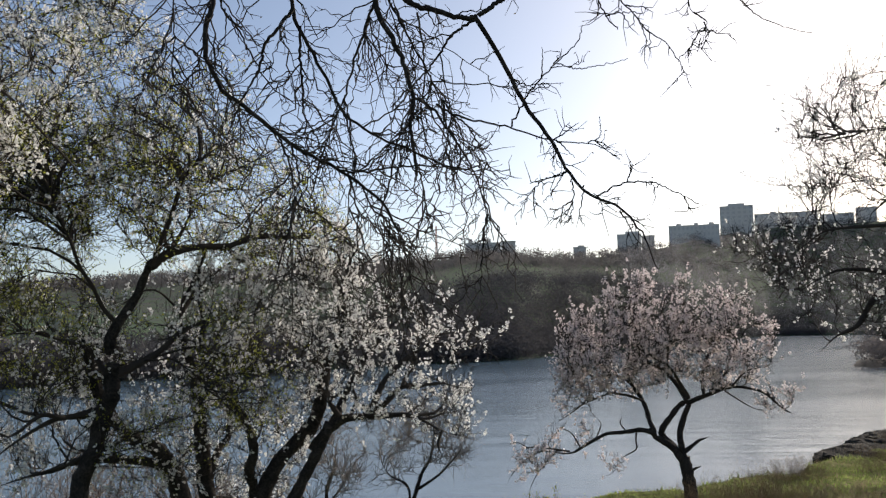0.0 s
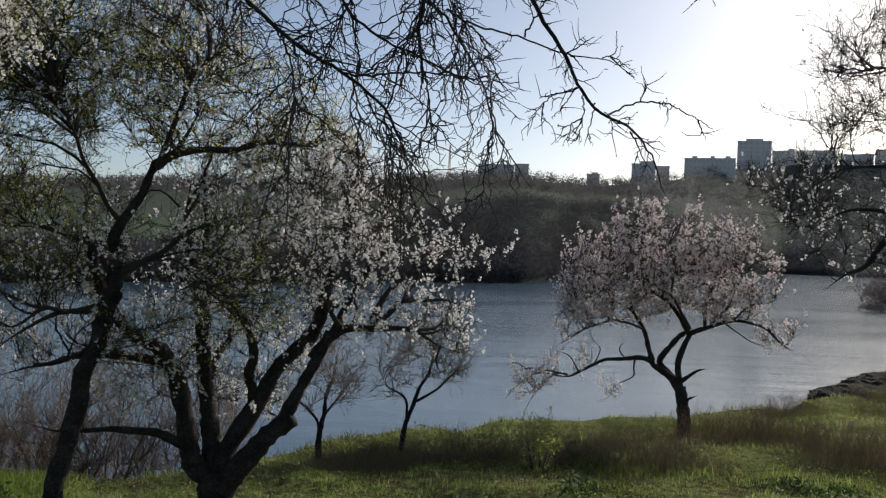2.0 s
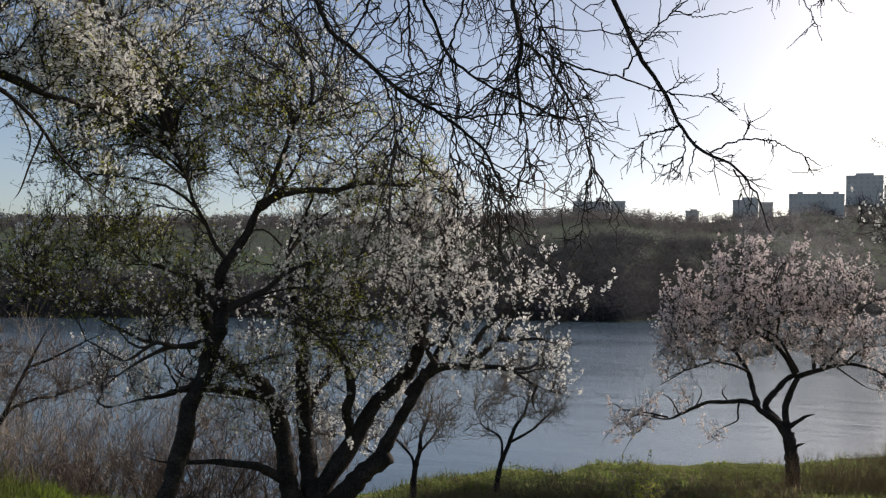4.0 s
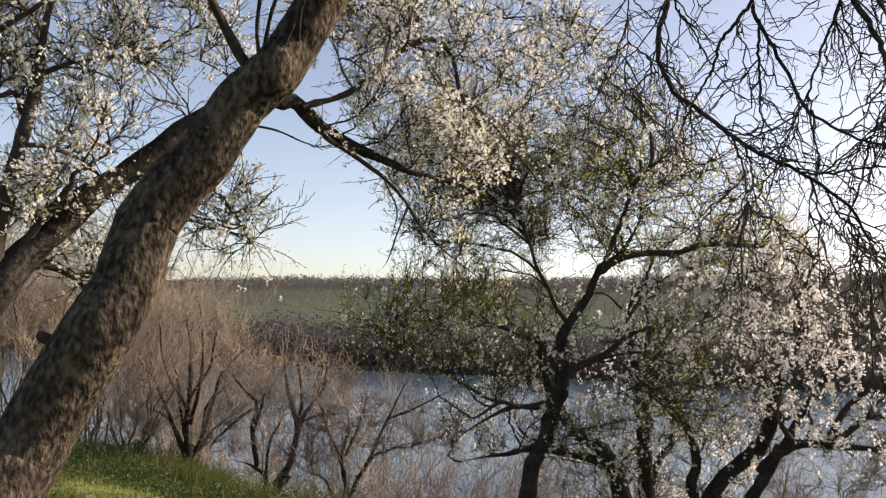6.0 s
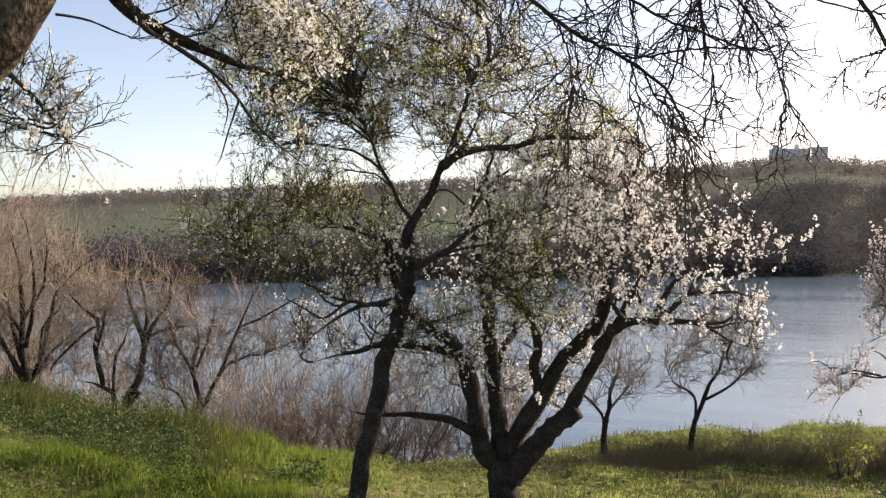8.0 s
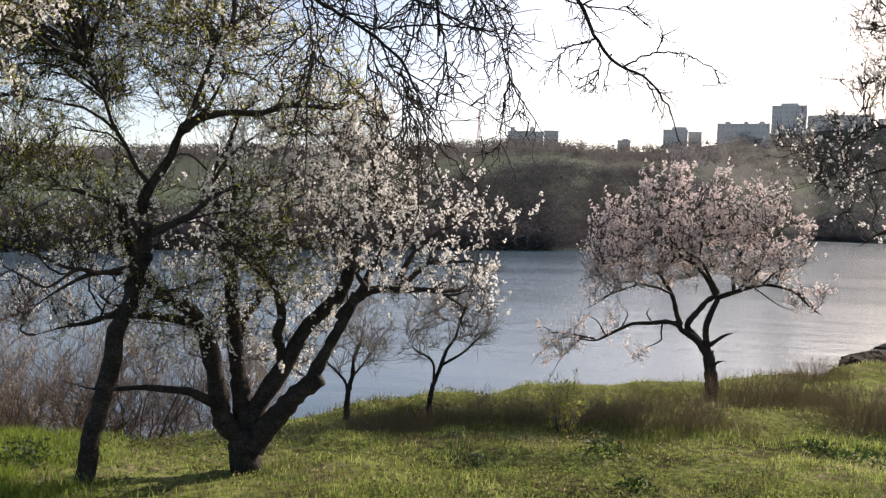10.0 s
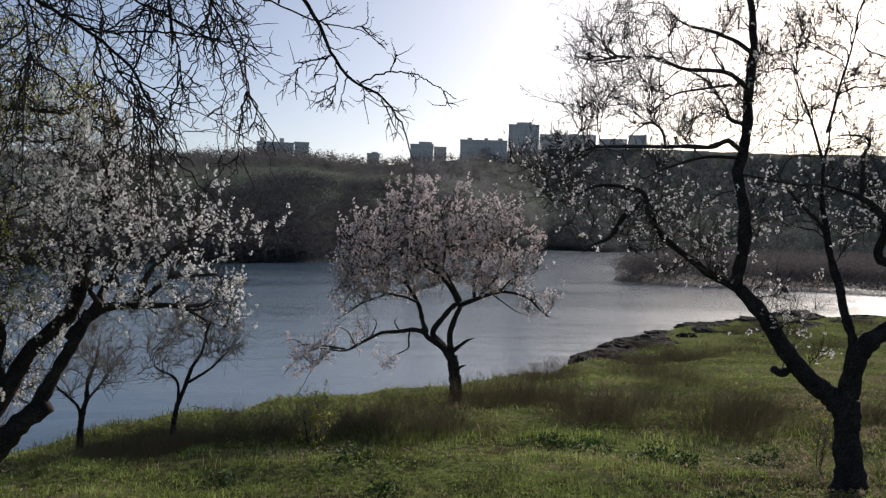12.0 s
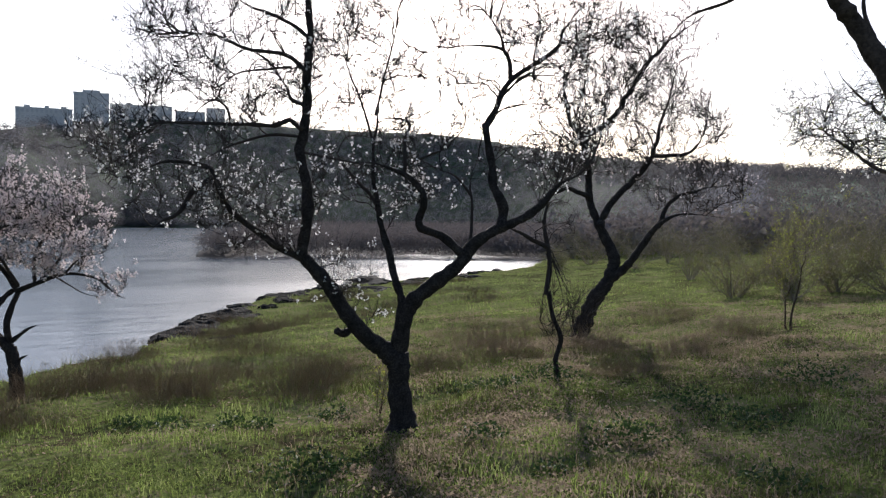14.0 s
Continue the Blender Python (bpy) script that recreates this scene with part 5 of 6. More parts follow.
CORNER.add(0.015, 0.004, [(-0.49, 0, 2.61), (-0.72, 0.1, 2.76), (-0.94, 0.2, 2.66), (-1.18, 0.3, 2.63), (-1.35, 0.4, 2.52)])
CORNER.add(0.015, 0.004, [(-0.13, 0.3, 1.85), (-0.29, 0.67, 2.09), (-0.47, 1.03, 2.28), (-0.63, 1.4, 2.5)])

# gnarled bare shrub at the bank's edge
GNARL_FOOT = (-8.21, 9.85, -0.95, 40.0)
GNARL = Limbs()
GNARL.add(0.06, 0.09, [(0.14, -0.00, -0.34), (0.15, -0.00, 0.00), (0.23, -0.00, 0.29)])
GNARL.add(0.05, 0.0216, [(0.23, -0.00, 0.29), (0.33, 0.02, 0.57), (0.37, 0.03, 0.89), (0.28, 0.05, 1.21), (0.18, 0.07, 1.53), (0.12, 0.08, 1.86), (0.04, 0.10, 2.42)])
GNARL.add(0.034, 0.018, [(0.37, 0.00, 0.89), (0.46, -0.04, 1.19), (0.56, -0.08, 1.32), (0.70, -0.12, 1.57), (0.71, -0.16, 1.90), (0.62, -0.20, 1.99)])
GNARL.add(0.026, 0.0126, [(0.37, -0.00, 1.02), (0.67, -0.15, 1.16), (1.07, -0.30, 1.24)])
GNARL.add(0.03, 0.0144, [(0.35, -0.00, 0.98), (0.40, 0.10, 1.37), (0.32, 0.20, 1.82), (0.19, 0.30, 2.03)])
GNARL.add(0.05, 0.014, [(-0.00, -0.00, -0.33), (-0.02, -0.01, 0.04), (-0.06, -0.02, 0.26), (-0.24, -0.04, 0.41), (-0.52, -0.05, 0.47)])
GNARL.add(0.036, 0.018, [(-0.17, -0.00, 0.38), (-0.27, 0.04, 0.86), (-0.25, 0.08, 1.26), (-0.42, 0.12, 1.42), (-0.60, 0.16, 1.64), (-0.70, 0.20, 2.01)])
GNARL.add(0.024, 0.0126, [(-0.26, 0.10, 1.21), (-0.51, -0.00, 1.03), (-0.78, -0.10, 0.72), (-0.84, -0.20, 0.58)])
GNARL.add(0.024, 0.0126, [(-0.04, 0.00, 0.28), (-0.03, 0.10, 0.63), (0.07, 0.20, 0.94), (0.20, 0.30, 1.25)])
GNARL.add(0.022, 0.0126, [(-0.25, -0.00, 0.88), (-0.15, -0.10, 1.37), (-0.03, -0.20, 1.48)])

# fan of tall thin bare stems on the bank
FAN_FOOT = (-9.46, 9.51, -0.80, 45.0)
FAN = Limbs()
FAN.add(0.06, 0.09, [(0.05, 0.00, -0.42), (0.05, 0.00, -0.10), (0.00, 0.00, 0.19), (-0.03, 0.00, 0.39)])
FAN.add(0.045, 0.018, [(-0.03, 0.00, 0.39), (-0.06, 0.04, 0.71), (-0.07, 0.08, 1.20), (-0.09, 0.12, 1.61), (-0.18, 0.16, 2.10), (-0.30, 0.20, 2.50)])
FAN.add(0.032, 0.0144, [(-0.03, 0.00, 0.19), (-0.22, -0.10, 0.65), (-0.40, -0.20, 1.04), (-0.59, -0.30, 1.41), (-0.80, -0.40, 1.65)])
FAN.add(0.026, 0.0126, [(-0.06, 0.00, 0.31), (-0.32, 0.17, 0.76), (-0.64, 0.33, 0.90), (-0.99, 0.50, 1.05)])
FAN.add(0.03, 0.0144, [(-0.02, 0.00, 0.39), (-0.17, 0.13, 0.93), (-0.28, 0.27, 1.43), (-0.46, 0.40, 1.87)])
FAN.add(0.032, 0.0144, [(0.04, 0.00, 0.19), (0.19, -0.06, 0.65), (0.28, -0.12, 1.13), (0.37, -0.18, 1.48), (0.62, -0.24, 1.82), (0.88, -0.30, 2.02)])
FAN.add(0.026, 0.0126, [(0.08, 0.00, 0.27), (0.38, 0.10, 0.70), (0.70, 0.20, 0.94), (1.04, 0.30, 1.13)])
FAN.add(0.03, 0.0126, [(-0.02, -0.00, 0.72), (0.07, -0.05, 1.30), (0.08, -0.10, 1.79), (0.01, -0.15, 2.28), (-0.11, -0.20, 2.72)])
FAN.add(0.026, 0.0126, [(-0.06, 0.00, 1.13), (0.20, 0.10, 1.62), (0.25, 0.20, 2.12), (0.20, 0.30, 2.58)])
FAN.add(0.024, 0.0108, [(-0.07, 0.00, 0.96), (-0.39, -0.10, 1.45), (-0.53, -0.20, 1.93), (-0.59, -0.30, 2.32)])
FAN.add(0.024, 0.0108, [(0.17, 0.20, 0.36), (0.21, 0.28, 0.94), (0.53, 0.35, 1.45), (0.61, 0.43, 2.14), (0.68, 0.50, 2.58)])

# spreading thin bare shrub on the bank
SPREAD_FOOT = (-7.11, 10.19, -1.14, 35.1)
SPREAD = Limbs()
SPREAD.add(0.05, 0.072, [(0.01, -0.00, -0.35), (0.00, -0.00, -0.03), (0.03, -0.00, 0.28)])
SPREAD.add(0.036, 0.0144, [(0.03, -0.00, 0.28), (0.00, 0.05, 0.55), (-0.06, 0.10, 0.90), (0.01, 0.15, 1.30), (-0.12, 0.20, 1.68)])
SPREAD.add(0.034, 0.0126, [(0.06, -0.00, 0.25), (0.27, -0.08, 0.69), (0.54, -0.15, 1.36), (0.67, -0.22, 1.69), (0.81, -0.30, 2.03)])
SPREAD.add(0.028, 0.0108, [(0.16, -0.00, 0.45), (0.43, 0.10, 0.84), (0.91, 0.20, 1.00), (1.44, 0.30, 1.11)])
SPREAD.add(0.024, 0.0108, [(-0.07, -0.00, 0.05), (-0.25, -0.10, 0.49), (-0.53, -0.20, 0.61)])
SPREAD.add(0.02, 0.009, [(0.56, -0.20, 1.40), (1.00, -0.30, 1.63), (1.55, -0.40, 1.96)])
SPREAD.add(0.024, 0.0108, [(-0.03, -0.00, 0.68), (-0.27, 0.07, 1.14), (-0.37, 0.13, 1.45), (-0.54, 0.20, 1.60)])
SPREAD.add(0.022, 0.0108, [(-0.01, -0.00, 0.84), (0.15, 0.10, 1.23), (0.23, 0.20, 1.55), (0.26, 0.30, 1.83)])

# thin bare sapling at the bank's edge
SAPLING_FOOT = (-1.32, 9.23, -0.67, 8.7)
SAPLING = Limbs()
SAPLING.add(0.035, 0.03, [(0, 0, -0.05), (0, 0, 0.1), (0.03, 0, 0.28)])
SAPLING.add(0.028, 0.008, [(0.03, 0, 0.28), (0.07, 0.03, 0.56), (0.14, 0.07, 0.88), (0.18, 0.1, 1.17)])
SAPLING.add(0.02, 0.006, [(0.01, 0, 0.22), (-0.03, -0.07, 0.39), (-0.2, -0.13, 0.59), (-0.33, -0.2, 0.74)])
SAPLING.add(0.015, 0.005, [(0.05, 0, 0.4), (0.22, 0.1, 0.62), (0.34, 0.2, 0.79)])

# forking bare sapling at the bank's edge
FORKLING_FOOT = (-0.47, 10.14, -0.74, 3.1)
FORKLING = Limbs()
FORKLING.add(0.035, 0.028, [(0, 0, -0.05), (0.01, 0, 0.05), (0.05, 0, 0.26)])
FORKLING.add(0.025, 0.007, [(0.05, 0, 0.26), (0.18, 0.05, 0.62), (0.31, 0.1, 0.89), (0.35, 0.15, 1.17), (0.28, 0.2, 1.37)])
FORKLING.add(0.02, 0.006, [(0.04, 0, 0.21), (0.02, -0.07, 0.55), (-0.17, -0.13, 0.69), (-0.29, -0.2, 0.87)])
FORKLING.add(0.018, 0.006, [(0.14, 0, 0.51), (0.4, -0.1, 0.69), (0.57, -0.2, 0.89), (0.67, -0.3, 1.03)])

LEFT_CROWN = [(1.29, -0.20, 1.74, 0.87, 0.80, 0.61), (0.40, 0.10, 2.20, 0.90, 0.80, 0.90), (-0.43, -0.10, 1.57, 0.75, 0.70, 0.79), (0.85, 0.30, 2.35, 0.56, 0.60, 0.51), (0.25, 0.20, 1.06, 0.55, 0.50, 0.50), (-1.19, -0.20, 1.35, 0.61, 0.50, 0.39)]
FRONT_CROWN = [(0.80, -0.30, 2.95, 0.91, 0.80, 0.55), (-0.14, 0.10, 1.97, 0.76, 0.60, 0.46), (1.50, -0.10, 2.78, 0.60, 0.60, 0.36), (0.30, -0.40, 3.05, 0.80, 0.70, 0.51), (-0.10, -0.10, 2.95, 0.70, 0.60, 0.45), (0.40, 0.10, 3.10, 0.70, 0.50, 0.40), (-0.44, -0.40, 3.16, 0.54, 0.60, 0.51), (-0.59, -0.10, 1.99, 0.48, 0.40, 0.34), (-0.95, 0.00, 2.00, 0.40, 0.35, 0.22), (-0.30, -0.20, 2.60, 0.60, 0.60, 0.50), (0.40, -0.30, 3.50, 1.00, 0.60, 0.40), (1.13, -0.40, 1.74, 0.43, 0.40, 0.51)]
MIDDLE_CROWN = [(-0.71, -0.10, 3.06, 0.35, 0.60, 0.30), (-1.08, 0.00, 2.59, 0.63, 0.80, 0.39), (-0.40, 0.00, 2.65, 0.63, 0.80, 0.41), (0.28, 0.10, 2.63, 0.56, 0.80, 0.41), (0.75, 0.00, 2.35, 0.51, 0.60, 0.41), (-1.48, -0.10, 2.11, 0.44, 0.60, 0.42), (-0.82, 0.10, 2.17, 0.77, 0.90, 0.43), (-0.01, 0.00, 2.20, 0.76, 0.90, 0.38), (0.83, -0.20, 1.96, 0.46, 0.40, 0.25), (-1.53, -0.10, 1.56, 0.35, 0.50, 0.32), (-0.99, 0.30, 1.64, 0.43, 0.40, 0.22), (-2.08, -0.30, 0.71, 0.41, 0.30, 0.13), (-2.22, -0.40, 0.62, 0.30, 0.25, 0.16), (-1.95, -0.30, 0.62, 0.30, 0.25, 0.18), (-1.60, -0.20, 0.95, 0.35, 0.25, 0.16), (-1.00, -0.20, 0.58, 0.18, 0.20, 0.10), (1.17, -0.30, 1.50, 0.25, 0.30, 0.20), (-1.38, -0.10, 1.80, 0.50, 0.60, 0.32), (-0.46, 0.10, 1.87, 0.68, 0.60, 0.24), (0.55, -0.10, 1.80, 0.50, 0.50, 0.18)]
FORKED_CROWN = [(-2.19, 0.00, 3.41, 0.48, 0.50, 0.43), (-1.41, 0.00, 3.10, 0.48, 0.50, 0.32), (-0.52, 0.10, 3.45, 0.49, 0.50, 0.49), (0.23, 0.10, 3.04, 0.49, 0.50, 0.49), (1.69, 0.10, 3.87, 0.54, 0.50, 0.43), (1.11, 0.20, 3.99, 0.49, 0.50, 0.38), (-0.08, 0.10, 2.28, 0.43, 0.40, 0.33), (-2.03, 0.00, 3.82, 0.59, 0.50, 0.38), (-2.23, -0.40, 2.44, 0.77, 0.60, 0.46), (-1.46, -0.30, 2.04, 0.57, 0.50, 0.41), (-1.57, 0.00, 3.52, 0.91, 0.80, 0.59), (-0.36, 0.20, 2.77, 0.55, 0.60, 0.71), (0.83, 0.20, 3.71, 0.82, 0.80, 0.55), (0.01, 0.10, 3.73, 0.71, 0.60, 0.49), (-0.84, 0.10, 3.82, 0.65, 0.60, 0.49), (-0.83, 0.00, 3.22, 0.64, 0.50, 0.38), (1.54, 0.10, 3.44, 0.49, 0.50, 0.60), (-1.86, -0.30, 2.95, 0.67, 0.40, 0.31), (1.42, 0.00, 2.67, 0.59, 0.60, 0.54), (-2.54, -0.50, 2.72, 0.45, 0.40, 0.30), (-0.40, 0.00, 1.25, 0.32, 0.30, 0.32), (-0.83, 0.00, 2.27, 0.43, 0.40, 0.32), (0.34, 0.00, 2.44, 0.48, 0.40, 0.38), (-1.40, -0.35, 1.89, 0.36, 0.30, 0.23), (-1.64, -0.40, 2.04, 0.31, 0.30, 0.23), (-1.17, -0.20, 1.71, 0.24, 0.25, 0.18), (-1.91, -0.50, 2.19, 0.30, 0.30, 0.20), (-0.61, 0.00, 1.36, 0.21, 0.25, 0.27)]
TWIN_CROWN = [(0.40, 0.20, 5.13, 1.32, 1.20, 1.10), (1.33, 0.20, 5.43, 1.10, 1.00, 0.99), (2.06, 0.00, 3.82, 0.76, 0.70, 0.76), (0.52, 0.00, 3.62, 0.98, 0.80, 0.76), (1.97, 0.00, 2.99, 1.19, 0.80, 0.65), (1.56, 0.20, 4.27, 0.99, 0.90, 0.99), (-0.11, 0.00, 3.62, 0.87, 0.80, 0.76)]
BACK_CROWN = [(0.05, 0.00, 2.32, 0.21, 0.18, 0.19), (0.24, 0.00, 2.26, 0.24, 0.20, 0.21), (0.41, -0.00, 2.45, 0.20, 0.17, 0.16), (0.65, 0.10, 1.97, 0.13, 0.13, 0.15), (0.17, 0.00, 1.98, 0.18, 0.16, 0.13), (0.99, 0.10, 2.65, 0.24, 0.19, 0.13), (1.26, 0.15, 2.69, 0.31, 0.24, 0.14), (1.58, 0.25, 2.61, 0.36, 0.26, 0.15), (1.90, 0.30, 2.86, 0.31, 0.24, 0.08), (1.14, 0.10, 2.40, 0.23, 0.19, 0.13), (0.96, 0.10, 2.22, 0.09, 0.11, 0.09), (0.29, 0.10, 1.78, 0.16, 0.15, 0.09), (1.35, 0.15, 2.26, 0.27, 0.21, 0.17), (0.51, 0.10, 1.98, 0.14, 0.14, 0.13)]
NEAR_CROWN = [(0.80, 0.00, 2.75, 0.35, 0.30, 0.25), (1.10, 0.00, 2.95, 0.35, 0.35, 0.25)]
CORNER_CROWN = [(-0.51, 0.90, 2.11, 0.36, 0.60, 0.23), (-0.32, 0.90, 2.03, 0.29, 0.60, 0.23), (-0.73, 1.10, 2.18, 0.20, 0.40, 0.17), (-0.37, 0.80, 2.28, 0.22, 0.40, 0.16)]
GNARL_CROWN = [(-0.34, 0.00, 1.35, 0.51, 0.50, 0.51), (0.33, 0.00, 1.62, 0.68, 0.50, 0.51), (0.75, 0.00, 1.39, 0.51, 0.50, 0.51), (-0.69, 0.00, 0.87, 0.42, 0.40, 0.34)]
FAN_CROWN = [(-0.08, 0.00, 1.78, 0.80, 0.80, 1.06), (-0.57, 0.00, 1.19, 0.62, 0.60, 0.71), (0.48, 0.00, 1.39, 0.62, 0.60, 0.71)]
SPREAD_CROWN = [(-0.10, 0.00, 1.48, 0.57, 0.60, 0.66), (0.63, 0.00, 1.26, 0.66, 0.60, 0.57), (1.27, 0.00, 1.29, 0.49, 0.40, 0.33), (-0.52, 0.00, 0.91, 0.41, 0.40, 0.41)]
SAPLING_CROWN = [(0.15, 0.00, 0.94, 0.37, 0.50, 0.48), (-0.25, 0.00, 0.64, 0.25, 0.40, 0.24), (0.27, 0.00, 0.76, 0.25, 0.30, 0.32)]
FORKLING_CROWN = [(0.28, 0.00, 1.12, 0.54, 0.60, 0.44), (-0.17, 0.00, 0.77, 0.32, 0.40, 0.30), (0.62, 0.00, 0.92, 0.32, 0.40, 0.30)]
WHITE = "blossoming trees"
tree("blossom_tree", LEFT_FOOT, LEFT, LEFT_CROWN, "many-stemmed dark tree full of white blossom on the bank", WHITE, seed=3, n1=85, n2=460, n3=3400, bloom=24000, bloom_size=0.0112, fine=0.8, twig_r=0.0018, shoots=(850, (0.12, 0.34), 0.0022, 0.6),  branch_r=1.5, twig_len=(0.1, 0.26), lift=0.35)
tree("leafing_tree", FRONT_FOOT, FRONT, FRONT_CROWN, "slender leaning tree with yellow-green young leaves", "", seed=4, n1=130, n2=860, n3=7400, bloom=17000, bloom_size=0.0095, branch_r=0.9, fine=0.75, twig_r=0.0017, leaves=36000, leaf_size=0.0155, shoots=(700, (0.15, 0.4), 0.0021, 0.3), twig_len=(0.08, 0.28), lift=0.1)
tree("blossom_tree", MIDDLE_FOOT, MIDDLE, MIDDLE_CROWN, "round-crowned tree with pinkish white blossom above the water", WHITE, seed=5, n1=100, n2=440, n3=2800, bloom=24000, bloom_size=0.0155, shoots=(1200, (0.12, 0.36), 0.003, 0.5), branch_r=1.5, petals=BLOSSOM_PINK, twig_len=(0.1, 0.28), twig_r=0.0034, lift=0.3)
tree("blossom_tree", FORKED_FOOT, FORKED, FORKED_CROWN, "dark forked tree with thin white blossom in the grass", WHITE, seed=6, fine=0.86, n1=220, n2=900, n3=6200, bloom=15000, bloom_size=0.0104, twig_len=(0.1, 0.3), twig_r=0.0022, lift=0.35, shoots=(1100, (0.18, 0.48), 0.0028, 0.3))
tree("blossom_tree", TWIN_FOOT, TWIN, TWIN_CROWN, "leaning twin-stemmed tree with thin blossom farther along", WHITE, seed=8, fine=0.9, n1=130, n2=600, n3=5200, bloom=6000, bloom_size=0.014, petals=BLOSSOM_PINK, twig_len=(0.2, 0.5), twig_r=0.0035, lift=0.45, shoots=(800, (0.2, 0.6), 0.0045, 0.3))
tree("dead_stem", THIN_FOOT, THIN, [(0, 0, 1.9, 0.35, 0.3, 0.4), (0, 0, 0.9, 0.25, 0.3, 0.5)], "crooked thin dead stem in the meadow", "", seed=9, n1=16, n2=50, n3=240, twig_len=(0.1, 0.3))
tree("old_tree", NEAR_FOOT, NEAR, NEAR_CROWN, "old leaning tree with rough bark and overhanging bare boughs", "", BARK_WARM, seed=10, branch_r=0.5, fine=0.6, n1=14, n2=40, n3=220, buds=500, twig_len=(0.05, 0.18), twig_r=0.0011, lift=0.2, sides=14, rough=0.05, limb_mat=BARK_DARK, boughs=((BOUGHS, 150, 640, 1500, 0.36, 0.12), (OUTER, 26, 100, 300, 0.16, 0.05)))
tree("blossom_tree", BACK_FOOT, BACK, BACK_CROWN, "blossoming tree whose drooping limbs pass behind the leaning trunk", WHITE, seed=12, n1=80, n2=380, n3=3400, bloom=40000, bloom_size=0.0045, open_share=0.2, branch_r=0.4, fine=0.4, leaves=15000, leaf_size=0.008, twig_len=(0.05, 0.16), twig_r=0.0009, lift=0.15, droop=0.1, shoots=(260, (0.08, 0.22), 0.001, 0.2))
tree("blossom_tree", CORNER_FOOT, CORNER, CORNER_CROWN, "dark leaning tree with small blossom at the meadow", WHITE, BARK_BROWN, seed=13, fine=0.35, branch_r=0.4, n1=26, n2=110, n3=700, bloom=3200, bloom_size=0.0065, leaves=900, leaf_size=0.009, twig_len=(0.08, 0.22), twig_r=0.0011, lift=0.15, droop=0.15)
SHRUB = "bare shrubs on the bank"
tree("bare_shrub", GNARL_FOOT, GNARL, GNARL_CROWN, "gnarled leafless shrub at the river bank's edge", SHRUB, seed=21, limb_mat=BARK_DARK, n1=50, n2=260, n3=1500, twig_len=(0.15, 0.4), twig_r=0.003, lift=0.3, sides=8, category="shrub", twig_mat=TWIG_BROWN)
tree("bare_shrub", FAN_FOOT, FAN, FAN_CROWN, "tall brown shrub of thin fanning stems", SHRUB, seed=22, limb_mat=BARK_DARK, n1=60, n2=280, n3=1500, twig_len=(0.2, 0.5), twig_r=0.003, lift=0.6, sides=8, category="shrub", twig_mat=TWIG_BROWN)
tree("bare_shrub", SPREAD_FOOT, SPREAD, SPREAD_CROWN, "spreading thin leafless shrub below the grass", SHRUB, seed=23, limb_mat=BARK_DARK, n1=50, n2=260, n3=1500, twig_len=(0.15, 0.4), twig_r=0.003, lift=0.3, sides=8, category="shrub", twig_mat=TWIG_UMBER)
tree("bare_sapling", SAPLING_FOOT, SAPLING, SAPLING_CROWN, "thin bare sapling at the bank's edge", "", seed=24, limb_mat=BARK_DARK, n1=16, n2=90, n3=700, twig_len=(0.1, 0.3), twig_r=0.002, lift=0.3, sides=7, twig_mat=TWIG_BROWN)
tree("bare_sapling", FORKLING_FOOT, FORKLING, FORKLING_CROWN, "forking bare sapling above the water", "", seed=25, limb_mat=BARK_DARK, n1=20, n2=120, n3=1000, twig_len=(0.1, 0.3), twig_r=0.002, lift=0.3, sides=7, twig_mat=TWIG_BROWN)


# ---- bare shrubs, saplings ----
def shrub(name, a, r, height, stems, spread, twigs_n, seed, label, mat, group="", stem_r=0.02, twig_r=0.0022, category="shrub", lean=0.0, leaves=0, crook=0.035, forks=16):
    """A bare shrub or sapling: several stems fanning from one root, with branches and twigs."""
    global rng
    rng = np.random.default_rng(seed)
    x, y = place(a, r)
    thing = tagged(new(name), label, category, group)
    thing.matrix_world = pose(float(x), float(y), float(land(x, y)) - 0.05, 0, 0, a)
    P = []
    for i in range(stems):
        ang = rng.uniform(0, 2 * math.pi)
        out = spread * rng.uniform(0.3, 1.0)
        h = height * rng.uniform(0.7, 1.0)
        d = np.array([math.cos(ang) * out + lean, math.sin(ang) * out, 1.0])
        s = np.linspace(0, 1, 12)[:, None]
        path = np.array([math.cos(ang), math.sin(ang), 0]) * 0.05 + d * s * h * [1, 1, 1] + [[0, 0, 0]] + wander(1, 12, crook * height / 3)[0]
        P.append(path)
        rad = np.linspace(stem_r * rng.uniform(0.7, 1.2), stem_r * 0.18, 12)
        bake("stem", [tubes(path[None], rad[None], 7)], BARK_BROWN, thing)
    P = np.array(P)
    Q = sprout(P, stems * forks, (0.15 * height, 0.42 * height), (30, 70), 0.25, 7, 0.3, 0.25)
    W = sprout(Q, twigs_n * 4 // 5, (0.06 * height, 0.2 * height), (20, 60), 0.35, 3)
    bake("twig_spray", [tubes(Q, taper(np.full(len(Q), stem_r * 0.3), 0.0012, 7), 3), tubes(W, taper(np.full(len(W), twig_r), 0.0008, 3), 3)], mat, thing, kind="stuff")
    if leaves:
        bake("foliage", [strew(LEAF, along(W, leaves), rng.uniform(0.6, 1.3, leaves) * 0.022)], LEAF_YOUNG, thing, "yellow-green young leaves", False, kind="stuff")
    return thing


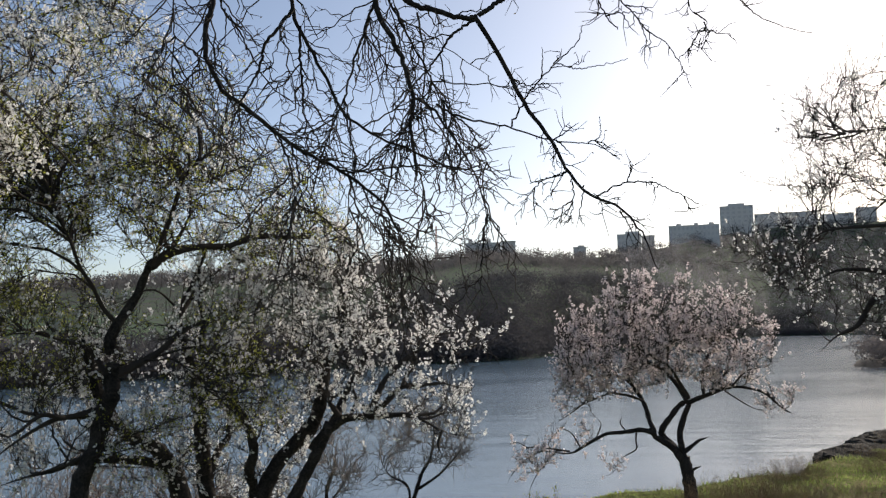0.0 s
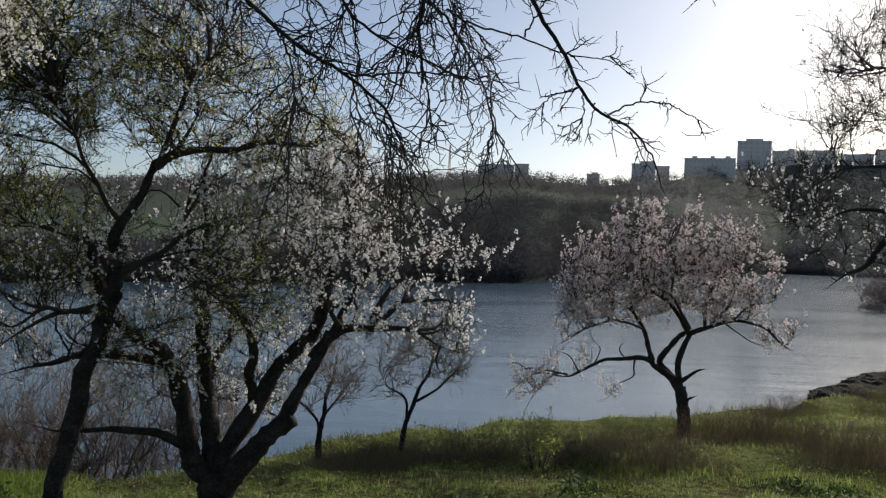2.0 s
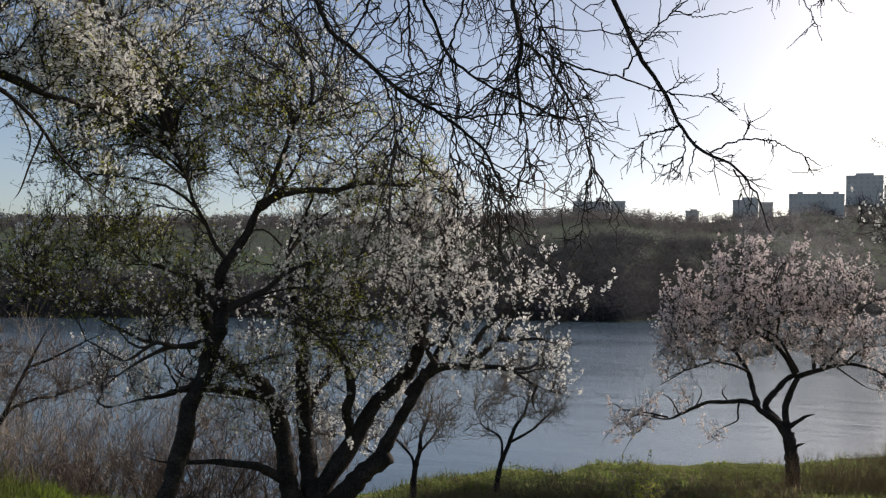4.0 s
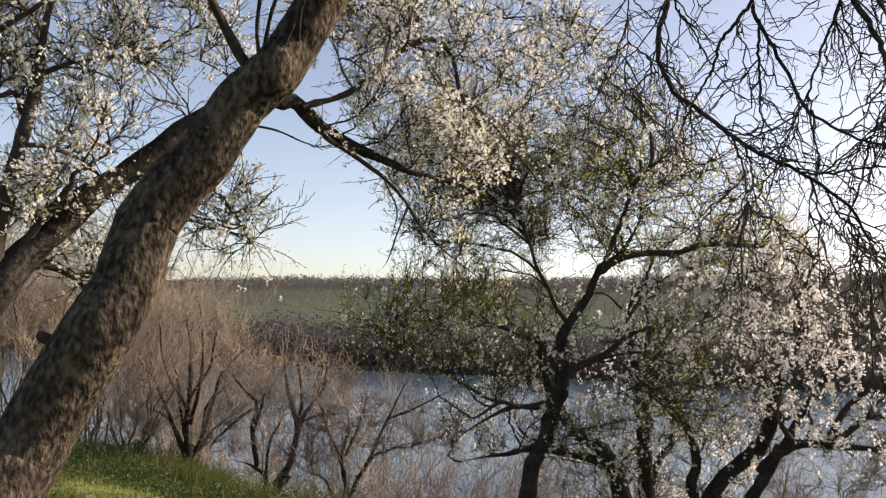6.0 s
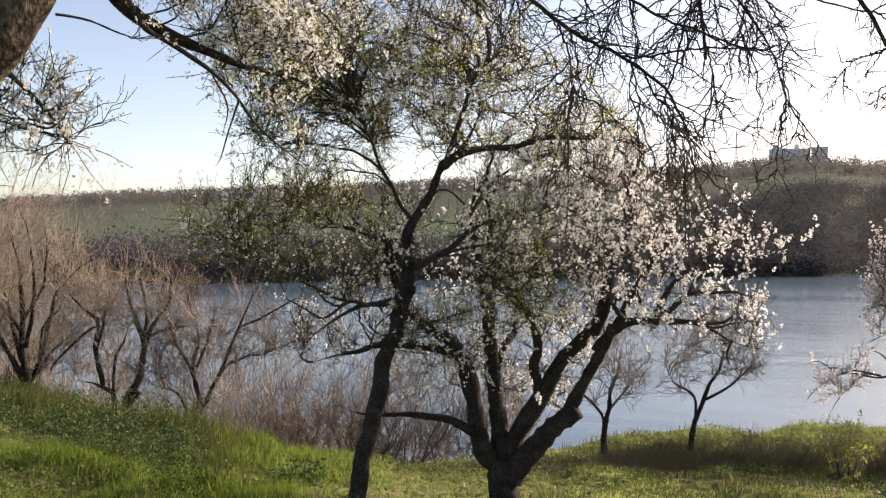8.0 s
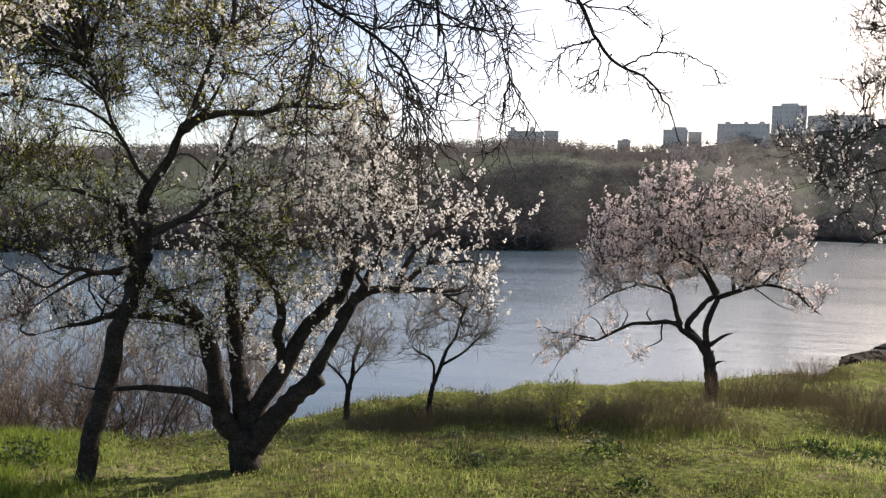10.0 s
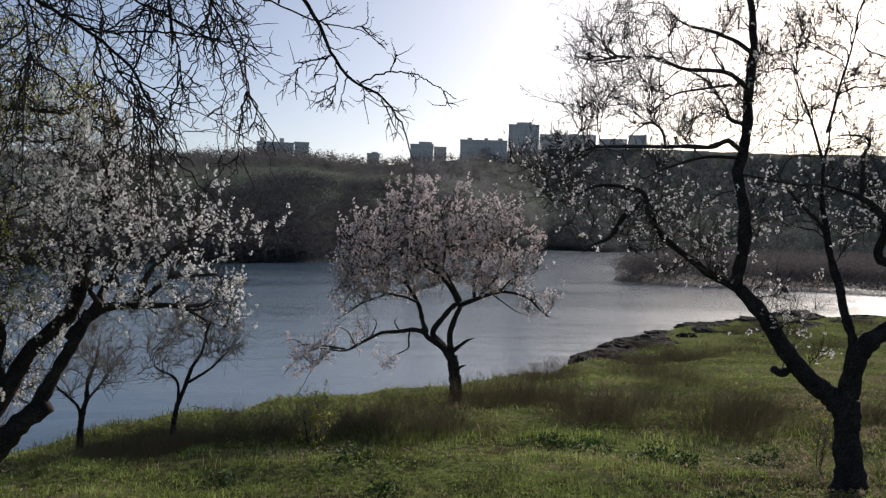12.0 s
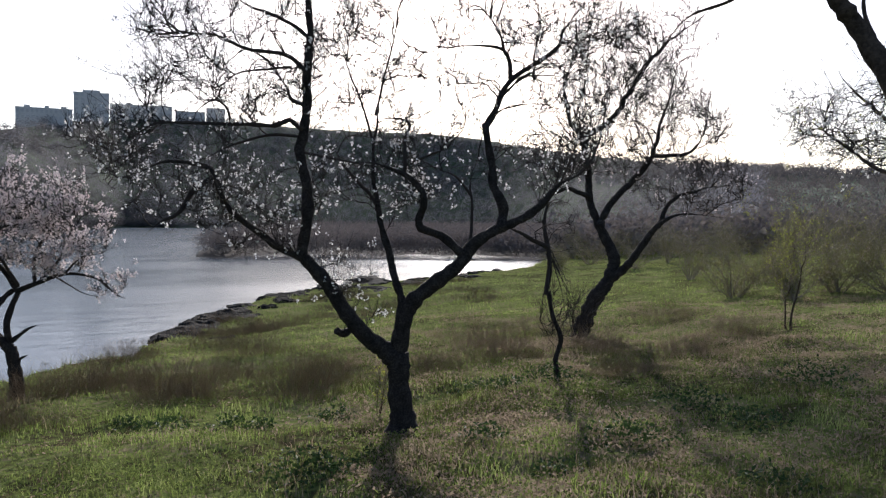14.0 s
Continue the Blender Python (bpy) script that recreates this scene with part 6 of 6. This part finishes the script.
for i, (a, r, h, st, sp, tw) in enumerate(((50.5, 15.0, 3.6, 8, 0.3, 2200), (47.8, 18.5, 4.0, 8, 0.35, 2200), (43.0, 18.0, 3.2, 8, 0.4, 2000), (37.5, 17.0, 2.7, 8, 0.5, 1600), (31.0, 14.0, 2.0, 7, 0.5, 1000), (54.5, 16.0, 4.0, 8, 0.3, 2200),
                                           (26.5, 12.5, 2.3, 8, 0.5, 1200), (22.0, 11.5, 2.2, 8, 0.5, 1200), (17.0, 12.0, 2.0, 7, 0.5, 1000), (33.5, 14.0, 2.4, 8, 0.55, 1400), (29.5, 15.0, 2.6, 8, 0.55, 1400), (25.0, 15.5, 2.4, 8, 0.5, 1200), (52.5, 12.8, 1.6, 9, 0.5, 1200), (48.5, 12.8, 1.5, 9, 0.5, 1200), (44.5, 15.5, 2.2, 9, 0.5, 1400),
                                           (40.5, 15.0, 1.9, 9, 0.6, 1300), (35.0, 14.5, 1.8, 9, 0.6, 1200), (57.5, 14.0, 2.5, 9, 0.4, 1500), (29.0, 11.0, 1.1, 9, 0.6, 900), (24.0, 10.2, 1.0, 9, 0.6, 800), (33.0, 11.6, 1.0, 9, 0.6, 900))):
    shrub("bare_shrub", a, r, h, st, sp, tw, 40 + i, "tall brown leafless shrub on the river bank" if h > 2.5 else "low brown leafless shrub below the bank's edge", TWIG_BROWN if a > 31 else TWIG_UMBER, SHRUB, 0.018, 0.0026, crook=0.06, forks=9)
for i, (a, r, h) in enumerate(((37.5, 13.2, 2.9), (33.0, 12.8, 3.0), (29.0, 12.8, 3.0), (25.5, 12.6, 2.6), (21.5, 12.8, 2.4), (18.0, 11.4, 1.8), (13.5, 11.6, 1.6), (41.5, 14.2, 3.0), (45.5, 14.6, 3.2), (48.5, 15.4, 3.6), (52.0, 16.0, 3.8), (27.0, 14.4, 2.6), (55.0, 15.4, 3.4))):
    shrub("bare_shrub", a, r, h, 11, 0.5, 1000, 140 + i, "fine hazy leafless shrub of thin brown shoots below the bank", TWIG_BROWN, SHRUB, 0.009, 0.002, crook=0.05, forks=10)
shrub("young_shrub", -6.6, 8.9, 0.5, 9, 0.6, 300, 63, "small shrub with yellow-green leaves in the meadow", TWIG_BROWN, "", 0.007, 0.0018, "shrub", 0, 1100)
shrub("young_shrub", -38.5, 9.0, 0.6, 4, 0.4, 90, 64, "small leafing shoot beside the forked tree", TWIG_BROWN, "", 0.006, 0.0018, "shrub", 0, 200)


def brush(a, r, wide, high, count, seed, thick=1.0):
    """A low soft mound of fine dry stalks."""
    global rng
    rng = np.random.default_rng(seed)
    x, y = place(a, r)
    thing = tagged(new("dry_brush"), "low soft mound of brown dry brush in the grass", "brush", "dry brush")
    thing.matrix_world = pose(float(x), float(y), float(land(x, y)) - 0.06, 0, 0, a)
    root = rng.normal(0, 0.33, (count, 2)) * [wide, wide * 0.6]
    rise = high * np.exp(-(root[:, 0] ** 2) / (0.6 * wide**2)) * rng.uniform(0.45, 1.1, count)
    lean = rng.normal(0, 0.35, (count, 2)) + root / wide * 0.5
    s = np.linspace(0, 1, 5)[None, :, None]
    P = np.concatenate([root, np.zeros((count, 1))], 1)[:, None] + s * np.stack([lean[:, 0] * rise, lean[:, 1] * rise, rise], -1)[:, None] + wander(count, 5, 0.012)
    Q = sprout(P, count * 2, (0.05, 0.18), (25, 60), 0.2, 3, 0.2, 0.3)
    bake("stalk_mass", [tubes(P, taper(np.full(count, 0.0011 * thick), 0.0006, 5), 3), tubes(Q, taper(np.full(len(Q), 0.0009 * thick), 0.0005, 3), 3)], WITHERED, thing, kind="stuff")
    return thing


for i, (a, r, w, h) in enumerate(((-19.8, 12.8, 1.1, 0.5), (-17.2, 12.0, 1.0, 0.4), (-24.5, 11.2, 1.0, 0.55), (-33.2, 10.4, 0.8, 0.6), (-35.0, 11.6, 0.9, 0.5), (-45.0, 15, 1.3, 0.5), (-49.0, 17, 1.5, 0.5), (-27.0, 20, 1.4, 0.5), (-22, 16.5, 1.0, 0.4),
                                  (-12.5, 10.8, 1.1, 0.35), (-30.0, 15.5, 1.2, 0.45), (-47.0, 12.5, 1.0, 0.4), (-53.0, 13.5, 1.2, 0.4), (-57.5, 19.0, 1.6, 0.5), (-62.0, 15.5, 1.2, 0.4), (-15.0, 9.4, 0.8, 0.25), (-3.0, 9.8, 1.2, 0.3), (4.0, 9.0, 1.0, 0.3), (0.5, 9.4, 1.2, 0.32), (-7.0, 9.9, 1.2, 0.32), (7.5, 8.6, 0.9, 0.28), (-10.0, 9.6, 1.0, 0.3), (-26.0, 10.6, 0.8, 0.4), (-21.5, 12.2, 1.0, 0.42), (-28.5, 12.6, 0.9, 0.35), (-42.5, 12.0, 1.1, 0.35), (-55.5, 11.0, 1.0, 0.3), (-59.5, 13.0, 1.2, 0.35))):
    brush(a, r, w * 1.05, h * 1.1, 420, 80 + i)
# broader mounds of dry growth towards the bank's corner
pick = random.Random(21)
for i in range(16):
    a = -26.5 - 19 * (i + pick.random()) / 16
    brush(a, float(np.interp(a, EDGE_AZ, EDGE_R)) * pick.uniform(0.6, 0.95), pick.uniform(1.4, 2.4), pick.uniform(0.25, 0.42), 420, 300 + i, 2.2)
shrub("young_tree", -64.6, 16.3, 2.3, 2, 0.12, 420, 65, "young tree with thin yellow-green leaves in the meadow", TWIG_BROWN, "", 0.02, 0.003, "tree", 0, 2600)
shrub("bare_shrub", -51.2, 15.2, 0.9, 7, 0.6, 420, 66, "low tangled bare shrub beside the leaning tree", TWIG_DARK, "", 0.009, 0.002, crook=0.05)
# leafing shrubs far along the meadow
for i, (a, r, h) in enumerate(((-64.5, 25, 1.3), (-67.0, 27, 1.6), (-70.0, 26, 1.5), (-62.5, 36, 2.6), (-58, 46, 2.6), (-54.5, 58, 2.6), (-64, 48, 3.2), (-51.5, 64, 2.4), (-72, 32, 3.0), (-60, 60, 3.2), (-56.5, 66, 3.0), (-66.5, 62, 3.4), (-69, 44, 3.2), (-61, 27, 1.5), (-49.5, 57, 1.8))):
    rng = np.random.default_rng(100 + i)
    x, y = place(a, r)
    thing = tagged(new("willow_shrub"), "hazy yellow-green shrub coming into leaf in the meadow", "shrub", "meadow shrubs")
    thing.matrix_world = pose(float(x), float(y), float(land(x, y)) - 0.1)
    lean = rng.normal(0, 0.4 * h, (9, 2))
    top_ = h * rng.uniform(0.5, 0.95, 9)
    s = np.linspace(0, 1, 8)[None, :, None]
    P = s * np.concatenate([lean, top_[:, None]], 1)[:, None] + wander(9, 8, 0.05)
    for p in P:
        bake("stem", [tubes(p[None], np.linspace(0.025, 0.006, 8)[None], 6)], TWIG_BROWN, thing)
    Q = sprout(P, 240, (0.2 * h, 0.45 * h), (30, 85), 0.1, 5)
    bake("twig_spray", [tubes(Q, taper(np.full(len(Q), 0.005), 0.002, 5), 3)], TWIG_BROWN, thing, kind="stuff")
    bake("foliage", [strew(LEAF, along(Q, 6500, 0.08 * h), rng.uniform(0.6, 1.3, 6500) * 0.036)], SCRUB_GREEN, thing, "yellow-green leaves", False, kind="stuff")


# ---- weeds and grass ----
def weed(a, r, size, seed):
    global rng
    rng = np.random.default_rng(seed)
    x, y = place(a, r)
    thing = tagged(new("weed_clump"), "dark green leafy weed clump in the grass", "weed", "weed clumps")
    thing.matrix_world = pose(float(x), float(y), float(land(x, y)) - 0.01)
    n_ = int(200 * size / 0.25)
    at = rng.normal(0, 1, (n_, 3)) * [size * 0.5, size * 0.5, 0.02]
    at[:, 2] = np.abs(at[:, 2]) + rng.uniform(0, 0.6 * size, n_) * np.exp(-(at[:, 0] ** 2 + at[:, 1] ** 2) / size**2)
    bake("foliage", [strew(LEAF, at, rng.uniform(0.022, 0.052, n_))], WEED, thing, smooth=False, kind="stuff")
    return thing


for i, (a, r, s) in enumerate(((-25.0, 8.6, 0.28), (-22.3, 8.9, 0.2), (-9.2, 7.6, 0.22), (-1.0, 7.1, 0.18), (-11.5, 6.4, 0.16), (-34.5, 6.2, 0.4), (-36.0, 6.0, 0.3), (-46.5, 6.9, 0.28), (-38.8, 6.7, 0.15), (-45.0, 9.9, 0.35),
                               (-47.5, 9.6, 0.3), (-50.5, 9.9, 0.4), (-60, 8.6, 0.4), (-63.5, 8.0, 0.35), (-67, 9.8, 0.5), (-36, 8.9, 0.3), (-31, 8.4, 0.2), (-56, 7.0, 0.35), (-29.0, 8.5, 0.2), (-66, 5.9, 0.3), (-52, 6.1, 0.2), (28, 7.0, 0.3), (36, 8.2, 0.4), (43, 9.2, 0.5), (47, 10.5, 0.5))):
    weed(a, r, s, 200 + i)


def blades(name, count, a_range, r_range, high, wide, seed, label, mat=None, power=1.0, clump=0.8, tuft=False, phase=4.0, edge=0.0):
    """Blades of grass, thicker in clumps, as one object."""
    global rng
    rng = np.random.default_rng(seed)
    a = rng.uniform(min(a_range), max(a_range), count * 4)
    r = r_range[0] + (r_range[1] - r_range[0]) * rng.uniform(0, 1, count * 4) ** power
    x, y = place(a, r)
    thick = np.clip(fold(x, y, 1.3, phase) * 1.6, 0, 1) if tuft else 0.5 + 0.5 * fold(x, y, 0.5, phase)
    ok = (rng.uniform(0, 1, count * 4) < 1 - clump + clump * thick) & (r < np.interp(a, EDGE_AZ, EDGE_R) + (0.6 if edge else 1.5))
    if tuft or max(a_range) - min(a_range) < 100:
        ok &= rng.uniform(0, 1, count * 4) < np.clip((a - min(a_range)) / 8, 0, 1) * np.clip((max(a_range) - a) / 8, 0, 1)
    if edge:
        ok &= r > np.interp(a, EDGE_AZ, EDGE_R) - edge
    x, y = x[ok][:count], y[ok][:count]
    n_ = len(x)
    root = np.stack([x, y, land(x, y) - 0.01], -1)
    tall = 0.62 + 0.35 * fold(x, y, 1.6, 1) + 0.55 * fold(x, y, 0.62, 1.0)
    h = rng.uniform(*high, n_) * np.clip(tall, 0.35, 1.4)
    ang = rng.uniform(0, 6.28, n_)
    side = np.stack([np.cos(ang), np.sin(ang), 0 * ang], -1)
    bend = rng.normal(0, 0.35, (n_, 2))
    w = rng.uniform(*wide, n_)[:, None]
    tip = root + np.stack([bend[:, 0] * h, bend[:, 1] * h, h], -1)
    mid = root + np.stack([bend[:, 0] * h * 0.25, bend[:, 1] * h * 0.25, h * 0.6], -1)
    V = np.stack([root - side * w, root + side * w, mid + side * w * 0.7, mid - side * w * 0.7, tip], 1)
    F = ((np.arange(n_) * 5)[:, None, None] + np.array([[0, 1, 2], [0, 2, 3], [3, 2, 4]])).reshape(-1, 3)
    ob = bake(name, [(V.reshape(-1, 3), F)], mat or GRASS, smooth=False)
    return tagged(ob, label, "grass", kind="stuff")


blades("grass", 85000, (58, -76), (3.2, 9.5), (0.03, 0.10), (0.002, 0.005), 300, "uneven yellow-green spring grass on the meadow", power=0.7)
blades("grass", 70000, (58, -76), (9, 26), (0.03, 0.09), (0.004, 0.010), 301, "tufted spring grass towards the bank's edge", power=0.8)
blades("grass", 36000, (-20, -76), (25, 80), (0.06, 0.16), (0.008, 0.018), 302, "far meadow grass thinning towards the shrubs", power=0.8)
blades("grass", 45000, (180, -180), (0.3, 9), (0.03, 0.09), (0.003, 0.006), 315, "short spring grass all round the standing place", power=0.6)
blades("grass_tufts", 16000, (40, -70), (6, 30), (0.06, 0.17), (0.002, 0.005), 303, "long uneven grass tufts over the meadow", power=0.8, clump=1.0, tuft=True)
blades("withered_stalks", 9000, (-34, -76), (4, 20), (0.05, 0.16), (0.0015, 0.004), 317, "brown withered stalks over the open meadow", WITHERED, power=0.8, clump=0.7, phase=3.0)
blades("withered_stalks", 12000, (10, -76), (5, 24), (0.05, 0.17), (0.0015, 0.004), 313, "brown withered stalks in patches of the meadow", WITHERED, power=0.8, clump=1.0, tuft=True, phase=5.1)
blades("dry_grass", 6000, (20, -76), (6, 34), (0.06, 0.18), (0.0015, 0.004), 304, "brown dry grass left between the green", STRAW, power=0.8, clump=1.0, tuft=True, phase=2.2)


def nettles(count, seed):
    """A dark green belt of tall leafy weeds along the bank's edge."""
    global rng
    rng = np.random.default_rng(seed)
    a = 34 + 24 * rng.uniform(0, 1, count) ** 0.8
    r = np.interp(a, EDGE_AZ, EDGE_R) + rng.uniform(-3.2, 0.5, count)
    x, y = place(a, r)
    lump = np.clip(0.6 + 0.7 * fold(x, y, 0.8, 0.4), 0.15, 1.3)
    at = np.stack([x, y, land(x, y) + rng.uniform(0.0, 0.42, count) * lump], -1)
    ob = bake("nettle_belt", [strew(LEAF, at, rng.uniform(0.012, 0.032, count))], WEED, smooth=False)
    return tagged(ob, "dark green leafy weeds along the bank's edge", "weeds", kind="stuff")


nettles(26000, 306)
blades("dark_grass", 13000, (58, 29), (6.6, 13.8), (0.10, 0.32), (0.003, 0.007), 308, "dark long grass along the bank's edge", DARK_SHADE_GRASS, power=1.0, edge=2.2)
# Hollow's band: its shade is put into the blades' dark colour.
blades("dark_grass", 5000, (14, -18), (7.6, 11.5), (0.06, 0.17), (0.003, 0.006), 309, "long grass in the hollow of the meadow, darkened in colour for shade", DARK_SHADE_GRASS, power=1.0, clump=1.0, tuft=True, phase=0.7)
blades("dark_grass", 9000, (-30, -70), (6.0, 14.0), (0.05, 0.16), (0.003, 0.006), 310, "dark grass patches between the weeds", DARK_SHADE_GRASS, power=1.0, clump=1.0, tuft=True, phase=3.3)
blades("bright_grass", 42000, (58, 22), (3.6, 9.0), (0.05, 0.16), (0.002, 0.005), 307, "fresh yellow-green grass in front of the weeds", FRESH, power=0.8)


def clover(count, seed, r0, r1, leaf, mat, label, phase, a_range=(-76, 58)):
    """Low broad-leaved herbs that carpet the meadow in patches."""
    global rng
    rng = np.random.default_rng(seed)
    a, r = rng.uniform(*a_range, count * 4), r0 + (r1 - r0) * rng.uniform(0, 1, count * 4) ** 0.75
    x, y = place(a, r)
    ok = (rng.uniform(0, 1, count * 4) < np.clip(0.25 + 0.9 * fold(x, y, 0.9 + r0 / 20, phase), 0.03, 1)) & (r < np.interp(a, EDGE_AZ, EDGE_R) + 0.5)
    x, y = x[ok][:count], y[ok][:count]
    lump = np.clip(fold(x, y, 0.45, 3.0), 0, 1)
    at = np.stack([x, y, land(x, y) + rng.uniform(0.0, 0.05, len(x)) + 0.06 * lump], -1)
    ob = bake("ground_herbs", [strew(LEAF, at, rng.uniform(*leaf, len(x)))], mat, smooth=False)
    return tagged(ob, label, "herbs", kind="stuff")


clover(90000, 305, 3.2, 14.2, (0.012, 0.034), HERB, "low green and yellowish herbs carpeting the meadow", 1.1)
clover(60000, 311, 9.0, 40.0, (0.018, 0.045), HERB, "low herbs covering the farther meadow", 1.1)
clover(22000, 312, 3.6, 22.0, (0.014, 0.036), WITHERED, "brownish pink withered weeds in loose patches", 3.7)
clover(60000, 314, 5.0, 26.0, (0.014, 0.036), WITHERED, "withered brown weeds over the open meadow", 0.2, (-76, -38))
clover(45000, 316, 4.0, 16.0, (0.014, 0.036), WITHERED, "withered reddish weeds between the grass", 2.0, (-76, -36))
